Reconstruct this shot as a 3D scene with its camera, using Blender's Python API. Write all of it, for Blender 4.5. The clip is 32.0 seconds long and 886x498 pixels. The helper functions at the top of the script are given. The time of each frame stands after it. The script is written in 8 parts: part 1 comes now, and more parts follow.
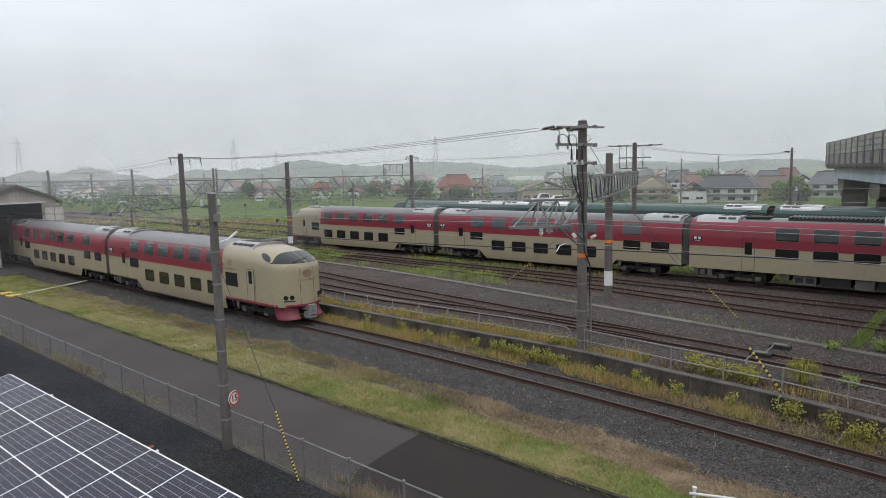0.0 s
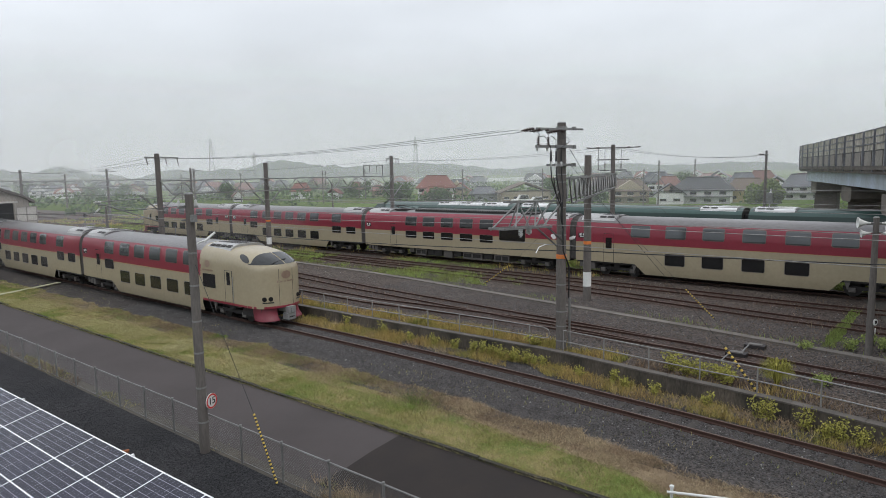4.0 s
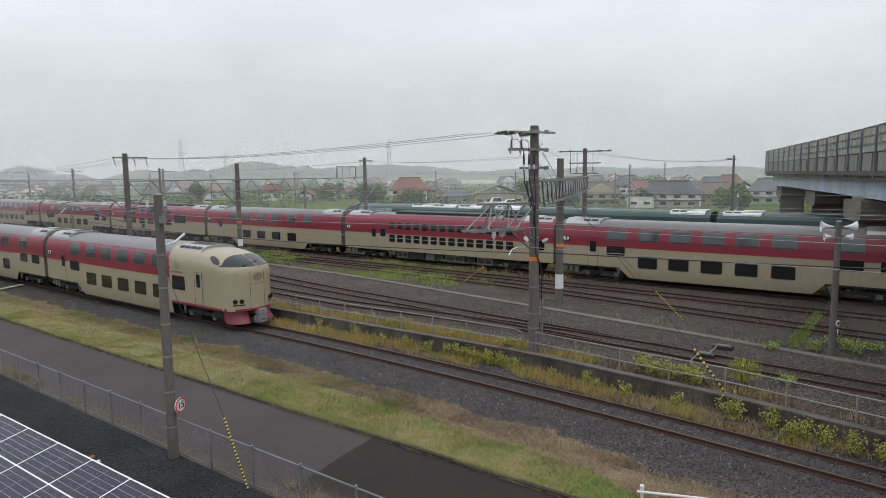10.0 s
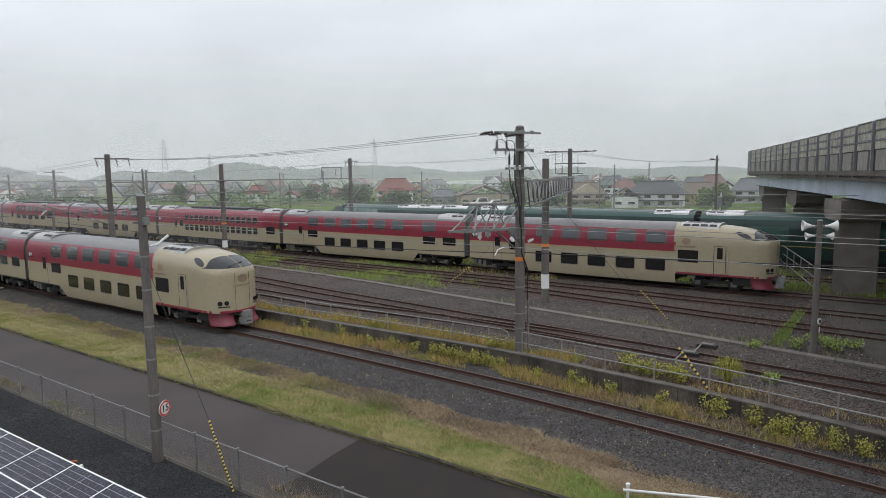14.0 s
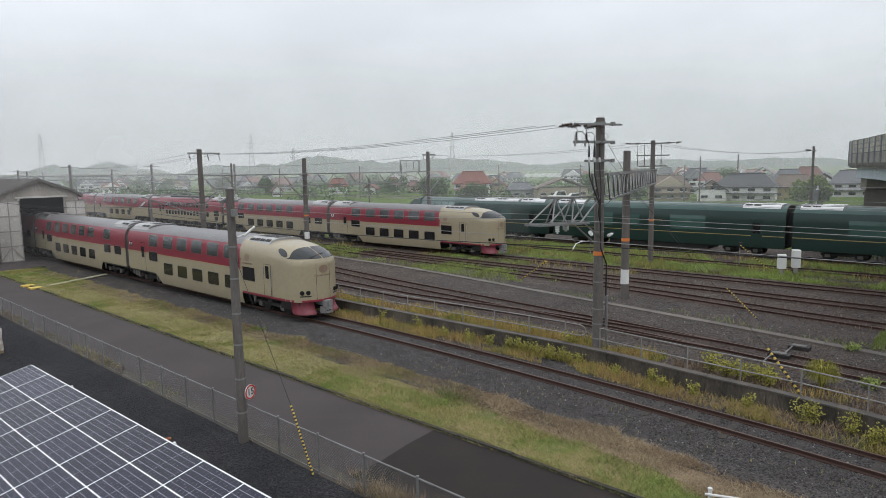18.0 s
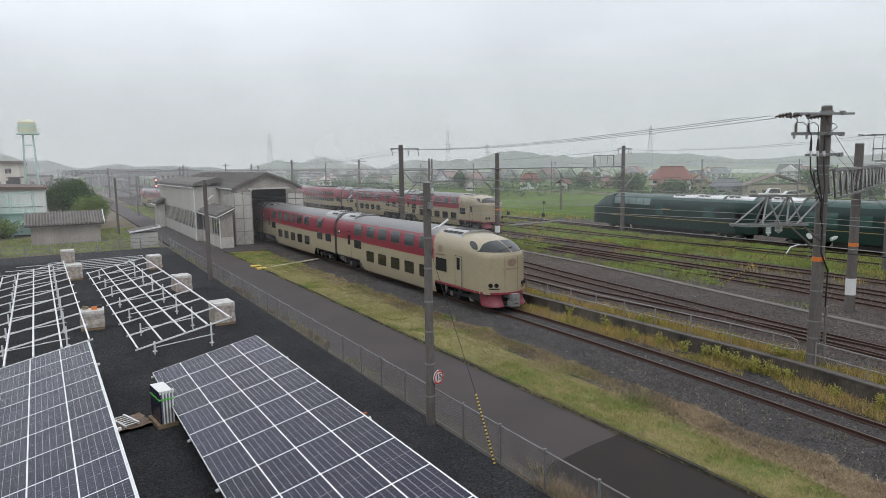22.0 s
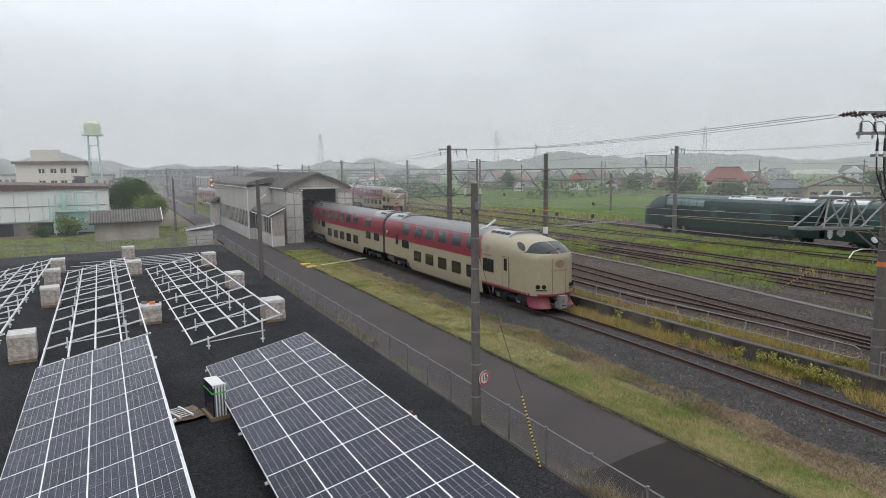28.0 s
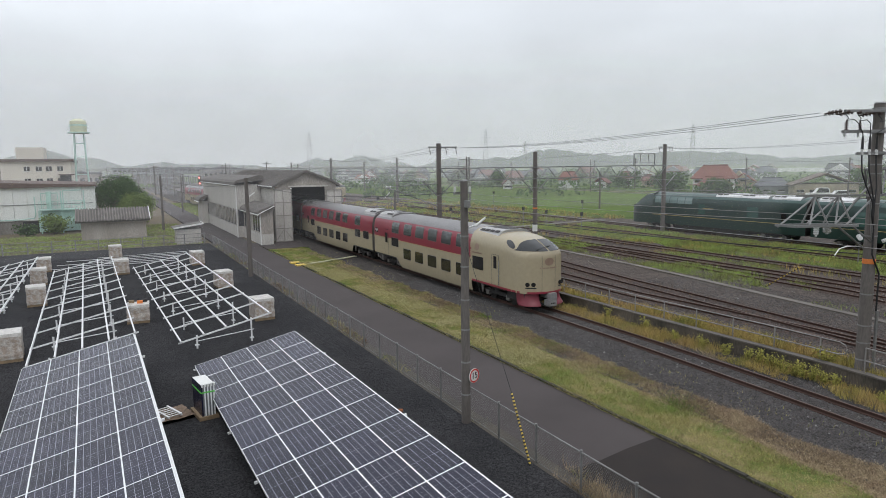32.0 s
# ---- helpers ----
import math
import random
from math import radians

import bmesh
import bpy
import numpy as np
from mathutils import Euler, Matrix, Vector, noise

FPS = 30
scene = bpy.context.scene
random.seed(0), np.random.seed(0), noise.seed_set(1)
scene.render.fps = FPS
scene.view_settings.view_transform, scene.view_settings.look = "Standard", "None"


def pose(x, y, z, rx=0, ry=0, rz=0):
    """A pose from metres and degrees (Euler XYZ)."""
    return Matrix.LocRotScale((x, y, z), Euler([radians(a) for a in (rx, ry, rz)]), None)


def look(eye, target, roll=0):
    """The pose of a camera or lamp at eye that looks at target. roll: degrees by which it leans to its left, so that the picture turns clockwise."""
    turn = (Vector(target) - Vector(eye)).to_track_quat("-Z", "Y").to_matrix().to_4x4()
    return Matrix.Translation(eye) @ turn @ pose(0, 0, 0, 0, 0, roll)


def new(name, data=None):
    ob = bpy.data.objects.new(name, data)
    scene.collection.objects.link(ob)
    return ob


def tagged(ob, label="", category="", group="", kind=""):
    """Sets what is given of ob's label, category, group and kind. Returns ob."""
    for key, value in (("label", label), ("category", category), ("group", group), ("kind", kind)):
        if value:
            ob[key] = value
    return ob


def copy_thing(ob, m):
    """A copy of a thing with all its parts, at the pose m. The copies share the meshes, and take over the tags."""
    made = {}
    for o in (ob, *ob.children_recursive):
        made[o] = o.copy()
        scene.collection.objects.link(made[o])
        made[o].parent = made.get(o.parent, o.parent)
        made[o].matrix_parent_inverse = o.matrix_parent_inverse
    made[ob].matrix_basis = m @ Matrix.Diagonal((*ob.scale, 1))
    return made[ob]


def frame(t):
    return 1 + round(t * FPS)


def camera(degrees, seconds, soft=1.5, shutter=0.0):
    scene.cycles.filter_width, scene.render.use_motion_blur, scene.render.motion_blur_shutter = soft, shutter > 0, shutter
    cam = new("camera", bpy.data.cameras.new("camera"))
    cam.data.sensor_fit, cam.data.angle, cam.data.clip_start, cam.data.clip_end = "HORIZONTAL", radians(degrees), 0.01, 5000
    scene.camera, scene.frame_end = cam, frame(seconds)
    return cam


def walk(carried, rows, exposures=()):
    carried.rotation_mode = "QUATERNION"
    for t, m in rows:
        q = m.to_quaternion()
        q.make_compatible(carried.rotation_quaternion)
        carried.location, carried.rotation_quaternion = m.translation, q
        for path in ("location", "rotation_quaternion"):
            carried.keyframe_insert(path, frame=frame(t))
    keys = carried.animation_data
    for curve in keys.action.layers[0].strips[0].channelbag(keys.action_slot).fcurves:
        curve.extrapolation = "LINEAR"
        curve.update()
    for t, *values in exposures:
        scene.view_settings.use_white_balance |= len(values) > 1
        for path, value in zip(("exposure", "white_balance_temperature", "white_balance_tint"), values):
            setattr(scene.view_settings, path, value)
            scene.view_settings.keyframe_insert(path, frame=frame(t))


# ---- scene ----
# ---- camera: stands on a walkway 7.76 m above the rails and pans by hand ----
cam = camera(68.67, 32.0, 0.5)
EYE = (0.0, 0.0, 7.76)
PATH = [
    (0, 83.21, 1.28, -49.03), (0.5, 83.22, 1.08, -48.89), (1, 83.25, 0.97, -49.2), (1.5, 83.3, 1.04, -49.83),
    (2, 83.35, 1.26, -50.39), (2.5, 83.36, 1.35, -50.49), (3, 83.36, 1.15, -50.33), (3.5, 83.33, 1.05, -50.55),
    (5.5, 83.19, 1.2, -51.17), (6, 83.24, 1.06, -51.11), (6.5, 83.31, 0.92, -51.11), (7, 83.38, 0.86, -51.24),
    (7.5, 83.47, 0.96, -51.47), (8, 83.53, 0.74, -51.72), (8.5, 83.56, 0.72, -52.14), (9, 83.54, 0.73, -52.56),
    (9.5, 83.5, 0.81, -52.89), (10, 83.43, 0.66, -53.11), (10.5, 83.36, 0.81, -53.42), (11, 83.3, 0.93, -53.68),
    (11.5, 83.29, 0.94, -53.86), (12, 83.3, 0.84, -53.98), (12.5, 83.34, 0.7, -54.06), (13, 83.39, 0.76, -54.17),
    (13.5, 83.44, 0.72, -54.3), (14, 83.46, 0.76, -54.36), (14.5, 83.4, 0.77, -54.38), (16.5, 82.96, 0.82, -53.42),
    (17, 82.95, 0.77, -51.89), (17.5, 82.93, 0.94, -49.76), (18, 82.95, 0.94, -47.59), (18.5, 82.97, 0.98, -44.64),
    (19, 83.01, 1.31, -41.76), (19.5, 83.06, 1.42, -40.06), (20, 83.06, 1.04, -38.52), (20.5, 82.97, 1.06, -36.94),
    (21, 82.79, 1.4, -34.22), (21.5, 82.71, 1.01, -32.3), (22, 82.77, 0.87, -30.87), (22.5, 82.91, 1.26, -30.64),
    (23, 83.03, 1.62, -29.98), (23.5, 82.94, 1.57, -29.23), (24, 82.87, 1.36, -28.22), (24.5, 82.86, 1.81, -27.43),
    (25, 82.85, 1.78, -27.3), (25.5, 82.77, 1.41, -27.28), (27.5, 82.78, 0.53, -26.7), (28, 82.86, 0.78, -26.66),
    (28.5, 82.91, 0.99, -26.81), (29, 82.92, 1.11, -26.96), (29.5, 82.89, 0.96, -27.06), (30, 82.84, 0.94, -27.2),
    (30.5, 82.73, 0.87, -27.36), (31, 82.66, 0.7, -27.41), (31.5, 82.62, 0.65, -27.46), (32, 82.67, 0.78, -27.58),
]
walk(cam, [(t, pose(*EYE, rx, ry, rz)) for t, rx, ry, rz in PATH])

# ---- light: thick overcast ----
world = bpy.data.worlds.new("overcast_sky")
scene.world = world
world.use_nodes = True
wn, wl = world.node_tree.nodes, world.node_tree.links
wn.clear()
w_out = wn.new("ShaderNodeOutputWorld")
w_bg = wn.new("ShaderNodeBackground")
w_sky = wn.new("ShaderNodeTexSky")
w_sky.sky_type = "NISHITA"
w_sky.sun_disc = False
w_sky.sun_elevation, w_sky.sun_rotation = radians(62), radians(35)
w_tc = wn.new("ShaderNodeTexCoord")
w_sep = wn.new("ShaderNodeSeparateXYZ")
w_ramp = wn.new("ShaderNodeValToRGB")
w_noise = wn.new("ShaderNodeTexNoise")
w_map = wn.new("ShaderNodeMapping")
w_map.inputs["Scale"].default_value = (1.0, 1.0, 3.2)
w_noise.inputs["Scale"].default_value = 2.3
w_noise.inputs["Detail"].default_value = 5.0
w_noise.inputs["Roughness"].default_value = 0.55
w_cloud = wn.new("ShaderNodeMapRange")
w_cloud.inputs["From Min"].default_value, w_cloud.inputs["From Max"].default_value = 0.3, 0.7
w_cloud.inputs["To Min"].default_value, w_cloud.inputs["To Max"].default_value = 0.90, 1.10
w_mul = wn.new("ShaderNodeMix")
w_mul.data_type, w_mul.blend_type = "RGBA", "MULTIPLY"
w_mul.inputs[0].default_value = 1.0
w_mix = wn.new("ShaderNodeMix")
w_mix.data_type, w_mix.blend_type = "RGBA", "MIX"
w_mix.inputs[0].default_value = 0.94
w_dim = wn.new("ShaderNodeVectorMath")
w_dim.operation = "SCALE"
w_dim.inputs["Scale"].default_value = 0.09
el = w_ramp.color_ramp.elements
el[0].position, el[0].color = 0.46, (0.632, 0.665, 0.705, 1)
el[1].position, el[1].color = 0.80, (1.11, 1.165, 1.25, 1)
e2 = el.new(0.53)
e2.color = (0.692, 0.73, 0.775, 1)
e3 = el.new(0.61)
e3.color = (0.87, 0.92, 0.98, 1)
w_half = wn.new("ShaderNodeMapRange")
w_half.inputs["From Min"].default_value, w_half.inputs["From Max"].default_value = -1.0, 1.0
wl.new(w_tc.outputs["Generated"], w_sep.inputs[0])
wl.new(w_sep.outputs["Z"], w_half.inputs["Value"])
wl.new(w_half.outputs[0], w_ramp.inputs[0])
wl.new(w_tc.outputs["Generated"], w_map.inputs[0])
wl.new(w_map.outputs[0], w_noise.inputs["Vector"])
wl.new(w_noise.outputs[0], w_cloud.inputs["Value"])
wl.new(w_ramp.outputs[0], w_mul.inputs[6])
wl.new(w_cloud.outputs[0], w_mul.inputs[7])
wl.new(w_sky.outputs[0], w_dim.inputs[0])
wl.new(w_dim.outputs[0], w_mix.inputs[6])
wl.new(w_mul.outputs[2], w_mix.inputs[7])
wl.new(w_mix.outputs[2], w_bg.inputs[0])
w_bg.inputs[1].default_value = 1.0
wl.new(w_bg.outputs[0], w_out.inputs[0])
sun_data = bpy.data.lights.new("sun", "SUN")
sun_data.energy, sun_data.angle, sun_data.color = 0.6, radians(25), (1.0, 0.97, 0.92)
sun = new("sun", sun_data)
sun.matrix_world = look((20, -20, 60), (30, 20, 0))


# ---- materials ----
def material(name, rgb, rough=0.7, metal=0.0, vary=0.12, scale=3.0, fine=40.0, bump=0.15, tint=None, spec=0.5, island=False, per_object=0.0, stretch=(1, 1, 1), depth=0.01):
    """A surface with colour variation at two scales and fine relief; tint is the colour of its stains."""
    m = bpy.data.materials.new(name)
    m.use_nodes = True
    n, l = m.node_tree.nodes, m.node_tree.links
    b = n["Principled BSDF"]
    b.inputs["Roughness"].default_value, b.inputs["Metallic"].default_value = rough, metal
    b.inputs["Specular IOR Level"].default_value = spec
    tc = n.new("ShaderNodeTexCoord")
    mp = n.new("ShaderNodeMapping")
    mp.inputs["Scale"].default_value = stretch
    l.new(tc.outputs["Object"], mp.inputs[0])
    big, small = n.new("ShaderNodeTexNoise"), n.new("ShaderNodeTexNoise")
    big.inputs["Scale"].default_value, big.inputs["Detail"].default_value = scale, 4
    small.inputs["Scale"].default_value, small.inputs["Detail"].default_value = fine, 3
    l.new(mp.outputs[0], big.inputs["Vector"])
    l.new(mp.outputs[0], small.inputs["Vector"])
    t = tint or tuple(v * 0.55 for v in rgb)
    mix = n.new("ShaderNodeMix")
    mix.data_type = "RGBA"
    mr = n.new("ShaderNodeMapRange")
    mr.inputs["From Min"].default_value, mr.inputs["From Max"].default_value = 0.38, 0.72
    mr.inputs["To Max"].default_value = min(1.0, vary * 3)
    l.new(big.outputs[0], mr.inputs["Value"])
    l.new(mr.outputs[0], mix.inputs[0])
    mix.inputs[6].default_value, mix.inputs[7].default_value = (*rgb, 1), (*t, 1)
    hsv = n.new("ShaderNodeHueSaturation")
    vr = n.new("ShaderNodeMapRange")
    vr.inputs["From Min"].default_value, vr.inputs["From Max"].default_value = 0.25, 0.75
    vr.inputs["To Min"].default_value, vr.inputs["To Max"].default_value = 1 - vary, 1 + vary
    l.new(small.outputs[0], vr.inputs["Value"])
    value = vr.outputs[0]
    if island or per_object:
        rnd = n.new("ShaderNodeNewGeometry") if island else n.new("ShaderNodeObjectInfo")
        r2 = n.new("ShaderNodeMapRange")
        a = 0.35 if island else per_object
        r2.inputs["To Min"].default_value, r2.inputs["To Max"].default_value = 1 - a, 1 + a
        l.new(rnd.outputs["Random Per Island" if island else "Random"], r2.inputs["Value"])
        mu = n.new("ShaderNodeMath")
        mu.operation = "MULTIPLY"
        l.new(value, mu.inputs[0])
        l.new(r2.outputs[0], mu.inputs[1])
        value = mu.outputs[0]
    l.new(value, hsv.inputs["Value"])
    l.new(mix.outputs[2], hsv.inputs["Color"])
    l.new(hsv.outputs[0], b.inputs["Base Color"])
    if bump:
        bp = n.new("ShaderNodeBump")
        bp.inputs["Strength"].default_value, bp.inputs["Distance"].default_value = bump, depth
        l.new(small.outputs[0], bp.inputs["Height"])
        l.new(bp.outputs[0], b.inputs["Normal"])
    return m


def gravel_material(name, rgb, tint, size=16.0, rough=0.9):
    """Loose stones: each cell of its own tone, with relief."""
    m = bpy.data.materials.new(name)
    m.use_nodes = True
    n, l = m.node_tree.nodes, m.node_tree.links
    b = n["Principled BSDF"]
    b.inputs["Roughness"].default_value = rough
    b.inputs["Specular IOR Level"].default_value = 0.25
    tc = n.new("ShaderNodeTexCoord")
    vo = n.new("ShaderNodeTexVoronoi")
    vo.inputs["Scale"].default_value = size
    nz = n.new("ShaderNodeTexNoise")
    nz.inputs["Scale"].default_value, nz.inputs["Detail"].default_value = 0.45, 6
    l.new(tc.outputs["Object"], vo.inputs["Vector"])
    l.new(tc.outputs["Object"], nz.inputs["Vector"])
    sep = n.new("ShaderNodeSeparateColor")
    l.new(vo.outputs["Color"], sep.inputs[0])
    vr = n.new("ShaderNodeMapRange")
    vr.inputs["To Min"].default_value, vr.inputs["To Max"].default_value = 0.2, 2.2
    l.new(sep.outputs[0], vr.inputs["Value"])
    mix = n.new("ShaderNodeMix")
    mix.data_type = "RGBA"
    mr = n.new("ShaderNodeMapRange")
    mr.inputs["From Min"].default_value, mr.inputs["From Max"].default_value = 0.4, 0.65
    l.new(nz.outputs[0], mr.inputs["Value"])
    l.new(mr.outputs[0], mix.inputs[0])
    mix.inputs[6].default_value, mix.inputs[7].default_value = (*rgb, 1), (*tint, 1)
    hsv = n.new("ShaderNodeHueSaturation")
    l.new(vr.outputs[0], hsv.inputs["Value"])
    l.new(mix.outputs[2], hsv.inputs["Color"])
    l.new(hsv.outputs[0], b.inputs["Base Color"])
    bp = n.new("ShaderNodeBump")
    bp.inputs["Strength"].default_value, bp.inputs["Distance"].default_value = 0.9, 0.03
    l.new(vo.outputs["Distance"], bp.inputs["Height"])
    bp.invert = True
    l.new(bp.outputs[0], b.inputs["Normal"])
    return m


def grass_material(name, stops, scale=0.35, spec=0.2, island=True):
    """Blades whose colour drifts in patches through the given stops."""
    m = bpy.data.materials.new(name)
    m.use_nodes = True
    n, l = m.node_tree.nodes, m.node_tree.links
    b = n["Principled BSDF"]
    b.inputs["Roughness"].default_value = 0.75
    b.inputs["Specular IOR Level"].default_value = spec
    tc = n.new("ShaderNodeTexCoord")
    nz = n.new("ShaderNodeTexNoise")
    nz.inputs["Scale"].default_value, nz.inputs["Detail"].default_value = scale, 5
    nz.inputs["Roughness"].default_value = 0.75
    l.new(tc.outputs["Object"], nz.inputs["Vector"])
    rp = n.new("ShaderNodeValToRGB")
    el = rp.color_ramp.elements
    for k, (p, c) in enumerate(stops):
        e = el[k] if k < 2 else el.new(p)
        e.position, e.color = p, (*c, 1)
    l.new(nz.outputs[0], rp.inputs[0])
    hsv = n.new("ShaderNodeHueSaturation")
    if island:
        g = n.new("ShaderNodeNewGeometry")
        vr = n.new("ShaderNodeMapRange")
        vr.inputs["To Min"].default_value, vr.inputs["To Max"].default_value = 0.4, 1.5
        l.new(g.outputs["Random Per Island"], vr.inputs["Value"])
        l.new(vr.outputs[0], hsv.inputs["Value"])
    l.new(rp.outputs[0], hsv.inputs["Color"])
    l.new(hsv.outputs[0], b.inputs["Base Color"])
    return m


def turf_material(name, stops):
    """Short turf: patches of green, straw and bare soil broken up by fine grain."""
    m = grass_material(name, stops, 0.3, 0.1, False)
    n, l = m.node_tree.nodes, m.node_tree.links
    b = n["Principled BSDF"]
    hsv = b.inputs["Base Color"].links[0].from_node
    tc = n.new("ShaderNodeTexCoord")
    fine = n.new("ShaderNodeTexNoise")
    fine.inputs["Scale"].default_value, fine.inputs["Detail"].default_value = 22.0, 4
    l.new(tc.outputs["Object"], fine.inputs["Vector"])
    vr = n.new("ShaderNodeMapRange")
    vr.inputs["From Min"].default_value, vr.inputs["From Max"].default_value = 0.3, 0.7
    vr.inputs["To Min"].default_value, vr.inputs["To Max"].default_value = 0.45, 1.3
    l.new(fine.outputs[0], vr.inputs["Value"])
    l.new(vr.outputs[0], hsv.inputs["Value"])
    bp = n.new("ShaderNodeBump")
    bp.inputs["Strength"].default_value, bp.inputs["Distance"].default_value = 0.8, 0.04
    l.new(fine.outputs[0], bp.inputs["Height"])
    l.new(bp.outputs[0], b.inputs["Normal"])
    return m


def glass_material(name, rgb, rough=0.08, spec=0.6, coat=0.0):
    """Dark or mirror-coated glass."""
    return material(name, rgb, rough, coat, 0.05, 1.5, 8.0, 0.0, spec=spec)


GRAVEL = gravel_material("yard_gravel", (0.060, 0.048, 0.042), (0.078, 0.063, 0.054), 17.0)
BALLAST = gravel_material("ballast", (0.060, 0.053, 0.050), (0.045, 0.039, 0.037), 20.0)
RUST_BALLAST = gravel_material("rust_stained_ballast", (0.060, 0.041, 0.034), (0.046, 0.034, 0.029), 17.0)
BLACK_GRAVEL = gravel_material("black_gravel", (0.020, 0.020, 0.022), (0.030, 0.029, 0.031), 30.0)
ASPHALT = material("asphalt", (0.067, 0.056, 0.055), 0.8, 0, 0.22, 0.35, 60.0, 0.3, (0.045, 0.037, 0.036), spec=0.3)
ASPHALT_NEW = material("dark_asphalt", (0.032, 0.0275, 0.026), 0.85, 0, 0.22, 0.9, 60.0, 0.25, (0.042, 0.034, 0.030), spec=0.15)
CONCRETE = material("concrete", (0.33, 0.31, 0.28), 0.85, 0, 0.2, 1.2, 30.0, 0.3, (0.15, 0.14, 0.12))
OLD_CONCRETE = material("old_concrete", (0.125, 0.11, 0.097), 0.9, 0, 0.25, 1.5, 22.0, 0.4, (0.06, 0.055, 0.048))
POLE = material("pole_concrete", (0.14, 0.125, 0.115), 0.85, 0, 0.2, 1.4, 20.0, 0.25, (0.075, 0.065, 0.06), stretch=(1, 1, 0.25))
RUST = material("rusty_rail", (0.058, 0.029, 0.021), 0.75, 0.1, 0.2, 2.0, 30.0, 0.2, (0.05, 0.022, 0.015))
RAIL_TOP = material("rail_head", (0.11, 0.066, 0.05), 0.45, 0.4, 0.15, 2.0, 20.0, 0.05, (0.16, 0.09, 0.06))
SLEEPER = material("sleeper", (0.056, 0.048, 0.043), 0.9, 0, 0.2, 2.0, 18.0, 0.4)
CREAM = material("cream_paint", (0.375, 0.322, 0.222), 0.27, 0, 0.06, 0.6, 6.0, 0.02, (0.36, 0.305, 0.205))
RED = material("wine_red_paint", (0.25, 0.030, 0.050), 0.30, 0, 0.06, 0.6, 6.0, 0.02, (0.19, 0.018, 0.03))
ROOF_GREY = material("train_roof", (0.18, 0.172, 0.172), 0.34, 0, 0.22, 0.9, 14.0, 0.06, (0.13, 0.12, 0.12), stretch=(1, 0.25, 1))
EQUIP = material("underfloor_grey", (0.035, 0.033, 0.032), 0.7, 0.2, 0.2, 2.0, 12.0, 0.1)
EQUIP_LIGHT = material("underfloor_light", (0.16, 0.15, 0.14), 0.6, 0.2, 0.2, 2.0, 12.0, 0.1)
STEEL = material("brushed_steel", (0.52, 0.51, 0.50), 0.42, 0.8, 0.12, 1.0, 20.0, 0.05)
GALV = material("galvanised_steel", (0.80, 0.80, 0.80), 0.45, 0.1, 0.1, 1.5, 25.0, 0.05, (0.55, 0.55, 0.55))
GALV_DARK = material("weathered_steel", (0.25, 0.25, 0.245), 0.55, 0.4, 0.2, 1.5, 25.0, 0.08, (0.14, 0.135, 0.13))
DARK_IRON = material("dark_iron", (0.05, 0.045, 0.045), 0.6, 0.4, 0.2, 1.5, 20.0, 0.08)
WIRE = material("black_cable", (0.03, 0.03, 0.032), 0.6, 0.2, 0.1, 1.0, 10.0, 0.0)
WIN_DARK = glass_material("dark_window_glass", (0.016, 0.016, 0.017), 0.1)
WIN_UP = glass_material("upper_window_glass", (0.10, 0.105, 0.11), 0.09, 0.6, 0.45)
SHIELD = glass_material("windscreen_glass", (0.018, 0.02, 0.021), 0.06, 0.55)
SASH = material("window_sash", (0.17, 0.15, 0.13), 0.4, 0.2, 0.1)
# body red darkened for the skirt: shade of its steep face in the colour
PLOUGH = material("shaded_wine_red", (0.17, 0.018, 0.032), 0.45, 0, 0.15, 1.5, 14.0, 0.05, (0.11, 0.015, 0.022))
COUPLER = material("cast_steel", (0.32, 0.32, 0.32), 0.40, 0.3, 0.2, 6.0, 30.0, 0.05, (0.2, 0.2, 0.2))
TROUGH = material("trough_concrete", (0.175, 0.155, 0.135), 0.9, 0, 0.2, 1.2, 25.0, 0.3, (0.09, 0.082, 0.074), per_object=0.14)
LAMP = glass_material("headlamp_glass", (0.02, 0.02, 0.02), 0.1)
DOOR_LINE = material("seal_rubber", (0.03, 0.028, 0.026), 0.7)
GREEN = material("deep_green_paint", (0.017, 0.042, 0.035), 0.28, 0.1, 0.08, 0.6, 8.0, 0.02, (0.013, 0.033, 0.028), spec=0.5)
# body green made paler: the roof's sheen is part of this colour
GREEN_ROOF = material("green_with_roof_sheen", (0.05, 0.095, 0.085), 0.33, 0.1, 0.1, 0.8, 8.0, 0.03)
OCHRE = material("ochre_line", (0.40, 0.27, 0.12), 0.45, 0.0, 0.06)
BELLOWS = material("bellows_rubber", (0.075, 0.07, 0.066), 0.75, 0, 0.2, 2.0, 16.0, 0.1, (0.13, 0.12, 0.11))
GOLD = material("gold_line", (0.42, 0.33, 0.14), 0.4, 0.4, 0.08)
WHITE = material("white_paint", (0.72, 0.72, 0.70), 0.55, 0, 0.06, 1.0, 12.0, 0.03, (0.6, 0.6, 0.57))
SIGN_RED = material("sign_red", (0.55, 0.03, 0.03), 0.5)
BLACK = material("black_paint", (0.02, 0.02, 0.02), 0.6)
YELLOW = material("yellow_paint", (0.66, 0.47, 0.09), 0.6, 0, 0.1)
ORANGE = material("orange_band", (0.75, 0.22, 0.05), 0.6, 0, 0.1)
CORRUGATED = material("pale_cladding", (0.50, 0.475, 0.44), 0.65, 0.0, 0.18, 0.7, 9.0, 0.1, (0.33, 0.305, 0.275), stretch=(1, 1, 0.3))
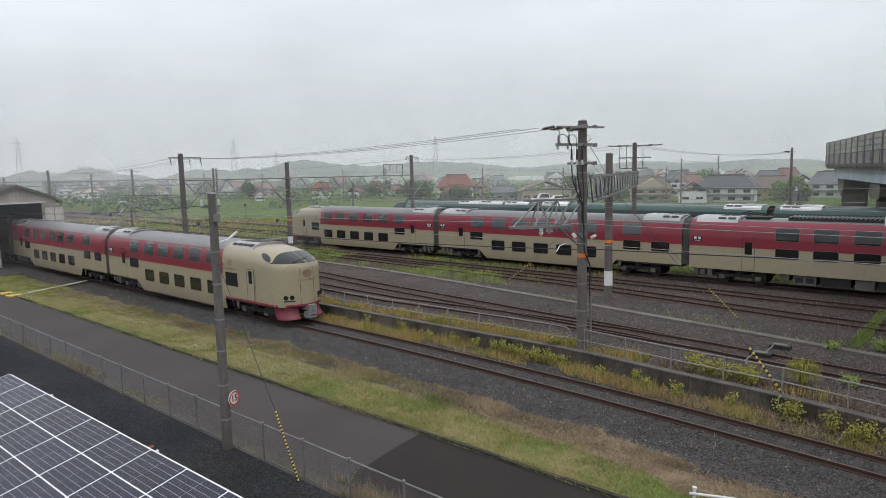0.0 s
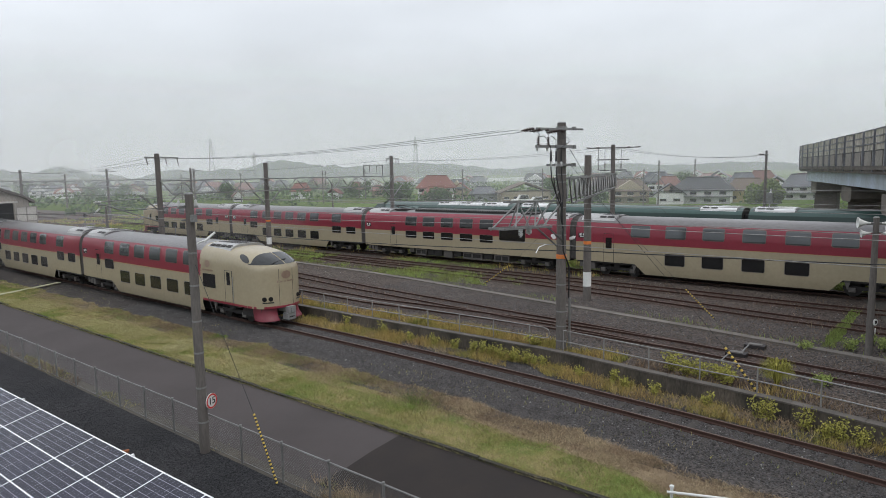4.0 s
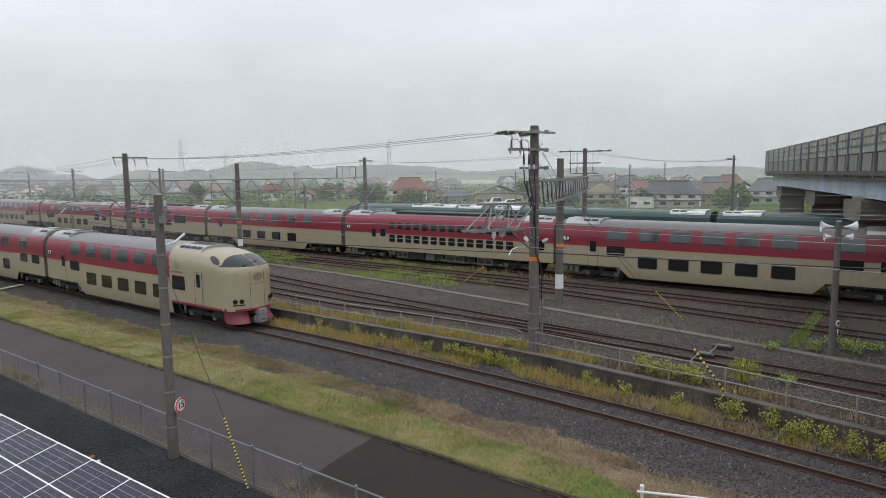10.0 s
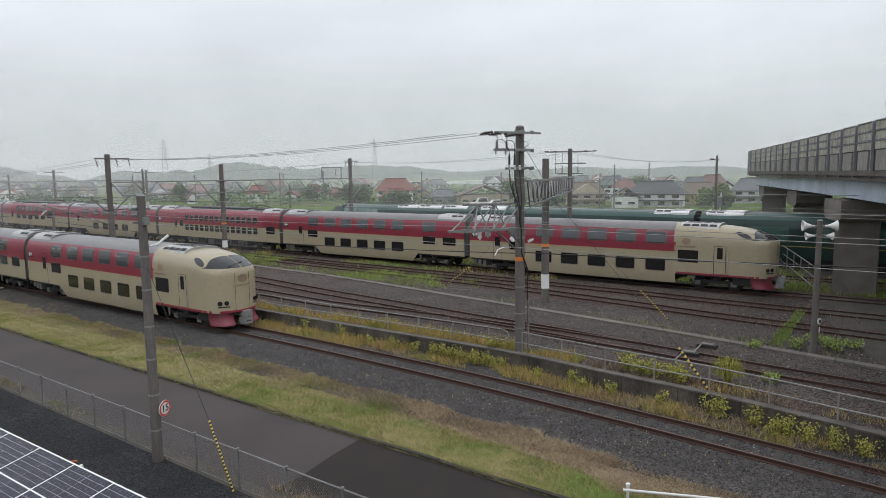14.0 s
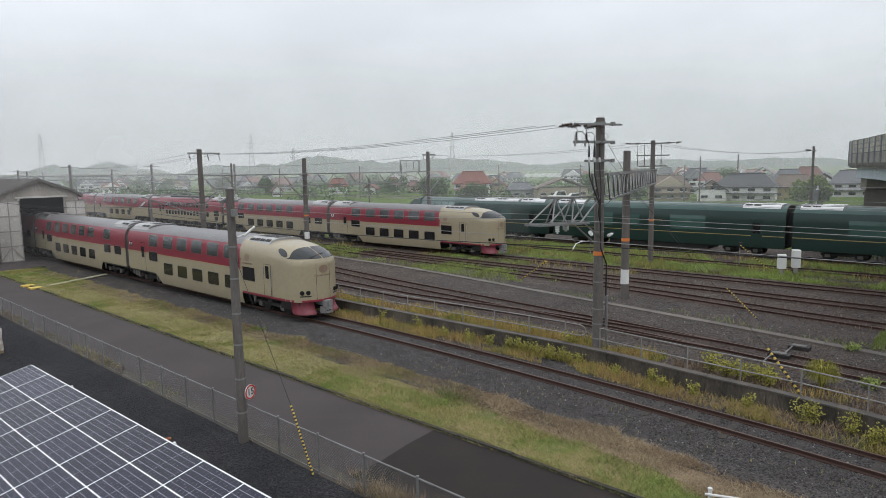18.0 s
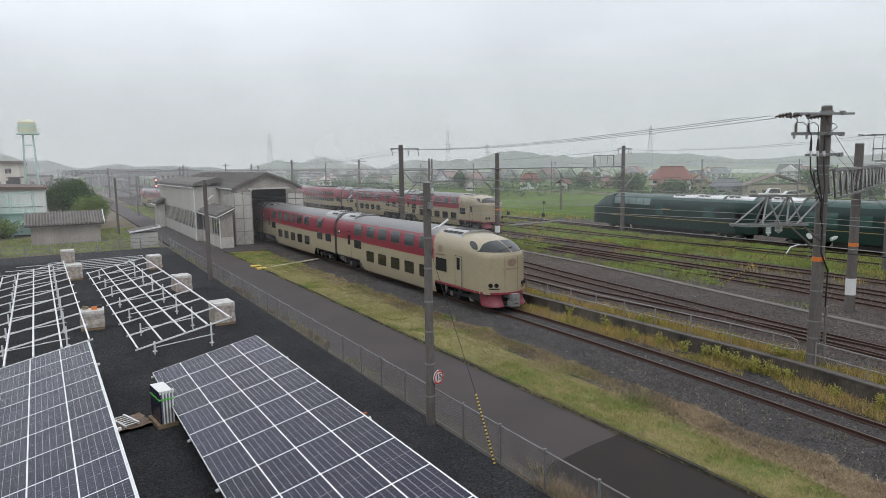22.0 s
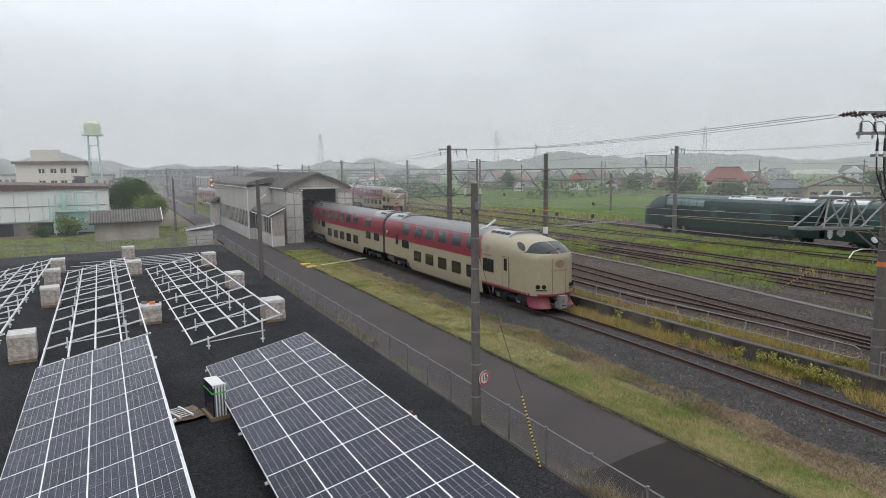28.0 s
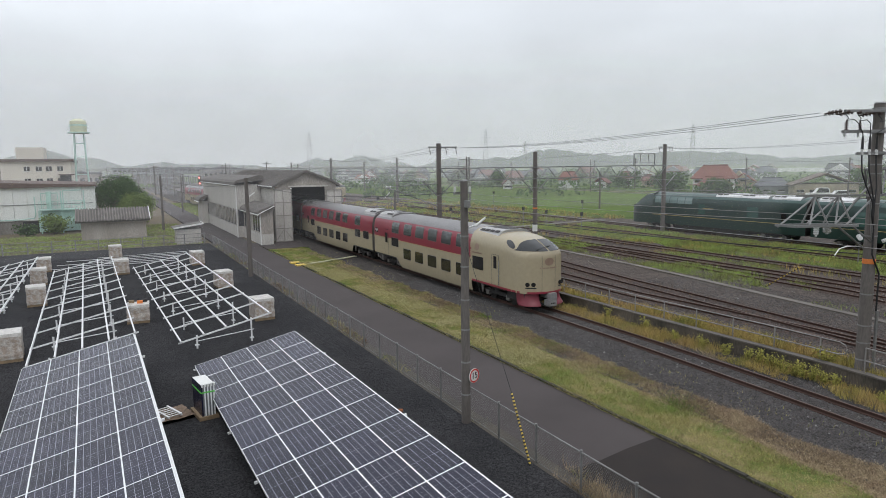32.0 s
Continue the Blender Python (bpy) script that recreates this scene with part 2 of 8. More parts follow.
SHED_ROOF = material("mossy_shed_roof", (0.135, 0.122, 0.112), 0.85, 0, 0.25, 0.6, 14.0, 0.25, (0.085, 0.076, 0.068))
SHED_DARK = material("shed_inside", (0.07, 0.07, 0.075), 0.9, 0, 0.2)
SHED_WALL = material("shed_render", (0.38, 0.345, 0.31), 0.9, 0, 0.25, 0.6, 10.0, 0.15, (0.22, 0.195, 0.17), stretch=(1, 1, 0.35))
PV_CELL = material("solar_cell", (0.016, 0.0165, 0.034), 0.25, 0.0, 0.10, 1.2, 30.0, 0.0, (0.025, 0.021, 0.036), spec=0.26, per_object=0.3)
PV_LINE = material("cell_line", (0.38, 0.39, 0.46), 0.4, 0.1, 0.05)
PV_FRAME = material("aluminium_frame", (0.86, 0.87, 0.88), 0.4, 0.1, 0.05)
# soil-dark kerb, with the shadow line along the road put into its colour
KERB = material("shaded_overgrown_kerb", (0.045, 0.040, 0.032), 0.95, 0, 0.3, 2.0, 20.0, 0.4, (0.03, 0.03, 0.018))
GRASS_NEAR = grass_material("dry_green_grass", [(0.28, (0.205, 0.141, 0.090)), (0.72, (0.109, 0.218, 0.032)), (0.40, (0.410, 0.346, 0.179)), (0.50, (0.333, 0.307, 0.115)), (0.60, (0.166, 0.230, 0.051))], 0.45)
GRASS_GOLD = grass_material("golden_weeds", [(0.30, (0.38, 0.25, 0.12)), (0.72, (0.19, 0.22, 0.06)), (0.48, (0.44, 0.33, 0.12)), (0.6, (0.32, 0.29, 0.085))], 0.5)
GRASS_GREEN = grass_material("green_grass", [(0.30, (0.10, 0.125, 0.04)), (0.75, (0.16, 0.225, 0.06)), (0.5, (0.125, 0.175, 0.045))], 0.25)
GRASS_DRY = grass_material("dry_straw_grass", [(0.30, (0.244, 0.177, 0.122)), (0.75, (0.244, 0.232, 0.085)), (0.45, (0.415, 0.329, 0.207)), (0.6, (0.305, 0.220, 0.146))], 0.4)
WEED_LEAF = grass_material("yellow_green_leaf", [(0.35, (0.22, 0.215, 0.045)), (0.7, (0.37, 0.34, 0.085))], 1.5)
LEAF = grass_material("tree_leaf", [(0.35, (0.030, 0.060, 0.018)), (0.7, (0.07, 0.12, 0.035))], 0.8)
FIELD = grass_material("rice_field", [(0.35, (0.075, 0.125, 0.03)), (0.7, (0.12, 0.19, 0.045)), (0.5, (0.10, 0.135, 0.045))], 0.05, spec=0.0, island=False)
TURF = turf_material("thin_turf", [(0.26, (0.16, 0.115, 0.075)), (0.74, (0.10, 0.19, 0.035)), (0.40, (0.30, 0.24, 0.12)), (0.50, (0.22, 0.20, 0.075)), (0.61, (0.13, 0.18, 0.045))])
DRY_TURF = turf_material("dry_turf", [(0.28, (0.15, 0.11, 0.08)), (0.72, (0.24, 0.19, 0.10)), (0.5, (0.31, 0.235, 0.155))])
SOIL = material("grassy_soil", (0.135, 0.108, 0.062), 0.95, 0, 0.3, 0.3, 8.0, 0.5, (0.10, 0.075, 0.05))
WALL_STAIN = material("stained_wall", (0.12, 0.10, 0.08), 0.95, 0, 0.35, 0.9, 18.0, 0.4, (0.028, 0.026, 0.021), stretch=(1, 1, 0.35))
RAILING = material("railing_steel", (0.30, 0.29, 0.28), 0.5, 0.3, 0.15, 2.0, 20.0, 0.05)
DIRT = material("dark_dirt", (0.062, 0.055, 0.047), 0.95, 0, 0.3, 0.8, 18.0, 0.5, (0.10, 0.085, 0.065))
BARK = material("bark", (0.10, 0.08, 0.06), 0.9, 0, 0.2, 3.0, 20.0, 0.4)


# ---- mesh building ----
class Build:
    """Collects the faces of one mesh."""

    def __init__(self):
        self.v, self.f = [], []
        self.trim = None

    def add(self, verts, faces):
        k = len(self.v)
        self.v += [tuple(p) for p in verts]
        self.f += [tuple(i + k for i in f) for f in faces]
        return self

    def box(self, x0, x1, y0, y1, z0, z1, m=None):
        vs = [(x, y, z) for z in (z0, z1) for y in (y0, y1) for x in (x0, x1)]
        if m is not None:
            vs = [tuple(m @ Vector(p)) for p in vs]
        return self.add(vs, [(0, 2, 3, 1), (4, 5, 7, 6), (0, 1, 5, 4), (1, 3, 7, 5), (3, 2, 6, 7), (2, 0, 4, 6)])

    def bar(self, p, q, w, h=None, up=(0, 0, 1)):
        """A square bar from p to q, w wide and h high."""
        p, q = Vector(p), Vector(q)
        h = h or w
        d = (q - p).normalized()
        side = d.cross(Vector(up))
        side = side.normalized() if side.length > 1e-4 else Vector((1, 0, 0))
        top = side.cross(d).normalized()
        vs = []
        for e in (p, q):
            for a, b in ((-1, -1), (1, -1), (1, 1), (-1, 1)):
                vs.append(e + side * (a * w / 2) + top * (b * h / 2))
        return self.add(vs, [(3, 2, 1, 0), (4, 5, 6, 7), (0, 1, 5, 4), (1, 2, 6, 5), (2, 3, 7, 6), (3, 0, 4, 7)])

    def tube(self, p, q, r0, r1=None, n=10, caps=True):
        p, q = Vector(p), Vector(q)
        r1 = r0 if r1 is None else r1
        d = (q - p).normalized()
        a = d.orthogonal().normalized()
        b = d.cross(a)
        vs = [e + (a * math.cos(2 * math.pi * k / n) + b * math.sin(2 * math.pi * k / n)) * r for e, r in ((p, r0), (q, r1)) for k in range(n)]
        fs = [(k, (k + 1) % n, n + (k + 1) % n, n + k) for k in range(n)]
        if caps:
            fs += [tuple(range(n - 1, -1, -1)), tuple(range(n, 2 * n))]
        return self.add(vs, fs)

    def path(self, pts, r, n=6):
        """One bent pipe along the points."""
        pts = [Vector(p) for p in pts]
        rings = []
        for k, p in enumerate(pts):
            d = (pts[min(k + 1, len(pts) - 1)] - pts[max(k - 1, 0)]).normalized()
            a = d.cross(Vector((0.13, 0.21, 0.97))).normalized()
            b = d.cross(a)
            rings.append([p + (a * math.cos(2 * math.pi * j / n) + b * math.sin(2 * math.pi * j / n)) * r for j in range(n)])
        k0 = len(self.v)
        self.v += [tuple(p) for g in rings for p in g]
        self.f += [(k0 + i * n + j, k0 + i * n + (j + 1) % n, k0 + (i + 1) * n + (j + 1) % n, k0 + (i + 1) * n + j) for i in range(len(pts) - 1) for j in range(n)]
        self.f += [tuple(k0 + j for j in range(n)), tuple(k0 + (len(pts) - 1) * n + j for j in range(n - 1, -1, -1))]
        return self

    def grid(self, rows, flip=False):
        w = len(rows[0])
        fs = []
        for i in range(len(rows) - 1):
            for j in range(w - 1):
                a = (i * w + j, i * w + j + 1, (i + 1) * w + j + 1, (i + 1) * w + j)
                fs.append(a[::-1] if flip else a)
        return self.add([p for r in rows for p in r], fs)

    def prism(self, outline, y0, y1):
        """An outline in x and z drawn along y."""
        n = len(outline)
        vs = [(x, y, z) for y in (y0, y1) for x, z in outline]
        return self.add(vs, [tuple(range(n)), tuple(range(2 * n - 1, n - 1, -1))] + [((k + 1) % n, k, n + k, n + (k + 1) % n) for k in range(n)])

    def slab(self, outline, z0, z1):
        """An outline in x and y, drawn up."""
        n = len(outline)
        vs = [(x, y, z) for z in (z0, z1) for x, y in outline]
        return self.add(vs, [tuple(range(n - 1, -1, -1)), tuple(range(n, 2 * n))] + [(k, (k + 1) % n, n + (k + 1) % n, n + k) for k in range(n)])

    def mesh(self, name, mat, smooth=False):
        me = bpy.data.meshes.new(name)
        me.from_pydata(self.v, [], self.f)
        me.materials.append(mat)
        if self.trim:
            me.materials.append(self.trim[1])
            for p in me.polygons[-self.trim[0]:]:
                p.material_index = 1
        if smooth:
            me.shade_smooth()
        me.update()
        return me


def part(name, b, mat, parent=None, label="", smooth=False):
    ob = new(name, b.mesh(name, mat, smooth))
    if parent is not None:
        ob.parent = parent
    if label:
        tagged(ob, label)
    return ob


def thing(name, label, category, group="", kind="", m=None):
    ob = new(name)
    ob.empty_display_size = 0.2
    if m is not None:
        ob.matrix_basis = m
    return tagged(ob, label, category, group, kind)


def solo(name, b, mat, label, category, group="", kind="", smooth=False, m=None):
    ob = part(name, b, mat, None, "", smooth)
    if m is not None:
        ob.matrix_basis = m
    return tagged(ob, label, category, group, kind)


def again(name, mesh, parent, x, y, z, rz=0):
    """One more piece on the same mesh."""
    ob = new(name, mesh)
    ob.parent = parent
    ob.matrix_basis = pose(x, y, z, 0, 0, rz)
    return ob


rnd = random.Random(7)
YARD = 0.40  # the yard beyond the low wall lies this much higher


# ---- ground ----
def zone(name, outline, z, mat, label, category="ground", thick=0.3):
    return solo(name, Build().slab(outline, z - thick, z), mat, label, category, kind="structure")


def rect(x0, x1, y0, y1):
    return [(x0, y0), (x1, y0), (x1, y1), (x0, y1)]


g = Build()
xs = (-2500, -60, 0, 23.4, 23.41, 62, 200, 3000)
zs = (-0.35, -0.35, -0.35, -0.35, 0.3, 0.3, 0.3, 0.3)
g.grid([[(x, y, z) for x, z in zip(xs, zs)] for y in (-2500, -200, 0, 200, 600, 3000)])
solo("ground", g, FIELD, "green fields spreading flat to the misty horizon", "ground", kind="structure")
zone("ground_solar_field", rect(-40, 9.46, -8, 71.5), 0.0, BLACK_GRAVEL, "fine black gravel bed of the solar field", thick=0.3)
zone("ground_far_left", rect(-90, 9.7, 71.5, 320), 0.0, SOIL, "rough grass behind the solar field", thick=0.3)
zone("verge_by_fence", rect(9.46, 9.95, -8, 71.5), -0.005, DIRT, "weedy soil strip beside the fence", thick=0.3)
zone("road", [(9.95, -8), (13.5, -8), (13.5, 320), (9.95, 320)], 0.0, ASPHALT, "worn grey asphalt service road", "road")
zone("road_patch", [(10.0, -8), (13.48, -8), (13.48, 12.85), (12.2, 12.72), (11.0, 12.5), (10.0, 12.45)], 0.006, ASPHALT_NEW, "darker asphalt patch on the service road", "road", 0.05)
zone("verge", rect(13.5, 15.9, -8, 67), 0.0, TURF, "dry grassy strip between road and track")
zone("ballast_bed", rect(14.2, 23.1, -30, 320), -0.10, BALLAST, "dark crushed-stone ballast bed", thick=0.25)
zone("verge_by_shed", rect(13.5, 15.9, 67, 104), 0.0, SOIL, "worn ground beside the shed")
zone("verge_near_end", [(14.9, -8), (15.9, -8), (15.9, 13), (15.6, 11), (15.1, 6), (14.8, 2)], 0.006, DRY_TURF, "withered brown turf at the near end of the verge", thick=0.05)
zone("verge_beyond_shed", rect(13.5, 15.0, 104, 320), 0.0, SOIL, "grass beside the far track")

shoulder = Build().grid([[(15.9, y, 0.004), (16.4, y, -0.02), (17.0, y, -0.104)] for y in range(-30, 321, 10)], True)
solo("ballast_shoulder", shoulder, BALLAST, "ballast shoulder sloping up to the grass", "ground", kind="structure")
# kerb along the road
kerb_unit = Build().box(-0.06, 0.06, 0, 1.98, -0.2, 0.08).mesh("kerb_stone", KERB)
kerb = thing("kerb", "low weathered concrete kerb along the service road, darkened for its shadow line", "kerb", kind="structure")
for k in range(36):
    again("kerb_stone", kerb_unit, kerb, 13.56 + rnd.uniform(-0.01, 0.01), -6 + k * 2.0, rnd.uniform(-0.02, 0.01))


# ---- tracks ----
def track_a(y):
    return 20.41 - (0.0022 * (26 - y) ** 2 if y < 26 else 0.0) - (0.0016 * (y - 112) ** 2 if y > 112 else 0.0)


def rail_track(centre, y0, y1, z, label, step=2.0, sleepers=True, near=None, lift=0.0):
    tr = thing("railway_track", label, "railway track", "yard tracks", "structure")
    n = max(2, int((y1 - y0) / step))
    pts = [(centre(y0 + (y1 - y0) * k / n), y0 + (y1 - y0) * k / n) for k in range(n + 1)]
    for side in (-0.565, 0.565):
        b, h = Build(), Build()
        sect = [(-0.065, -0.15), (0.065, -0.15), (0.065, -0.13), (0.012, -0.10), (0.012, -0.04), (0.034, -0.03), (0.034, -0.004), (-0.034, -0.004), (-0.034, -0.03), (-0.012, -0.04), (-0.012, -0.10), (-0.065, -0.13)]
        b.grid([[(x + side + u, y, z + w) for u, w in sect + sect[:1]] for x, y in pts])
        h.grid([[(x + side + u, y, z + w) for u, w in ((-0.034, -0.006), (-0.028, 0.0), (0.028, 0.0), (0.034, -0.006))] for x, y in pts], True)
        r = part("rail", b, RUST, tr, "rust-brown steel rail")
        part("rail_head", h, RAIL_TOP, r, "worn rail head")
    bed = Build().grid([[(x - 1.15, y, z - 0.104 + lift), (x + 1.15, y, z - 0.104 + lift)] for x, y in pts], True)
    if z > 0.3:
        part("ballast_strip", bed, RUST_BALLAST, tr, "rust-stained ballast between the rails")
    if sleepers:
        me = Build().box(-1.0, 1.0, -0.11, 0.11, -0.2, 0.0).mesh("sleeper", SLEEPER)
        ns = int((y1 - y0) / 0.62)
        far = Build()
        for k in range(ns):
            y = y0 + (k + 0.5) * 0.62
            if near and near[0] < y < near[1]:
                again("sleeper", me, tr, centre(y), y, z - 0.146 + rnd.uniform(-0.012, 0.008), rnd.uniform(-1, 1))
            else:
                far.box(centre(y) - 1.0, centre(y) + 1.0, y - 0.11, y + 0.11, z - 0.3, z - 0.14)
        if far.f:
            tagged(part("sleepers", far, SLEEPER, tr), kind="stuff")
    return tr


rail_track(track_a, -30, 300, 0.06, "rusty single track on dark ballast in front of the shed", near=(-6, 36))
ZR = YARD + 0.06


def lerp_track(*rows):
    ys, xx = [r[0] for r in rows], [r[1] for r in rows]
    return lambda y: float(np.interp(y, ys, xx))


track_b = lerp_track((-60, 20.5), (0.5, 25.65), (4.8, 26.05), (9.4, 26.65), (13, 27.2), (18, 27.6), (23, 28.15), (30, 28.8), (39, 30.0), (60, 32.5), (200, 37.0))
track_b2 = lerp_track((9, 26.6), (13, 26.8), (18, 26.75), (22, 26.5), (27, 26.15), (34.5, 26.6), (60, 27.0), (200, 28.0))
track_c = lerp_track((-60, 26.0), (0.8, 33.85), (8.6, 34.7), (12.5, 35.35), (17, 35.95), (22, 36.6), (45, 37.6), (70, 39.6), (110, 42.75))
track_d = lerp_track((-60, 36.6), (1, 38.3), (8.5, 38.45), (13, 38.75), (18, 38.9), (25, 39.1), (60, 39.3), (300, 39.0))
TRAIN2_X = 42.75
rail_track(track_b, -60, 200, ZR, "rusty yard track next to the low wall")
rail_track(track_b2, 9, 200, ZR, "rusty turnout track curving away", lift=0.006)
rail_track(track_c, -60, 110, ZR, "rusty siding joining the next track", lift=0.006)
rail_track(track_d, -60, 300, ZR, "rusty yard track")
rail_track(lambda y: TRAIN2_X, -200, 330, ZR, "yard track used by the leaving train", lift=0.012)
rail_track(lambda y: 49.5, -60, 300, ZR, "overgrown yard track")
LOCO_X = 55.6
rail_track(lambda y: LOCO_X, -120, 300, ZR, "yard track with the parked green train")

# ---- low wall with its railing ----
wall_x = lerp_track((-30, 18.0), (0, 20.7), (2.6, 21.22), (4.9, 21.67), (8.5, 21.96), (12.4, 22.45), (15.9, 22.5), (19.5, 22.42), (28, 22.4), (67, 22.6), (90, 22.8))
edge_y = [330, 90, 67, 40, 28, 20, 16, 12, 8, 5, 2.5, 0, -8, -16, -30, -90]
zone("yard_ground", [(62, -90), (62, 330)] + [(wall_x(y) + 0.26, y) for y in edge_y], YARD - 0.05, GRAVEL, "brown-grey gravel of the railway yard", thick=0.2)
wall = thing("retaining_wall", "low dirty concrete retaining wall topped by a pipe railing", "retaining wall", kind="structure")
for k in range(52):
    y = -20 + k * 2.0
    x0, x1 = wall_x(y), wall_x(y + 1.985)
    b = Build().add([(x0, y, -0.3), (x0 + 0.28, y, -0.3), (x1 + 0.28, y + 1.985, -0.3), (x1, y + 1.985, -0.3), (x0 + 0.03, y, 0.5), (x0 + 0.28, y, 0.5), (x1 + 0.28, y + 1.985, 0.5), (x1 + 0.03, y + 1.985, 0.5)],
                    [(3, 2, 1, 0), (4, 5, 6, 7), (0, 1, 5, 4), (1, 2, 6, 5), (2, 3, 7, 6), (3, 0, 4, 7)])
    part("wall_panel", b, WALL_STAIN, wall)
    part("coping", Build().bar((x0 + 0.15, y, 0.525), (x1 + 0.15, y + 1.985, 0.525), 0.32, 0.05), OLD_CONCRETE, wall)


def pipe_railing(y0, y1, n, off=0.36):
    rail = thing("pipe_railing", "thin grey steel pipe railing with a middle rail", "railing", "pipe railings")
    ys = [y0 + (y1 - y0) * k / n for k in range(n + 1)]
    for y in ys:
        part("post", Build().tube((wall_x(y) + off, y, YARD - 0.1), (wall_x(y) + off, y, YARD + 0.95), 0.026, n=8), RAILING, rail)
    for z in (0.5, 0.95):
        part("rail", Build().path([(wall_x(y) + off, y, YARD + z) for y in ys], 0.022, 8), RAILING, rail)
    return rail


pipe_railing(-15.4, 12.5, 15)
far_railing = pipe_railing(14.1, 40.1, 14)
loop = [(14.1, 0.95), (13.4, 0.95), (13.2, 0.88), (13.12, 0.72), (13.2, 0.57), (13.4, 0.5), (14.1, 0.5)]
part("end_bend", Build().path([(wall_x(y) + 0.36, y, YARD + z) for y, z in loop], 0.022, 8), RAILING, far_railing)


# ---- railcars ----
PROFILE = [(1.34, 0.32), (1.43, 0.55), (1.45, 1.0), (1.45, 2.9), (1.42, 3.2), (1.36, 3.48), (1.24, 3.70), (0.95, 3.93), (0.5, 4.05), (0.0, 4.09)]


def side_x(z):
    return float(np.interp(z, [p[1] for p in PROFILE], [p[0] for p in PROFILE]))


def side_grid(ys, z_low, z_high, n=5, out=0.0, both=True):
    """Side panels that follow the body's section; z_low and z_high are functions of y."""
    b = Build()
    for s in ((-1, 1) if both else (-1,)):
        rows = []
        for y in ys:
            a, c = z_low(y), z_high(y)
            rows.append([(s * (side_x(a + (c - a) * k / n) + out), y, a + (c - a) * k / n) for k in range(n + 1)])
        b.grid(rows, s > 0)
    return b


def pane(b, y0, y1, z0, z1, s, out, r):
    """A sheet following the body's side, its corners cut by r."""
    zz = [z0, z0 + r * 0.3, z0 + r] + [z0 + r + (z1 - z0 - 2 * r) * k / 3 for k in (1, 2)] + [z1 - r, z1 - r * 0.3, z1]
    cut = [r, r * 0.3, 0, 0, 0, 0, r * 0.3, r]
    b.grid([[(s * (side_x(z) + out), (y0 + c) + f * (y1 - y0 - 2 * c), z) for z, c in zip(zz, cut)] for f in (0, 1)], s > 0)
    rim = [(y0 + c, z) for z, c in zip(zz, cut)] + [(y1 - c, z) for z, c in zip(zz[::-1], cut)]
    b.grid([[(s * (side_x(z) + o), y, z) for y, z in rim + rim[:1]] for o in (-0.02, out)], s < 0)
    return b


def patch(y0, y1, z0, z1, s, out=0.012, n=4, sash=False):
    """A pane lying on the car's side, with its rim; a window has rounded corners and a thin frame."""
    b = Build()
    if sash:
        pane(b, y0, y1, z0, z1, s, out + 0.006, 0.07)
        k, e = len(b.f), 0.03
        pane(b, y0 - e, y1 + e, z0 - e, z1 + e, s, out, 0.09)
        b.trim = (len(b.f) - k, SASH)
        return b
    zz = [z0 + (z1 - z0) * k / n for k in range(n + 1)]
    b.grid([[(s * (side_x(z) + out), y, z) for z in zz] for y in (y0, y1)], s > 0)
    rim = [(y0, z) for z in zz] + [(y1, z) for z in zz[::-1]]
    b.grid([[(s * (side_x(z) + o), y, z) for y, z in rim + rim[:1]] for o in (-0.02, out)], s < 0)
    return b


RED_LOW, RED_TOP, RED_TOP_SINGLE = 2.30, 3.66, 3.90


def roof_strip(y0, y1, edge, n=6):
    prof = [(side_x(edge), edge)] + [(x, z) for x, z in PROFILE if z > edge + 0.01]
    full = [(-x, z) for x, z in prof] + [(x, z) for x, z in prof[-2::-1]]
    return Build().grid([[(x, y0 + (y1 - y0) * k / n, z) for x, z in full] for k in range(n + 1)])


def bellows(car):
    """Folded gangway sheet as high and nearly as wide as the body."""
    prof = [(x, z) for x, z in PROFILE if z >= 1.0]
    prof = [(prof[0][0], 0.95)] + prof
    full = [(-x, z) for x, z in prof] + [(x, z) for x, z in prof[-2::-1]]
    rows = []
    for k in range(10):
        f = 0.955 if k % 2 else 0.915
        rows.append([(x * f, 21.05 + 0.056 * k, 2.4 + (z - 2.4) * f) for x, z in full])
    part("gangway", Build().grid(rows), BELLOWS, car, "dark folded rubber gangway between the cars")


def bogie(car, y):
    bg = part("bogie", Build().box(-1.05, -0.92, y - 1.5, y + 1.5, 0.42, 0.62).box(0.92, 1.05, y - 1.5, y + 1.5, 0.42, 0.62).box(-1.0, 1.0, y - 0.3, y + 0.3, 0.45, 0.8), EQUIP, car, "dark grimy bogie frame")
    for dy in (-1.05, 1.05):
        for s in (-1, 1):
            part("wheel", Build().tube((s * 0.60, y + dy, 0.43), (s * 0.72, y + dy, 0.43), 0.43, n=20), EQUIP, bg)
            part("axle_box", Build().box(s * 1.0 - 0.12, s * 1.0 + 0.12, y + dy - 0.17, y + dy + 0.17, 0.3, 0.55), EQUIP_LIGHT, bg)
    for s in (-1, 1):
        part("air_spring", Build().tube((s * 0.98, y, 0.62), (s * 0.98, y, 0.95), 0.26, n=14), EQUIP, bg)
    return bg


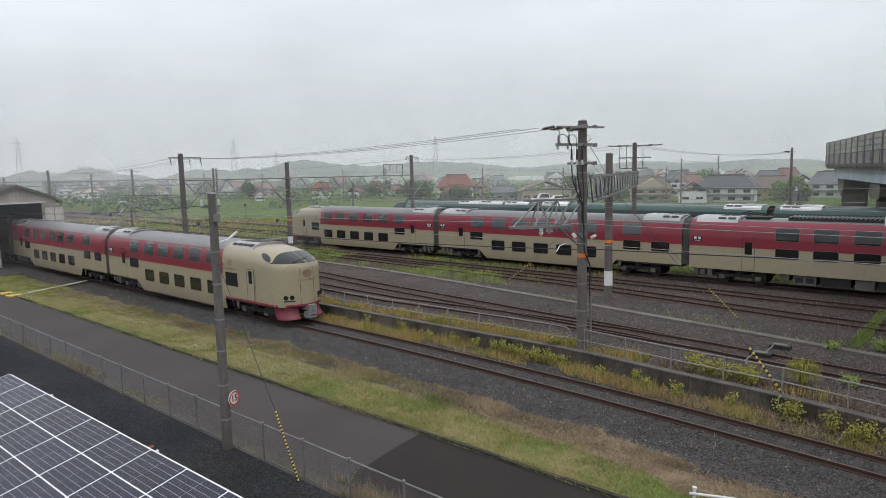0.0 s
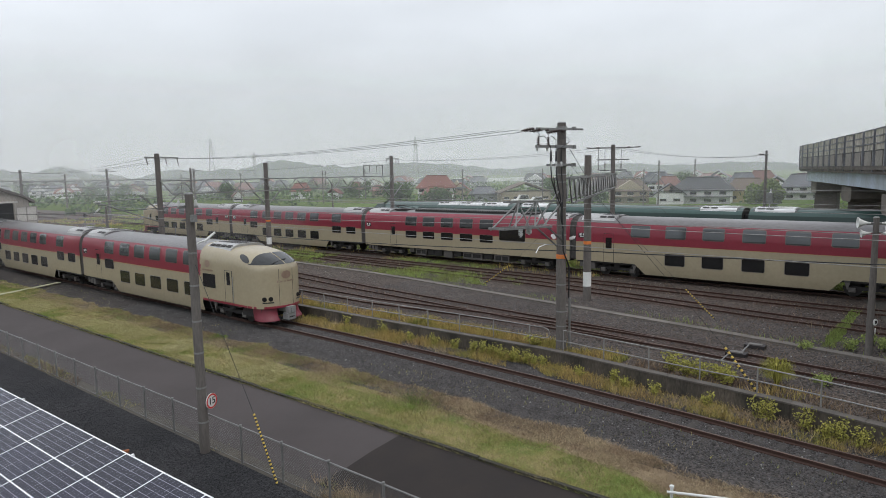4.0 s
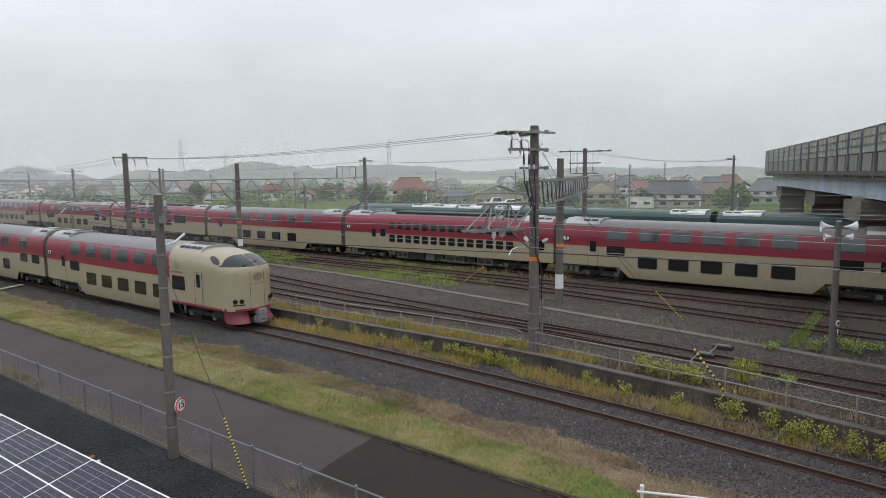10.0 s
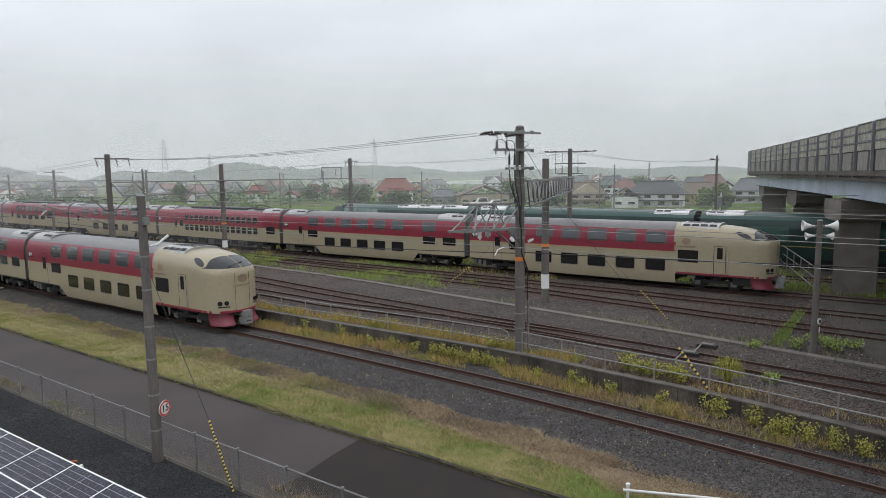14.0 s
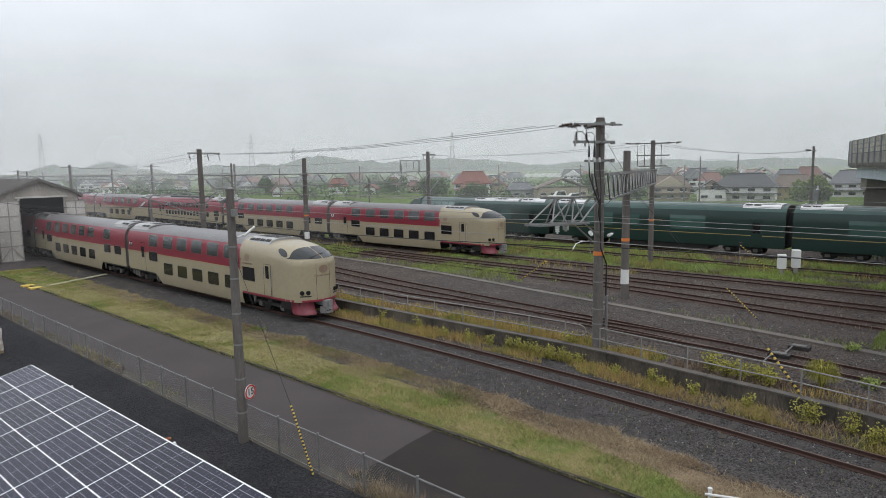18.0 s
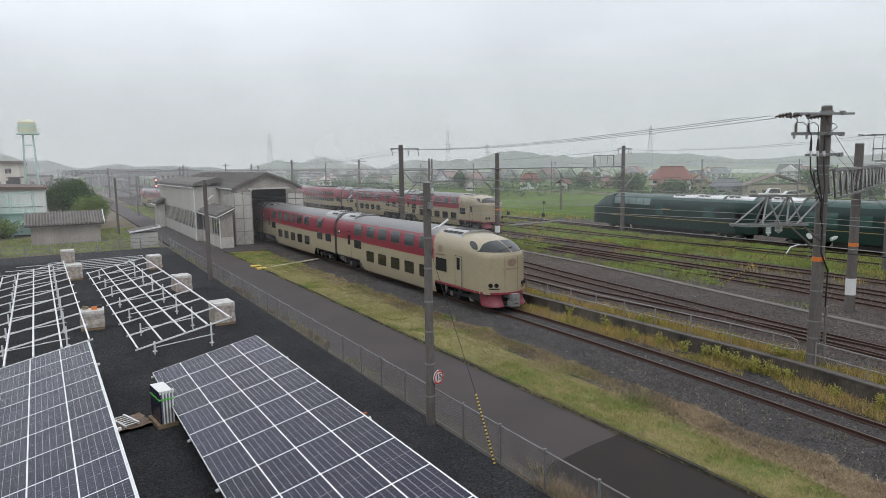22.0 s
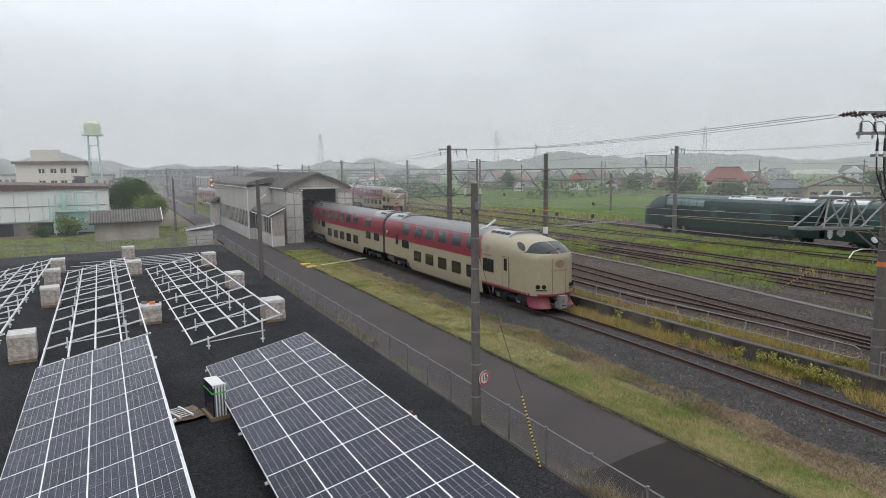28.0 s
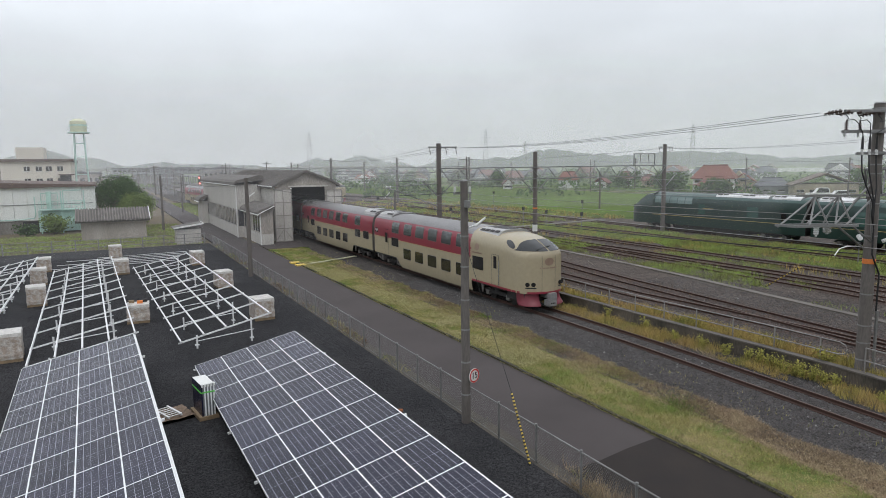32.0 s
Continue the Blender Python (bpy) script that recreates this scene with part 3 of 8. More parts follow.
def roof_unit(car, y0, y1, mat=STEEL, cowl=True):
    """A silver air conditioner with grilles, let into the roof."""
    hood = [(-1.15, 3.72), (1.15, 3.72), (1.03, 3.98), (0.80, 4.10), (0.5, 4.165), (-0.5, 4.165), (-0.80, 4.10), (-1.03, 3.98)]
    u = part("air_conditioner", Build().prism(hood, y0 - 0.1, y1 + 0.1), mat, car, "silver roof air conditioner hood")
    if cowl:
        part("cowl", Build().prism([(x * 0.97, z - 0.03) for x, z in hood], y0 - 0.22, y1 + 0.22), ROOF_GREY, u)
    step = (y1 - y0) / 4
    for k in range(2 if cowl else 4):
        ya = y0 + step * k + 0.06
        for s in (-1, 1):
            part("grille", Build().prism([(s * 0.84, 4.10), (s * 1.02, 4.01), (s * 1.03, 4.02), (s * 0.85, 4.112)][::s], ya, ya + step - 0.12), DARK_IRON, u)
        part("grille", Build().box(-0.45, 0.45, ya, ya + step - 0.12, 4.166, 4.176), DARK_IRON, u)
    part("lid_seam", Build().box(-0.5, 0.5, y0 + step * 3 - 0.01, y0 + step * 3 + 0.01, 4.166, 4.172), DARK_IRON, u)
    return u


def door(car, y0, y1, s, z0=0.98, z1=2.95, mat=CREAM):
    part("door_seam", patch(y0 - 0.025, y1 + 0.025, z0 - 0.02, z1 + 0.03, s, 0.004), DOOR_LINE, car)
    d = part("door", patch(y0, y1, z0, RED_LOW if mat is RED else z1, s, 0.010), CREAM if mat is RED else mat, car)
    if mat is RED:
        part("door_top", patch(y0, y1, RED_LOW, z1, s, 0.010), RED, d)
    part("door_window", patch(y0 + 0.13, y1 - 0.13, z0 + 0.95, z1 - 0.25, s, 0.016), WIN_DARK, d)


def bars(car, y0, y1, z, s, n, mat, size=0.09, name="lettering"):
    """A line of lettering too small to read, as short bars."""
    b = Build()
    for k in range(n):
        a = y0 + (y1 - y0) * (k + 0.12) / n
        e = y0 + (y1 - y0) * (k + 0.8) / n
        b.add(*box_on(a, e, z, z + size, s))
    tagged(part(name, b, mat, car), kind="stuff")


def box_on(y0, y1, z0, z1, s, o=0.014):
    b = patch(y0, y1, z0, z1, s, o, 1)
    return b.v, b.f


EMBLEM = material("emblem_bronze", (0.27, 0.185, 0.135), 0.5, 0.1, 0.08)


def emblem(car, y, z, s, r=0.24):
    """A plain round crest with a faint wing."""
    b = Build()
    n = 14
    vs = [(s * (side_x(z) + 0.012), y, z)] + [(s * (side_x(z + 0.8 * r * math.sin(2 * math.pi * k / n)) + 0.012), y + r * math.cos(2 * math.pi * k / n), z + 0.8 * r * math.sin(2 * math.pi * k / n)) for k in range(n)]
    b.add(vs, [(0, 1 + k, 1 + (k + 1) % n)[::-s] for k in range(n)])
    part("emblem", b, EMBLEM, car, "round bronze-coloured crest")


UPPER = [6.26 + 1.965 * k for k in range(5)] + [16.29]
LOWER = [6.28 + 1.98 * k for k in range(5)]
# windows of each kind of car: start, width, foot, head
WINDOWS = {
    "cab": [(y, 1.25, 2.80, 3.54) for y in UPPER] + [(y, 1.23, 1.06, 1.79) for y in LOWER] + [(16.36, 1.24, 1.80, 2.40)],
    "double": [(y, 1.25, 2.80, 3.54) for y in [3.02] + UPPER] + [(y, 1.23, 1.06, 1.79) for y in LOWER] + [(16.36, 1.24, 1.80, 2.40), (3.02, 1.2, 1.80, 2.40), (1.04, 1.2, 1.80, 2.40)],
    "deluxe": [(4.1 + 2.33 * k, 1.26, 2.80, 3.54) for k in range(6)] + [(6.43 + 2.34 * k, 1.24, 1.06, 1.79) for k in range(4)],
    "small": [(3.53 + 0.894 * k, 0.6, 2.73, 3.30) for k in range(14)] + [(3.53 + 0.894 * k, 0.6, 1.66, 2.24) for k in range(14)] + [(16.2, 0.58, 2.08, 2.72), (0.95, 1.2, 1.80, 2.48)],
    "wide": [(6.9 + 1.98 * k, 1.24, 2.84, 3.56) for k in range(5)] + [(6.9 + 1.98 * k, 1.22, 1.80, 2.36) for k in range(5)] + [(3.95, 2.3, 2.04, 3.04)],
}


def railcar(kind, label, group):
    """One car along y from 0 (its near end) to 21.3, standing on rails at z = 0. kind: a key of WINDOWS."""
    car = thing("railway_car", label, "railway car", group)
    low_deck = kind in ("cab", "double", "deluxe")
    red_top = RED_TOP if low_deck else RED_TOP_SINGLE
    L0, L1 = (5.64, 21.08) if kind == "cab" else (0.22, 21.08)

    def low(y):
        if not low_deck:
            return 0.90
        return float(np.interp(y, [0, 4.75, 5.4, 16.05, 16.75, 30], [0.98, 0.98, 0.32, 0.32, 0.98, 0.98]))

    ys = sorted({L0, 4.75, 5.4, 16.05, 16.75, L1, *[L0 + (L1 - L0) * k / 8 for k in range(9)]})
    ys = [y for y in ys if L0 <= y <= L1]
    part("lower_body", side_grid(ys, low, lambda y: RED_LOW), CREAM, car, "cream lower body panels", True)
    part("upper_body", side_grid([L0, (L0 + L1) / 2, L1], lambda y: RED_LOW, lambda y: red_top, 14), RED, car, "wine-red upper body band", True)
    part("trim_line", side_grid([L0, L1], lambda y: RED_LOW - 0.018, lambda y: RED_LOW + 0.018, 1, 0.005), OCHRE, car, "thin ochre line between red and cream")
    part("roof", roof_strip(L0, L1, red_top), ROOF_GREY, car, "grey weathered wet roof", True)
    core = [(x - 0.05 if x > 0 else 0, min(z, 4.02)) for x, z in PROFILE[2:]]
    core = [(-x, z) for x, z in core] + [(x, z) for x, z in core[-2::-1]]
    part("end_wall", Build().prism(core[::-1], 5.0 if kind == "cab" else 0.24, 0.32 if kind != "cab" else 5.1), EQUIP_LIGHT, car)
    part("end_wall", Build().prism(core[::-1], 20.98, 21.06), EQUIP_LIGHT, car)
    part("floor_frame", Build().box(-1.36, 1.36, L0 if kind != "cab" else 2.0, 21.0, 0.86, 1.0), EQUIP, car)
    bellows(car)
    if low_deck:
        part("underfloor_box", Build().box(-1.2, 1.2, 5.9, 15.4, 0.34, 0.95), EQUIP, car)
        for y in (4.55, 16.8):
            for s in (-1, 1):
                b = Build().add([(s * 1.36, y - 0.16, 0.98), (s * 1.36, y + 0.16, 0.98), (s * 1.36, y, 0.42), (s * 1.28, y - 0.16, 0.98), (s * 1.28, y + 0.16, 0.98), (s * 1.28, y, 0.42)], [(0, 1, 2), (5, 4, 3), (0, 2, 5, 3), (1, 4, 5, 2)])
                part("skirt_bracket", b, EQUIP_LIGHT, car)
    else:
        for y, w, z, m in ((5.5, 1.4, 0.30, EQUIP_LIGHT), (7.1, 0.8, 0.42, EQUIP), (8.1, 1.9, 0.34, EQUIP_LIGHT), (10.2, 0.7, 0.46, EQUIP), (11.1, 0.9, 0.30, EQUIP_LIGHT), (12.2, 1.5, 0.36, EQUIP), (13.9, 1.2, 0.32, EQUIP_LIGHT), (15.3, 0.5, 0.5, EQUIP_LIGHT)):
            u = part("underfloor_box", Build().box(-1.24, 1.24, y, y + w, z, 0.88), m, car)
            if w > 1:
                part("louvre", Build().box(-1.265, 1.265, y + 0.12, y + w * 0.45, z + 0.12, 0.74).box(-1.265, 1.265, y + w * 0.55, y + w - 0.12, z + 0.12, 0.74), EQUIP, u)
    for y in (3.3, 18.1):
        bogie(car, y)
    for k in range(3):
        y = 19.7 + 0.42 * k
        part("equipment_box", Build().box(-1.3, 1.3, y, y + 0.3, 0.42 + 0.06 * k, 0.88), EQUIP_LIGHT, car)
    for s in (-1, 1):
        for y, w, z0, z1 in WINDOWS[kind]:
            if z0 > 2.5 and low_deck:
                part("window", patch(y, y + w, z0, z1, s, 0.012, sash=True), WIN_UP, car, "curved upper-deck window")
            else:
                part("window", patch(y, y + w, z0, z1, s, 0.012, sash=True), WIN_DARK, car)
        door(car, *((18.25, 18.95) if low_deck else (17.2, 17.88)), s, 0.98, 2.92, RED)
        sign = part("side_sign", patch(20.3, 20.88, 2.58, 2.92, s, 0.012), BLACK, car, "black destination sign")
        for y in (20.38, 20.64):
            part("sign_mark", patch(y, y + 0.16, 2.72, 2.88, s, 0.016, 1), WHITE, sign)
        part("sign_mark", patch(20.42, 20.76, 2.63, 2.665, s, 0.016, 1), WHITE, sign)
    roof_unit(car, 18.4, 20.7)
    if kind != "cab":
        roof_unit(car, 0.6, 2.9)
    if not low_deck:
        for y in (3.4, 16.6) if kind == "wide" else (3.4,):
            b = Build()
            b.box(-0.7, 0.7, y, y + 1.4, 4.06, 4.16)
            b.path([(-0.55, y + 0.1, 4.22), (-0.45, y + 1.5, 4.40), (0.45, y + 1.5, 4.40), (0.55, y + 0.1, 4.22)], 0.03)
            b.box(-0.85, 0.85, y + 1.45, y + 1.55, 4.40, 4.45)
            part("pantograph", b, DARK_IRON, car, "folded pantograph")
        gr = part("roof_grille", Build().prism([(-0.72, 3.98), (0.72, 3.98), (0.66, 4.2), (-0.66, 4.2)], 5.9, 15.6), EQUIP, car, "long dark ribbed roof grille")
        rb = Build()
        for k in range(44):
            y = 6.0 + k * 0.22
            rb.box(-0.74, 0.74, y, y + 0.08, 4.14, 4.22)
        tagged(part("grille_ribs", rb, GALV_DARK, gr), kind="stuff")
    if kind == "cab":
        cab_end(car)
    return car


CAB_W = ([0, 0.06, 0.16, 0.35, 0.6, 1.0, 1.5, 2.2, 5.8], [1.10, 1.17, 1.245, 1.325, 1.38, 1.42, 1.44, 1.45, 1.45])
CAB_H = ([0, 0.10, 0.3, 0.7, 1.2, 1.8, 2.5, 3.3, 4.2, 5.8], [3.17, 3.24, 3.34, 3.52, 3.70, 3.83, 3.92, 3.98, 4.02, 4.09])
CAB_BOW = ([0, 0.5, 1.2, 2.4, 5.8], [0.74, 0.58, 0.32, 0.0, 0.0])


def cab_point(y, a, out=0.0):
    """On the cab's hood: a from 0 at one shoulder over the top (90) to 180 at the other, in degrees."""
    w, h, bow = (float(np.interp(y, *t)) for t in (CAB_W, CAB_H, CAB_BOW))
    c, s = math.cos(radians(a)), math.sin(radians(a))
    x = (w + out) * math.copysign(abs(c) ** 0.62, c)
    z = 2.78 + (h + out - 2.78) * max(s, 0) ** 0.72
    return (x, y - out * 0.6 + bow * (x / 1.45) ** 2, z)


def cab_wall(y, z, s, out=0.0):
    w, bow = float(np.interp(y, *CAB_W)), float(np.interp(y, *CAB_BOW))
    w = min(w, w - 0.14 * max(0, (0.95 - z) / 0.5)) + out
    return (s * w, y - out * 0.4 + bow * (w / 1.45) ** 2, z)


def cab_end(car):
    st = [0, 0.06, 0.12, 0.22, 0.35, 0.55, 0.8, 1.1, 1.4, 1.8, 2.2, 2.6, 3.0, 3.6, 4.4, 5.1, 5.76]
    b = Build()
    b.grid([[cab_point(y, a) for a in range(0, 181, 6)] for y in st], True)
    zz = [0.95, 1.1, 1.4, 1.7, 2.1, 2.45, 2.78]
    for s in (-1, 1):
        b.grid([[cab_wall(y, z, s) for z in zz] for y in st], s > 0)
    # the front, between the two walls and under the hood's rim
    w0 = CAB_W[1][0]
    cols = [w0 * k / 8 for k in range(-8, 9)]
    b.grid([[(x, 0.74 * (x / 1.45) ** 2, z) for x in cols] for z in zz], True)
    rim = [cab_point(0, a) for a in range(180, -1, -6)]
    b.grid([[(p[0], 0.74 * (p[0] / 1.45) ** 2, 2.78) for p in rim], rim], True)
    body = part("cab_body", b, CREAM, car, "cream rounded cab nose", True)
    weld = bmesh.new()
    weld.from_mesh(body.data)
    bmesh.ops.remove_doubles(weld, verts=weld.verts, dist=0.002)
    bmesh.ops.recalc_face_normals(weld, faces=weld.faces)
    weld.to_mesh(body.data)
    weld.free()
    # windscreen and quarter lights
    for a0, a1 in ((0, 1), (1, 0)):
        cols_ = []
        for k in range(15):
            a = 21.5 + (89.8 - 21.5) * (k / 14) ** 0.75
            s_ = math.sin(radians(a)) ** 0.72
            low = float(np.interp(2.78 + 0.41 / s_, CAB_H[1], CAB_H[0]))
            high = low + (1.2 - low) * max(0.0, 1 - ((90 - a) / 69) ** 2.4) ** 0.75
            ang = a if a0 == 0 else 180 - a
            cols_.append([cab_point(low + (high - low) * j / 8, ang, 0.014) for j in range(9)])
        q = Build().grid(cols_, a0 == 1)
        part("windscreen", q, SHIELD, body, "raked windscreen pane", True)
    for s in (0, 1):
        q = Build()
        rows = []
        for y in (1.02, 1.08, 1.26, 1.58, 1.90, 2.08, 2.14):
            u = (y - 1.58) / 0.57
            half = 10.5 * math.sqrt(max(0.02, 1 - u * u))
            mid = 37 + 7 * u
            rows.append([cab_point(y, (mid - half + 2 * half * k / 6) if s else 180 - (mid - half + 2 * half * k / 6), 0.014) for k in range(7)])
        part("quarter_light", q.grid(rows, s == 1), SHIELD, body, "oval side cab window", True)
    # wipers
    for x in (-0.35, 0.45):
        p0, p1 = cab_point(0.1, 90 - x * 60, 0.05), cab_point(0.4, 90 - x * 60 - 26, 0.05)
        part("wiper", Build().tube(p0, p1, 0.018, n=6), BLACK, body)
    # front door lines, crest and name bars
    for x in (-0.42, 0.42):
        part("front_seam", Build().box(x - 0.008, x + 0.008, 0.74 * (x / 1.45) ** 2 - 0.006, 0.1, 1.06, 2.95), DOOR_LINE, body)
    def front(x, z, o=0.008):
        return (x, 0.74 * (x / 1.45) ** 2 - o, z)
    e = Build()
    n = 16
    e.add([front(0, 2.64)] + [front(0.29 * math.cos(2 * math.pi * k / n), 2.64 + 0.21 * math.sin(2 * math.pi * k / n)) for k in range(n)], [(0, 1 + (k + 1) % n, 1 + k)[::-1] for k in range(n)])
    part("emblem", e, EMBLEM, body, "bronze crest")
    b2 = Build()
    for k in range(15):
        x = -0.51 + k * 0.07
        if k == 7:
            continue
        y_ = 0.74 * ((x + 0.02) / 1.45) ** 2
        b2.box(x, x + 0.04, y_ - 0.008, y_ + 0.05, 2.27, 2.345 if k not in (0, 8) else 2.365)
    tagged(part("lettering", b2, EMBLEM, body), kind="stuff")
    for s in (-1, 1):
        for x in (0.82, 1.08):
            c = front(s * x, 1.45)
            part("headlight", Build().tube((c[0], c[1] + 0.06, c[2]), (c[0] + s * 0.03, c[1] - 0.02, c[2]), 0.115, n=16), LAMP, body, "round black headlight")
        part("marker_bar", Build().grid([[front(s * (0.70 + 0.08 * k_), z_, 0.012) for k_ in range(7)] for z_ in (1.23, 1.29)], s > 0), BLACK, body)
        part("door_seam", Build().grid([[cab_wall(y, z, s, 0.004) for z in (1.07, 2.1, 2.78)] for y in (2.66, 3.38)], s > 0), DOOR_LINE, body)
        d = part("cab_door", Build().grid([[cab_wall(y, z, s, 0.010) for z in (1.08, 2.1, 2.76)] for y in (2.70, 3.34)], s > 0), CREAM, body)
        part("door_window", Build().grid([[cab_wall(y, z, s, 0.018) for z in (2.0, 2.68)] for y in (2.86, 3.18)], s > 0), WIN_DARK, d)
        part("hand_rail", Build().tube(cab_wall(2.58, 1.1, s, 0.05), cab_wall(2.58, 2.5, s, 0.05), 0.018, n=6), STEEL, body)
        part("window", Build().grid([[cab_wall(y, z, s, 0.012) for z in (1.70, 2.45)] for y in (4.28, 5.5)], s > 0), WIN_DARK, body)
        # red lower edge and plough
        part("red_stripe", Build().grid([[cab_wall(y, z, s, 0.006) for z in (0.95, 1.06)] for y in (0, 0.35, 0.8, 1.4, 2.2, 5.6)], s > 0), RED, body)
    part("red_stripe", Build().grid([[front(x, z, 0.006) for x in cols] for z in (0.95, 1.06)], True), RED, body)
    arc = [(-1.22, 1.25), (-1.24, 0.85), (-1.16, 0.6), (-0.95, 0.38), (-0.66, 0.26), (-0.46, 0.24)]
    for s in (-1, 1):
        rows = []
        for z, o in ((0.30, -0.20), (0.34, -0.19), (0.42, -0.12), (0.54, -0.03), (0.72, 0.03), (0.95, 0.05)):
            rows.append([(s * -x * (1 - o * 0.25), y + o, z) for x, y in arc])
        k = Build().grid(rows, s < 0)
        k.grid([[(s * -x * 0.95, y + o + 0.06, z) for x, y in arc] for z, o in ((0.30, -0.20), (0.54, -0.03), (0.95, 0.05))], s > 0)
        part("snow_plough", k, PLOUGH, car, "wine-red flared front skirt", True)
    part("front_underframe", Build().box(-1.15, 1.15, 0.62, 2.3, 0.45, 0.96), EQUIP, car)
    c = part("coupler", Build().box(-0.13, 0.13, -0.22, 0.7, 0.70, 0.96).box(-0.22, 0.22, -0.36, -0.14, 0.68, 1.02).box(-0.05, 0.05, -0.4, -0.3, 0.72, 0.94), COUPLER, car, "grey front coupler")
    part("connector_box", Build().box(-0.24, 0.24, -0.34, 0.1, 0.34, 0.66), COUPLER, c)
    for x in (-0.1, 0.0, 0.1):
        part("connector_port", Build().tube((x, -0.345, 0.49), (x, -0.37, 0.49), 0.035, n=8), BLACK, c)
    part("jumper_box", Build().box(0.34, 0.52, 0.0, 0.3, 0.6, 0.92), COUPLER, c)
    part("coupler_hose", Build().path([(0.28, -0.05, 0.8), (0.33, -0.15, 0.5), (0.2, -0.1, 0.35)], 0.03), BLACK, c)
    roof_unit(car, 3.3, 5.4, STEEL, False).matrix_basis = pose(0, 0, -0.07)
    for s in (-1, 1):
        emblem(car, 5.0, 3.0, s, 0.26)
        bars(car, 4.45, 5.55, 2.62, s, 13, EMBLEM, 0.08)


cab_car = railcar("cab", "cream and wine-red double-deck sleeper cab car with a rounded nose", "cars of the parked sleeper train")
double_car = railcar("double", "cream and wine-red double-deck sleeper car", "cars of the parked sleeper train")
deluxe_car = railcar("deluxe", "cream and wine-red double-deck car with widely spaced windows", "cars of the parked sleeper train")
small_car = railcar("small", "cream and wine-red motor car with two rows of small windows", "cars of the leaving sleeper train")
wide_car = railcar("wide", "cream and wine-red motor car with paired and wide windows", "cars of the leaving sleeper train")
CAR = 21.36
NOSE1 = 27.2
protos = {"cab": cab_car, "double": double_car, "deluxe": deluxe_car, "small": small_car, "wide": wide_car}
FORMATION = ("cab", "double", "small", "deluxe", "wide", "double", "cab")


def train_pose(x, nose, k, z):
    """The pose of car k of a train whose near nose stands at y = nose."""
    if k == 6:
        return pose(x, nose + 7 * CAR, z, 0, 0, 180)
    return pose(x, nose + k * CAR, z)


leaving = []
for k, kd in enumerate(FORMATION):
    ob = copy_thing(protos[kd], train_pose(TRAIN2_X, -91.8, k, ZR))
    tagged(ob, group="cars of the leaving sleeper train")
    leaving.append(ob)
for k, kd in enumerate(FORMATION[:6]):
    y = NOSE1 + k * CAR
    m = pose(track_a(y), y, 0.06, 0, 0, math.degrees(math.atan2(track_a(y) - track_a(y + CAR), CAR)))
    if k < 5:
        protos[kd].matrix_basis = m
        tagged(protos[kd], group="cars of the parked sleeper train")
    else:
        tagged(copy_thing(protos[kd], m), group="cars of the parked sleeper train")


def motions():
    # nose of the leaving train: seconds and metres along its track
    run = [(0, -91.35), (2, -77.45), (4, -63.5), (6, -49.6), (9, -28.65), (12, -7.75), (14, 6.1), (17, 25.8), (19, 39.4), (21, 53.0), (23, 66.7), (25, 80.1), (28, 100.2), (30, 113.5), (32, 126.8)]
    for k, ob in enumerate(leaving):
        walk(ob, [(t, train_pose(TRAIN2_X, y, k, ZR)) for t, y in run])


# ---- solar field ----
TILT = math.degrees(math.atan2(0.8, 3.74))


def panel_meshes():
    w, l = 0.955, 1.636
    cell = Build().box(0.012, w - 0.012, 0.012, l - 0.012, -0.02, 0.0).mesh("cells", PV_CELL)
    fr = Build()
    for a in ((0, w, 0, 0.016), (0, w, l - 0.016, l), (0, 0.016, 0.016, l - 0.016), (w - 0.016, w, 0.016, l - 0.016)):
        fr.box(*a, -0.036, 0.005)
    ln = Build()
    for k in range(1, 6):
        ln.box(0.012 + (w - 0.024) * k / 6 - 0.0035, 0.012 + (w - 0.024) * k / 6 + 0.0035, 0.02, l - 0.02, 0, 0.0012)
    for k in range(1, 12):
        t = 0.0040 if k == 6 else 0.0008
        ln.box(0.02, w - 0.02, 0.012 + (l - 0.024) * k / 12 - t, 0.012 + (l - 0.024) * k / 12 + t, 0.0014, 0.0022)
    return cell, fr.mesh("panel_frame", PV_FRAME), ln.mesh("cell_grid", PV_LINE)


PANEL = panel_meshes()


def rack(name, label, category, length, panels=0, group=""):
    """A tilted steel rack in its own space: x to the high side (0 to 3.8), y along it from 0 backwards, top plane through z = 0."""
    r = thing(name, label, category, group)
    n_cross = max(3, int(length / (3.27 if panels else 2.7)))
    for k in range(5):
        x = 0.03 + k * 0.955
        for a, e in ((0, length / 2 - 0.02), (length / 2 + 0.02, length)):
            part("purlin", Build().box(x - 0.03, x + 0.03, -e - (0.12 if not panels else 0), -a, -0.115, -0.045), GALV, r)
    for k in range(n_cross + 1):
        y = -length * k / n_cross
        part("cross_beam", Build().box(-0.08, 3.87 if panels else 3.98, y - 0.025, y + 0.025, -0.18, -0.118), GALV, r)
    return r


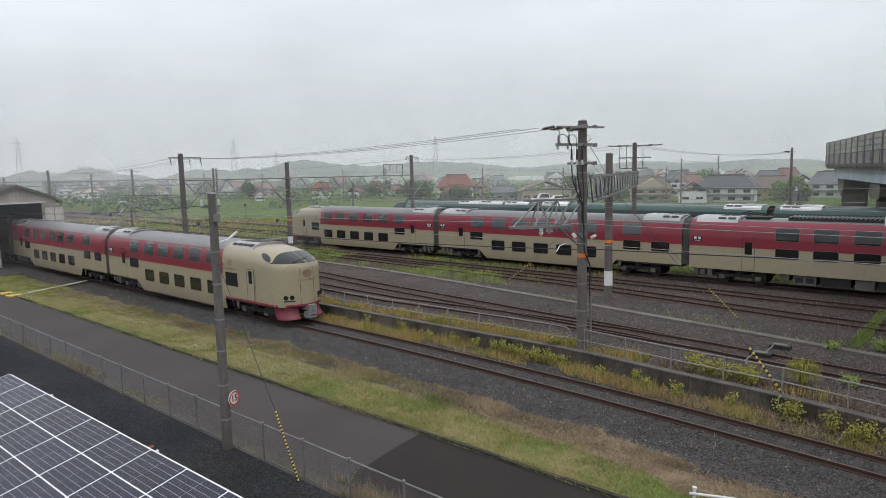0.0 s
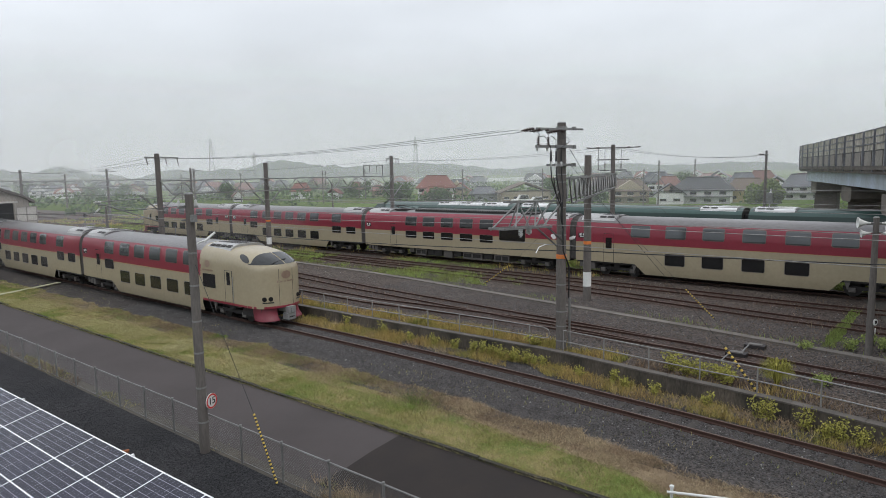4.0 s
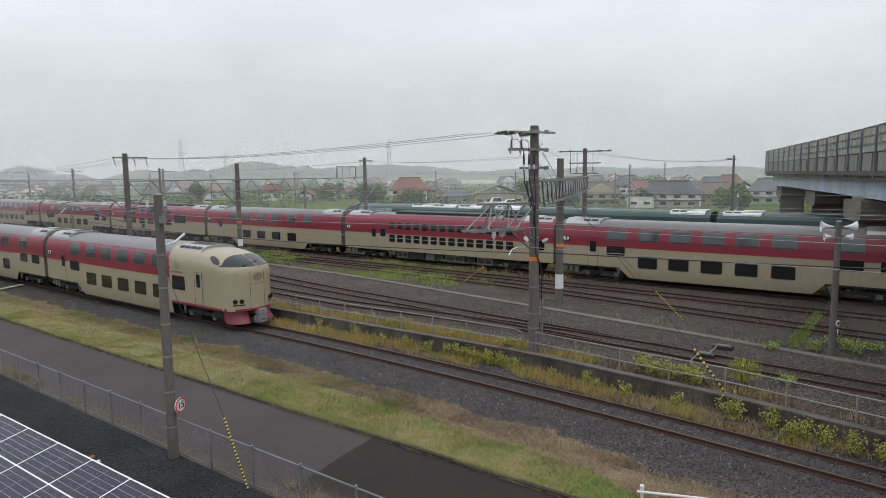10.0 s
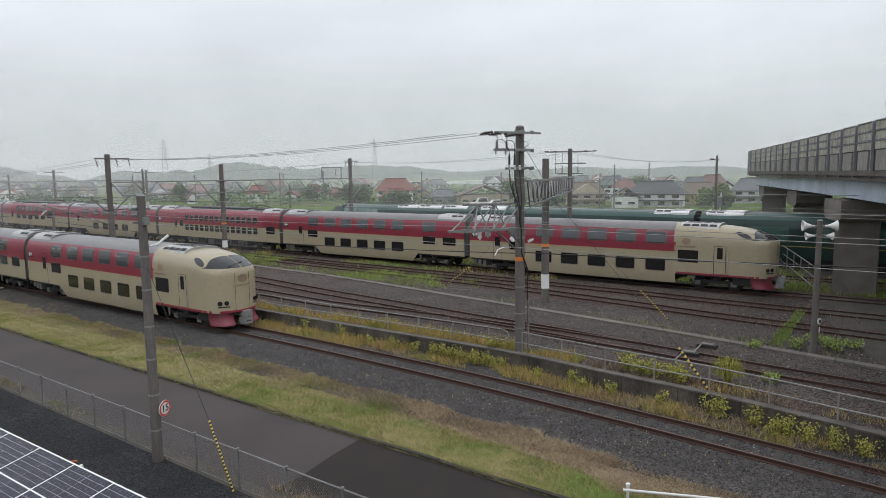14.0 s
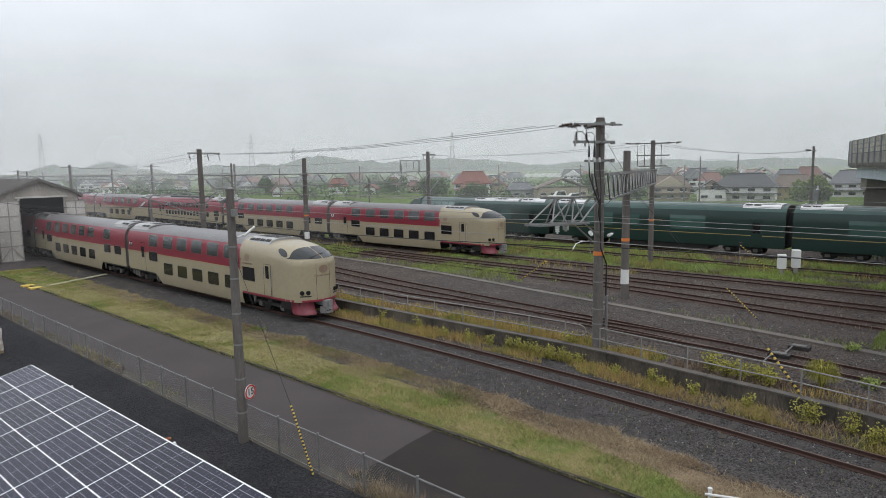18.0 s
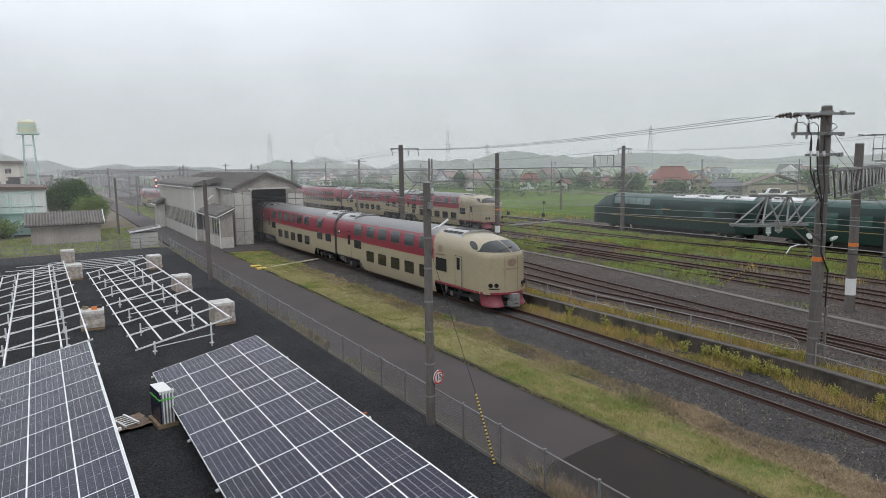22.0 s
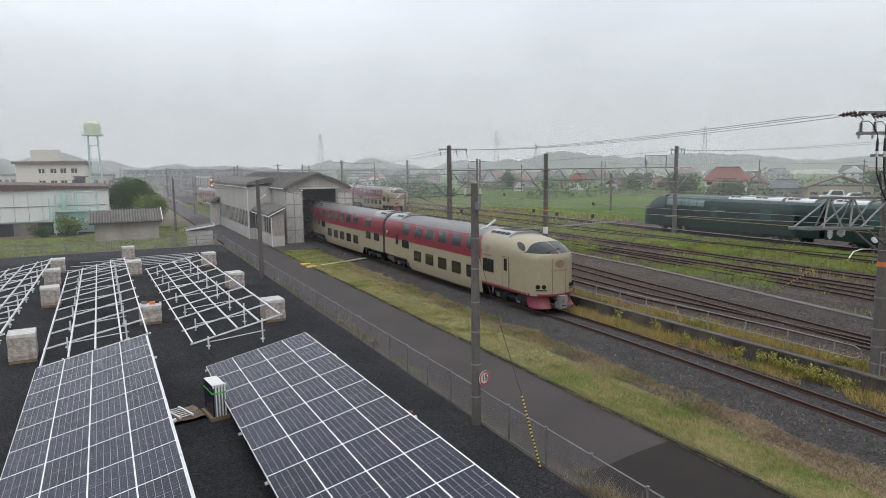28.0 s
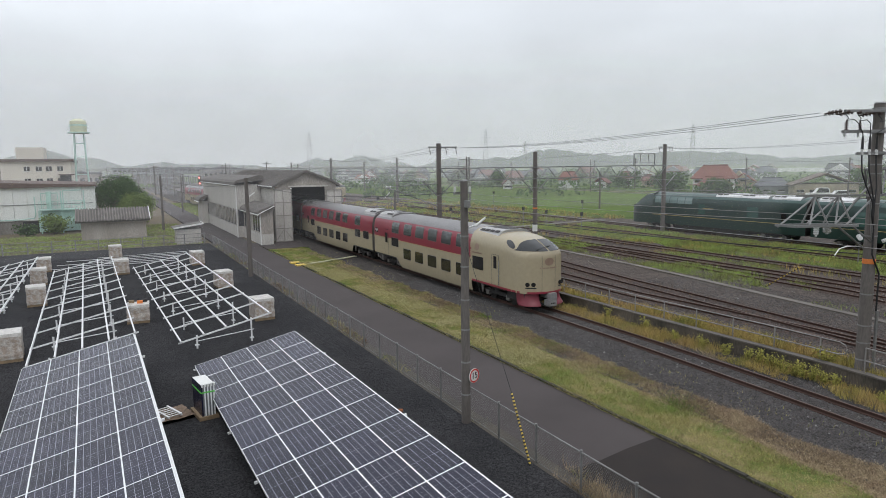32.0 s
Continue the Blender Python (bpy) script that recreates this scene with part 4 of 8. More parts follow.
def rack_legs(r, m, length, every):
    inv = m.inverted()
    n = int(length / every)
    for k in range(n + 1):
        y = -0.5 - k * (length - 1.0) / n
        for x in (0.75, 3.15):
            top = m @ Vector((x, y, -0.18))
            foot = Vector((top.x, top.y, -0.05))
            a, b = inv @ top, inv @ foot
            leg = part("leg", Build().tube(a, b, 0.038, n=8), GALV, r)
            part("foot_plate", Build().box(-0.09, 0.09, -0.09, 0.09, 0, 0.02, inv @ Matrix.Translation((foot.x, foot.y, 0.16))), GALV, leg)
        p, q = m @ Vector((0.75, y, -0.45)), m @ Vector((3.15, y, -0.75))
        part("brace", Build().tube(inv @ p, inv @ q, 0.024, n=6), GALV, r)


def solar_table(x_high, y_far, turn, rows, label):
    L = rows * 1.638
    m = pose(x_high - 3.76, y_far, 0.62, 0, -TILT, turn)
    r = rack("solar_table", label, "solar panels", L, rows, "solar tables")
    r.matrix_basis = m
    rack_legs(r, m, L, 3.2)
    for i in range(4):
        for j in range(rows):
            x, y = i * 0.957, -(j + 1) * 1.638
            p = again("solar_panel", PANEL[0], r, x, y, 0.0)
            for me, nm in ((PANEL[1], "panel_frame"), (PANEL[2], "cell_grid")):
                q = again(nm, me, p, 0, 0, 0)
                if nm == "cell_grid":
                    tagged(q, kind="stuff")
    for j in range(1, rows, 4):
        part("beam_end", Build().box(3.83, 3.97, -(j + 1) * 1.638 - 0.03, -(j + 1) * 1.638 + 0.03, -0.16, -0.09), GALV, r)
    return r


solar_table(6.26, 24.62, 1.1, 14, "tilted table of dark blue solar panels over black gravel")
solar_table(0.66, 27.45, 1.1, 15, "tilted table of dark blue solar panels beside the empty racks")


def empty_rack(x_high, y_far, turn, length):
    m = pose(x_high - 3.76, y_far, 0.62, 0, -TILT, turn)
    r = rack("solar_rack", "bare galvanised steel rack still without panels", "steel rack", length, 0, "bare solar racks")
    r.matrix_basis = m
    rack_legs(r, m, length, 3.6)


empty_rack(5.30, 53.2, 2.0, 24.4)
empty_rack(0.14, 54.4, 1.2, 26.3)
empty_rack(-4.75, 57.0, 0.3, 26.0)
b = Build()
for k in range(6):
    y, x = 58.5 + k * 1.15, 1.6 + 0.3 * k
    b.bar((x - 6.0 + 2.0 * (k % 2), y, 0.1), (x + 3.4, y + 0.35, 0.12), 0.045, 0.04)
solo("steel_rails", b, GALV, "loose galvanised rails laid out on the gravel", "steel rails", kind="stuff")

CARTON = material("brown_carton", (0.34, 0.275, 0.225), 0.4, 0, 0.33, 5.0, 18.0, 0.25, (0.56, 0.54, 0.51))
FOIL = material("white_wrap", (0.62, 0.60, 0.57), 0.35, 0, 0.22, 3.0, 16.0, 0.5, (0.30, 0.26, 0.22))
PALLET = material("pallet_wood", (0.25, 0.18, 0.11), 0.85, 0, 0.2, 3.0, 20.0, 0.2)


def pallet_stack(x, y, turn, w, d, h, label):
    s = thing("pallet_stack", label, "wrapped pallet", "pallets in the solar field", m=pose(x, y, 0, 0, 0, turn))
    pl = Build()
    for k in range(5):
        pl.box(-w / 2 + (w - 0.1) * k / 4, -w / 2 + (w - 0.1) * k / 4 + 0.1, -d / 2, d / 2, 0.10, 0.125)
    for k in range(3):
        pl.box(-w / 2, w / 2, -d / 2 + (d - 0.1) * k / 2, -d / 2 + (d - 0.1) * k / 2 + 0.1, 0.0, 0.10)
    part("pallet", pl, PALLET, s, "wooden pallet")
    b = Build()
    n = 6
    rows = []
    for z, g in ((0.125, 0.0), (0.3, 0.012), (h * 0.55, -0.012), (h * 0.9, 0.006), (h, -0.02)):
        ring = [(-w / 2 - g, -d / 2 - g), (0, -d / 2 - g * 1.5), (w / 2 + g, -d / 2 - g), (w / 2 + g * 1.4, 0), (w / 2 + g, d / 2 + g), (0, d / 2 + g), (-w / 2 - g, d / 2 + g), (-w / 2 - g, 0)]
        rows.append([(px, py, z) for px, py in ring + ring[:1]])
    b.grid(rows)
    b.add([p for p in rows[-1][:-1]], [tuple(range(8))])
    part("carton", b, CARTON, s, "carton seen through grubby wrap")
    c = Build()
    c.add([(-w / 2 - 0.012, -d / 2 - 0.012, h - 0.10), (w / 2 + 0.012, -d / 2 - 0.012, h - 0.16), (w / 2 + 0.012, d / 2 + 0.012, h - 0.10), (-w / 2 - 0.012, d / 2 + 0.012, h - 0.2),
           (-w / 2, -d / 2, h + 0.006), (w / 2, -d / 2, h + 0.006), (w / 2, d / 2, h + 0.01), (-w / 2, d / 2, h + 0.004), (0, 0, h + 0.03)],
          [(0, 1, 5, 4), (1, 2, 6, 5), (2, 3, 7, 6), (3, 0, 4, 7), (4, 5, 8), (5, 6, 8), (6, 7, 8), (7, 4, 8)])
    part("wrap", c, FOIL, s, "white plastic cover")
    return s


for x, y, a, h in ((6.87, 33.75, 4, 1.12), (6.6, 44.2, 6, 1.1), (6.42, 56.1, 3, 1.1), (0.55, 64.2, 3, 1.15), (0.8, 54.1, 2, 1.1), (-3.95, 31.6, 3, 1.2), (-3.9, 44.0, 5, 1.15), (-4.4, 52.2, 4, 1.12), (-4.5, 58.6, 3, 1.1)):
    pallet_stack(x, y, a, 1.0, 1.15, h, "pallet of cartons in white plastic wrap on black gravel")
w = pallet_stack(1.15, 36.3, -4, 1.05, 1.0, 0.95, "open pallet of cartons with loose parts on top")
for px, py, mat in ((-0.3, 0.2, PALLET), (0.1, -0.1, ORANGE), (0.3, 0.25, DARK_IRON)):
    part("loose_part", Build().box(px - 0.12, px + 0.14, py - 0.1, py + 0.1, 0.97, 1.1), mat, w)

# stack of spare panels standing on a board, with a tarpaulin and a short ladder
PANEL_EDGE = material("panel_edge", (0.16, 0.165, 0.175), 0.4, 0.2, 0.1)
st = thing("panel_stack", "upright stack of spare solar panels held by a green strap", "panel stack", m=pose(2.36, 21.15, 0, 0, 0, 8))
for k in range(9):
    part("spare_panel", Build().box(-0.2 + k * 0.046, -0.157 + k * 0.046, -0.5, 0.5, 0.12, 1.12), PV_CELL if k == 0 else (PANEL_EDGE if k % 2 else PV_FRAME), st)
for k in range(5):
    part("edge_guard", Build().box(-0.19 + k * 0.092, -0.13 + k * 0.092, -0.512, -0.40, 1.05, 1.14), WHITE, st)
part("top_sheet", Build().box(-0.195, 0.205, -0.40, 0.49, 1.122, 1.135), WHITE, st, "white cover sheet")
part("strap", Build().box(-0.21, 0.22, -0.52, -0.505, 0.86, 0.90).box(-0.215, -0.205, -0.52, 0.5, 0.86, 0.90), material("green_strap", (0.12, 0.55, 0.08), 0.5), st)
part("board", Build().box(-0.3, 0.3, -0.55, 0.55, 0.0, 0.12), PALLET, st)
TARP = material("brown_paper", (0.22, 0.155, 0.11), 0.85, 0, 0.3, 4.0, 18.0, 0.3)
rows = []
for i in range(9):
    rows.append([(-0.75 + 1.45 * j / 8 + 0.05 * math.sin(i * 2.1 + j), -0.55 + 1.15 * i / 8 + 0.05 * math.cos(j * 1.7), 0.10 + 0.035 * math.sin(i * 1.9) * math.cos(j * 2.3)) for j in range(9)])
solo("packing_paper", Build().grid(rows).grid([[(x, y, 0.0) for x, y, z in (r[0], r[-1])] for r in (rows[0], rows[-1])]), TARP, "crumpled brown packing paper on a pallet board", "packing paper", m=pose(1.25, 21.4, 0, 0, 0, 12))
ld = thing("ladder", "short aluminium ladder lying on brown packing paper", "ladder", m=pose(1.3, 21.35, 0.18, 0, 0, 20))
for s in (-0.2, 0.2):
    part("stile", Build().box(s - 0.03, s + 0.03, -0.5, 0.5, 0, 0.06), GALV, ld)
for k in range(6):
    part("rung", Build().tube((-0.2, -0.42 + k * 0.17, 0.03), (0.2, -0.42 + k * 0.17, 0.03), 0.018, n=8), GALV, ld)
solo("rusty_pipe", Build().tube((7.25, 18.5, 0.06), (7.95, 18.2, 0.06), 0.05, n=8), material("rust_orange", (0.35, 0.12, 0.05), 0.8), "short rusty orange pipe lying on black gravel", "pipe")


# ---- fences ----
def chain_fence(x, y0, y1, step=1.8, h=1.06):
    f = thing("chain_link_fence", "grey chain-link fence on thin steel posts along the service road", "fence")
    y = y0
    while y <= y1:
        part("post", Build().tube((x, y, -0.1), (x, y, h), 0.03, n=8).tube((x, y, h), (x, y, h + 0.03), 0.036, n=8), GALV_DARK, f)
        y += step
    part("top_rail", Build().tube((x, y0, h - 0.03), (x, y1, h - 0.03), 0.022, n=8), GALV_DARK, f)
    part("bottom_wire", Build().tube((x, y0, 0.06), (x, y1, 0.06), 0.008, n=4), GALV_DARK, f)
    net = Build()
    n = int((y1 - y0) / 0.085)
    for k in range(n):
        ya = y0 + k * 0.085
        for s in (-1, 1):
            e = ya + s * (h - 0.1)
            za, ze = 0.06, h - 0.04
            if y0 <= e <= y1:
                net.bar((x, ya, za), (x, e, ze), 0.0021)
    tagged(part("mesh", net, GALV_DARK, f, "thin chain-link mesh"), kind="stuff")
    return f


chain_fence(9.52, 4.2, 70.0)
bf = thing("back_fence", "low grey steel fence behind the solar field", "fence")
for k in range(26):
    x = -40 + k * 1.96
    part("post", Build().box(x - 0.05, x + 0.05, 71.2, 71.3, -0.1, 1.15), GALV_DARK, bf)
for z in (0.35, 0.7, 1.1):
    part("rail", Build().box(-40, 9.1, 71.18, 71.24, z - 0.02, z + 0.02), GALV_DARK, bf)
net = Build()
for k in range(490):
    net.bar((-40 + k * 0.1, 71.25, 0.05), (-40 + k * 0.1, 71.25, 1.1), 0.006)
tagged(part("bars", net, GALV_DARK, bf), kind="stuff")
# white pipe barrier by the road
wb = thing("pipe_barrier", "white steel pipe barrier standing in dry grass", "barrier")
part("post", Build().tube((13.75, 4.82, -0.1), (13.75, 4.82, 0.72), 0.035, n=10), WHITE, wb)
part("cap", Build().tube((13.75, 4.82, 0.72), (13.75, 4.82, 0.76), 0.05, n=10), WHITE, wb)
part("rail", Build().tube((13.67, 4.9, 0.62), (14.7, 2.4, 0.62), 0.03, n=10), WHITE, wb)


# ---- washing shed over the near track ----
shed = thing("train_shed", "weathered grey shed with open doors over the near track", "shed")
gable = [(15.95, 0.0), (15.95, 6.0), (16.6, 6.35), (19.25, 7.32), (21.9, 6.35), (22.55, 6.0), (22.55, 0.0)]
opening = [(17.6, 0.0), (17.6, 5.72), (21.3, 5.72), (21.3, 0.0)]
for y in (68.5, 103.2):
    b = Build()
    for out in ([(15.95, -0.1), (17.6, -0.1), (17.6, 5.72), (17.6, 6.72), (16.6, 6.35), (15.95, 6.0)], [(17.6, 5.72), (21.3, 5.72), (21.3, 6.57), (19.25, 7.32), (17.6, 6.72)], [(21.3, -0.1), (22.55, -0.1), (22.55, 6.0), (21.9, 6.35), (21.3, 6.57), (21.3, 5.72)]):
        b.prism(out, y, y + 0.2)
    part("gable_wall", b, SHED_WALL, shed, "stained grey gable wall")
part("side_wall", Build().box(15.95, 16.12, 68.7, 103.2, -0.1, 6.0), CORRUGATED, shed)
part("side_wall", Build().box(22.38, 22.55, 68.7, 103.2, -0.1, 6.0), CORRUGATED, shed)
outer = [(15.55, 5.86), (16.5, 6.42), (19.25, 7.46), (22.0, 6.42), (22.95, 5.86)]
inner = [(x, z - 0.22) for x, z in outer[::-1]]
part("roof", Build().prism(outer + inner, 68.1, 103.6), SHED_ROOF, shed, "dark mossy corrugated roof with rounded edge")
rib = Build()
for k in range(60):
    y = 68.2 + k * 0.59
    for p, q in zip(outer, outer[1:]):
        rib.bar((p[0], y, p[1] + 0.01), (q[0], y, q[1] + 0.01), 0.05, 0.04)
tagged(part("roof_ribs", rib, SHED_ROOF, shed), kind="stuff")
part("lintel", Build().box(17.3, 21.6, 68.3, 68.5, 5.70, 5.86), CORRUGATED, shed)
part("inner_wall", Build().box(16.13, 16.2, 68.8, 103, 0, 5.8).box(22.3, 22.37, 68.8, 103, 0, 5.8), SHED_DARK, shed)
part("gutter", Build().tube((15.6, 68.2, 5.8), (15.6, 75, 5.8), 0.07, n=8), WHITE, shed)


DOOR_FRAME = material("door_frame_steel", (0.30, 0.28, 0.255), 0.7, 0, 0.2)


def shed_door(x0, x1, z0, z1):
    d = part("door", Build().box(x0, x1, 68.22, 68.28, z0, z1), CORRUGATED, shed, "pale corrugated steel door leaf standing open")
    for k in range(5):
        z = z0 + (z1 - z0) * k / 4
        part("door_rail", Build().box(x0, x1, 68.17, 68.218, z - 0.04, z + 0.04), DOOR_FRAME, d)
    for x in (x0 + 0.04, (x0 + x1) / 2, x1 - 0.04):
        part("door_stile", Build().box(x - 0.035, x + 0.035, 68.165, 68.215, z0, z1), DOOR_FRAME, d)
    part("door_brace", Build().bar(((x0 + x1) / 2, 68.18, z0 + 1.3), (x0, 68.18, z0 + 0.05), 0.05).bar(((x0 + x1) / 2, 68.18, z0 + 1.3), (x1, 68.18, z0 + 0.05), 0.05), DOOR_FRAME, d)


shed_door(15.72, 17.56, 0.05, 5.5)
shed_door(21.34, 23.1, 0.05, 5.3)
part("lamp", Build().box(17.45, 17.6, 68.15, 68.3, 5.55, 5.62), material("lamp_glow", (0.9, 0.9, 0.85), 0.4), shed)
# tall wing beside it
wing = thing("shed_wing", "tall pale-clad wing of the shed with a window band", "building wing")
part("base_wall", Build().box(13.25, 15.93, 75.6, 102.5, -0.1, 1.25), CORRUGATED, wing, "stained concrete base")
part("window_wall", Build().box(13.33, 15.93, 75.68, 102.4, 1.25, 3.15), SHED_DARK, wing)
for k in range(26):
    y = 75.75 + k * 1.02
    part("window_pane", Build().box(13.27, 13.33, y + 0.06, y + 0.94, 1.35, 3.05), WIN_UP, wing)
    part("mullion", Build().box(13.24, 13.33, y - 0.05, y + 0.05, 1.25, 3.15), CORRUGATED, wing)
part("cladding", Build().box(13.25, 15.93, 75.6, 102.5, 3.15, 5.95), CORRUGATED, wing, "pale cladding boards")
for k in range(9):
    z = 3.3 + k * 0.3
    part("cladding_board", Build().box(13.215, 13.25, 75.58, 102.5, z, z + 0.27), CORRUGATED, wing)
wr = [(12.95, 5.9), (12.98, 6.2), (13.3, 6.45), (15.6, 6.95), (16.2, 6.9), (16.2, 6.5), (13.3, 6.1)]
part("roof", Build().prism(wr, 75.2, 103.0), SHED_ROOF, wing, "dark mossy roof with rounded edge")
part("gutter", Build().tube((12.98, 75.2, 5.86), (12.98, 103, 5.86), 0.06, n=8), WHITE, wing)
part("downpipe", Build().tube((13.15, 75.5, 0.0), (13.15, 75.5, 5.9), 0.05, n=8), WHITE, wing)
# low annex in front
annex = thing("shed_annex", "low grey annex with a mossy lean-to roof beside the shed", "annex")
part("base_wall", Build().box(13.85, 15.1, 66.4, 75.55, -0.1, 1.1), CORRUGATED, annex, "pale stained concrete base")
part("wall", Build().box(13.9, 15.1, 66.45, 75.55, 1.1, 3.2).prism([(13.9, 3.2), (15.1, 3.2), (15.1, 3.75)], 66.45, 66.65), SHED_WALL, annex, "dark stained concrete end wall")
for k in range(7):
    y = 67.0 + k * 1.15
    if k == 3:
        continue
    w = part("window", Build().box(13.86, 13.9, y, y + 0.95, 1.3, 2.85), WIN_UP, annex)
    part("window_frame", Build().box(13.85, 13.895, y - 0.06, y, 1.25, 2.9).box(13.85, 13.895, y + 0.95, y + 1.0, 1.25, 2.9), CORRUGATED, w)
part("roof", Build().prism([(13.5, 3.1), (13.5, 3.35), (13.75, 3.6), (15.1, 4.1), (15.25, 4.1), (15.25, 3.8), (13.8, 3.2)], 66.0, 75.59), SHED_ROOF, annex, "mossy lean-to roof")
part("gutter", Build().tube((13.5, 65.95, 3.1), (13.5, 75.5, 3.1), 0.05, n=8).tube((13.5, 65.95, 3.15), (15.2, 65.95, 3.95), 0.045, n=8), WHITE, annex)
part("downpipe", Build().tube((13.8, 66.35, 0), (13.8, 66.35, 3.1), 0.045, n=8), WHITE, annex)
# small lean-to at the shed's far end
lean = thing("lean_to", "small lean-to with a dark mossy roof against the shed", "lean-to")
part("wall", Build().box(12.3, 13.2, 98.5, 102.5, -0.1, 3.2), CORRUGATED, lean)
part("roof", Build().prism([(11.9, 3.1), (11.95, 3.4), (12.3, 3.75), (13.2, 4.05), (13.2, 3.8), (12.3, 3.3)], 98.0, 102.8), SHED_ROOF, lean)
part("gutter", Build().tube((11.9, 98.0, 3.1), (11.9, 102.8, 3.1), 0.05, n=8), WHITE, lean)
# board crossing over the yard tracks
cross = thing("board_crossing", "pale board footpath crossing the yard tracks", "crossing", kind="structure")
for k in range(36):
    f = k / 36
    part("board", Build().box(40.5 + f * 17.5, 40.93 + f * 17.5, 63.0 + f * 2.1, 64.3 + f * 2.1, YARD - 0.05, ZR + 0.02), TROUGH, cross)

# crossing strip and yellow pads in the grass before the shed
zone("apron", rect(13.42, 17.6, 62.6, 68.4), 0.012, ASPHALT, "dark apron in front of the shed doors", "apron", 0.1)
solo("crossing_strip", Build().slab([(13.7, 51.0), (13.85, 50.65), (19.2, 53.2), (19.1, 53.5)], 0.0, 0.05), material("faded_strip", (0.46, 0.45, 0.30), 0.8, 0, 0.25, 2.0, 14.0, 0.1), "narrow faded yellowish strip across the grass to the track", "strip")
for x, y in ((13.5, 50.7), (13.45, 52.2)):
    solo("yellow_pad", Build().box(x - 0.35, x + 0.4, y - 0.35, y + 0.35, 0.004, 0.10), YELLOW, "bright yellow pad at the road's edge", "pad", "yellow pads")


# ---- poles ----
PORCELAIN = material("white_porcelain", (0.55, 0.55, 0.54), 0.25, 0, 0.05)
BROWN_INS = material("brown_insulator", (0.05, 0.03, 0.025), 0.3, 0, 0.05)


def insulator(parent, p, q, mat=BROWN_INS, r=0.06):
    """A string of insulator discs from p to q."""
    p, q = Vector(p), Vector(q)
    b = Build().tube(p, q, r * 0.35, n=6)
    for k in range(4):
        c = p.lerp(q, (k + 0.7) / 5)
        d = (q - p).normalized() * 0.02
        b.tube(c - d, c + d, r, r * 0.7, 8)
    return part("insulator", b, mat, parent)


def concrete_pole(x, y, z0, z1, label, r0=0.19, r1=0.14, bands=(), mat=POLE):
    p = thing("utility_pole", label, "pole", "poles of the yard", m=pose(x, y, 0))
    n = 8
    b = Build()
    rings = []
    for k in range(n + 1):
        z = z0 - 0.3 + (z1 - z0 + 0.3) * k / n
        r = r0 + (r1 - r0) * k / n
        rings.append([(r * math.cos(2 * math.pi * j / 16), r * math.sin(2 * math.pi * j / 16), z) for j in range(17)])
    b.grid(rings)
    b.add(rings[-1][:-1], [tuple(range(16))])
    part("shaft", b, mat, p, "", True)
    part("cap", Build().tube((0, 0, z1), (0, 0, z1 + 0.05), r1 + 0.015, r1 * 0.7, 14), GALV_DARK, p)
    for za, zb, m in bands:
        ra = r0 + (r1 - r0) * ((za + zb) / 2 - z0) / (z1 - z0) + 0.006
        part("band", Build().tube((0, 0, za), (0, 0, zb), ra + 0.004, ra, 16), m, p)
    return p


def strap(p, z, r):
    part("strap", Build().tube((0, 0, z - 0.025), (0, 0, z + 0.025), r, r, 14), GALV_DARK, p)


# the pole with the round speed sign
p16 = concrete_pole(9.3, 16.5, 0, 7.3, "brown concrete pole with a round speed sign and a lamp tube", 0.145, 0.11)
for z in (0.9, 1.9, 2.9, 3.8, 4.8, 5.7):
    strap(p16, z, 0.150 - 0.005 * z)
ang = Vector((0.3, -0.95, 0)).normalized()
side = Vector((0.95, 0.3, 0))
c0 = Vector((0.16, -0.21, 1.5))


def sign_ring(r0, r1, off):
    vs = []
    for r in (r0, r1):
        for k in range(32):
            a = 2 * math.pi * k / 32
            vs.append(c0 + ang * off + side * (r * math.cos(a)) + Vector((0, 0, r * math.sin(a))))
    return Build().add(vs, [(k, (k + 1) % 32, 32 + (k + 1) % 32, 32 + k) for k in range(32)])


disc = Build()
disc.add([c0 + ang * o + side * (0.22 * math.cos(2 * math.pi * k / 28)) + Vector((0, 0, 0.22 * math.sin(2 * math.pi * k / 28))) for o in (0.0, 0.02) for k in range(28)],
         [tuple(range(28)), tuple(range(55, 27, -1))] + [(k, (k + 1) % 28, 28 + (k + 1) % 28, 28 + k) for k in range(28)])
sg = part("sign_plate", disc, WHITE, p16, "round white speed sign with a red rim")
part("sign_rim", sign_ring(0.165, 0.212, 0.025), SIGN_RED, sg, "red rim")
tx = bpy.data.curves.new("sign_number", "FONT")
tx.body, tx.size, tx.align_x, tx.align_y, tx.extrude, tx.offset = "15", 0.27, "CENTER", "CENTER", 0.002, 0.004
tx.materials.append(BLACK)
num = new("sign_number", tx)
num.parent = sg
num.matrix_basis = Matrix.Translation(c0 + ang * 0.03) @ Matrix((side, (0, 0, 1), ang)).transposed().to_4x4()
arm = part("crossarm", Build().bar((-0.28, 0.12, 6.95), (0.30, 0.12, 6.95), 0.06).bar((-0.2, 0.12, 6.6), (0.22, 0.12, 6.6), 0.045), GALV_DARK, p16)
for x in (-0.24, 0.26):
    insulator(arm, (x, 0.12, 6.98), (x, 0.12, 7.16), PORCELAIN, 0.045)
part("lamp_arm", Build().tube((0.12, -0.05, 5.95), (0.32, -0.1, 6.02), 0.02, n=8), GALV, p16)
part("lamp_tube", Build().tube((0.30, -0.1, 5.98), (0.62, -0.16, 6.22), 0.036, n=10), WHITE, p16, "white fluorescent lamp housing")
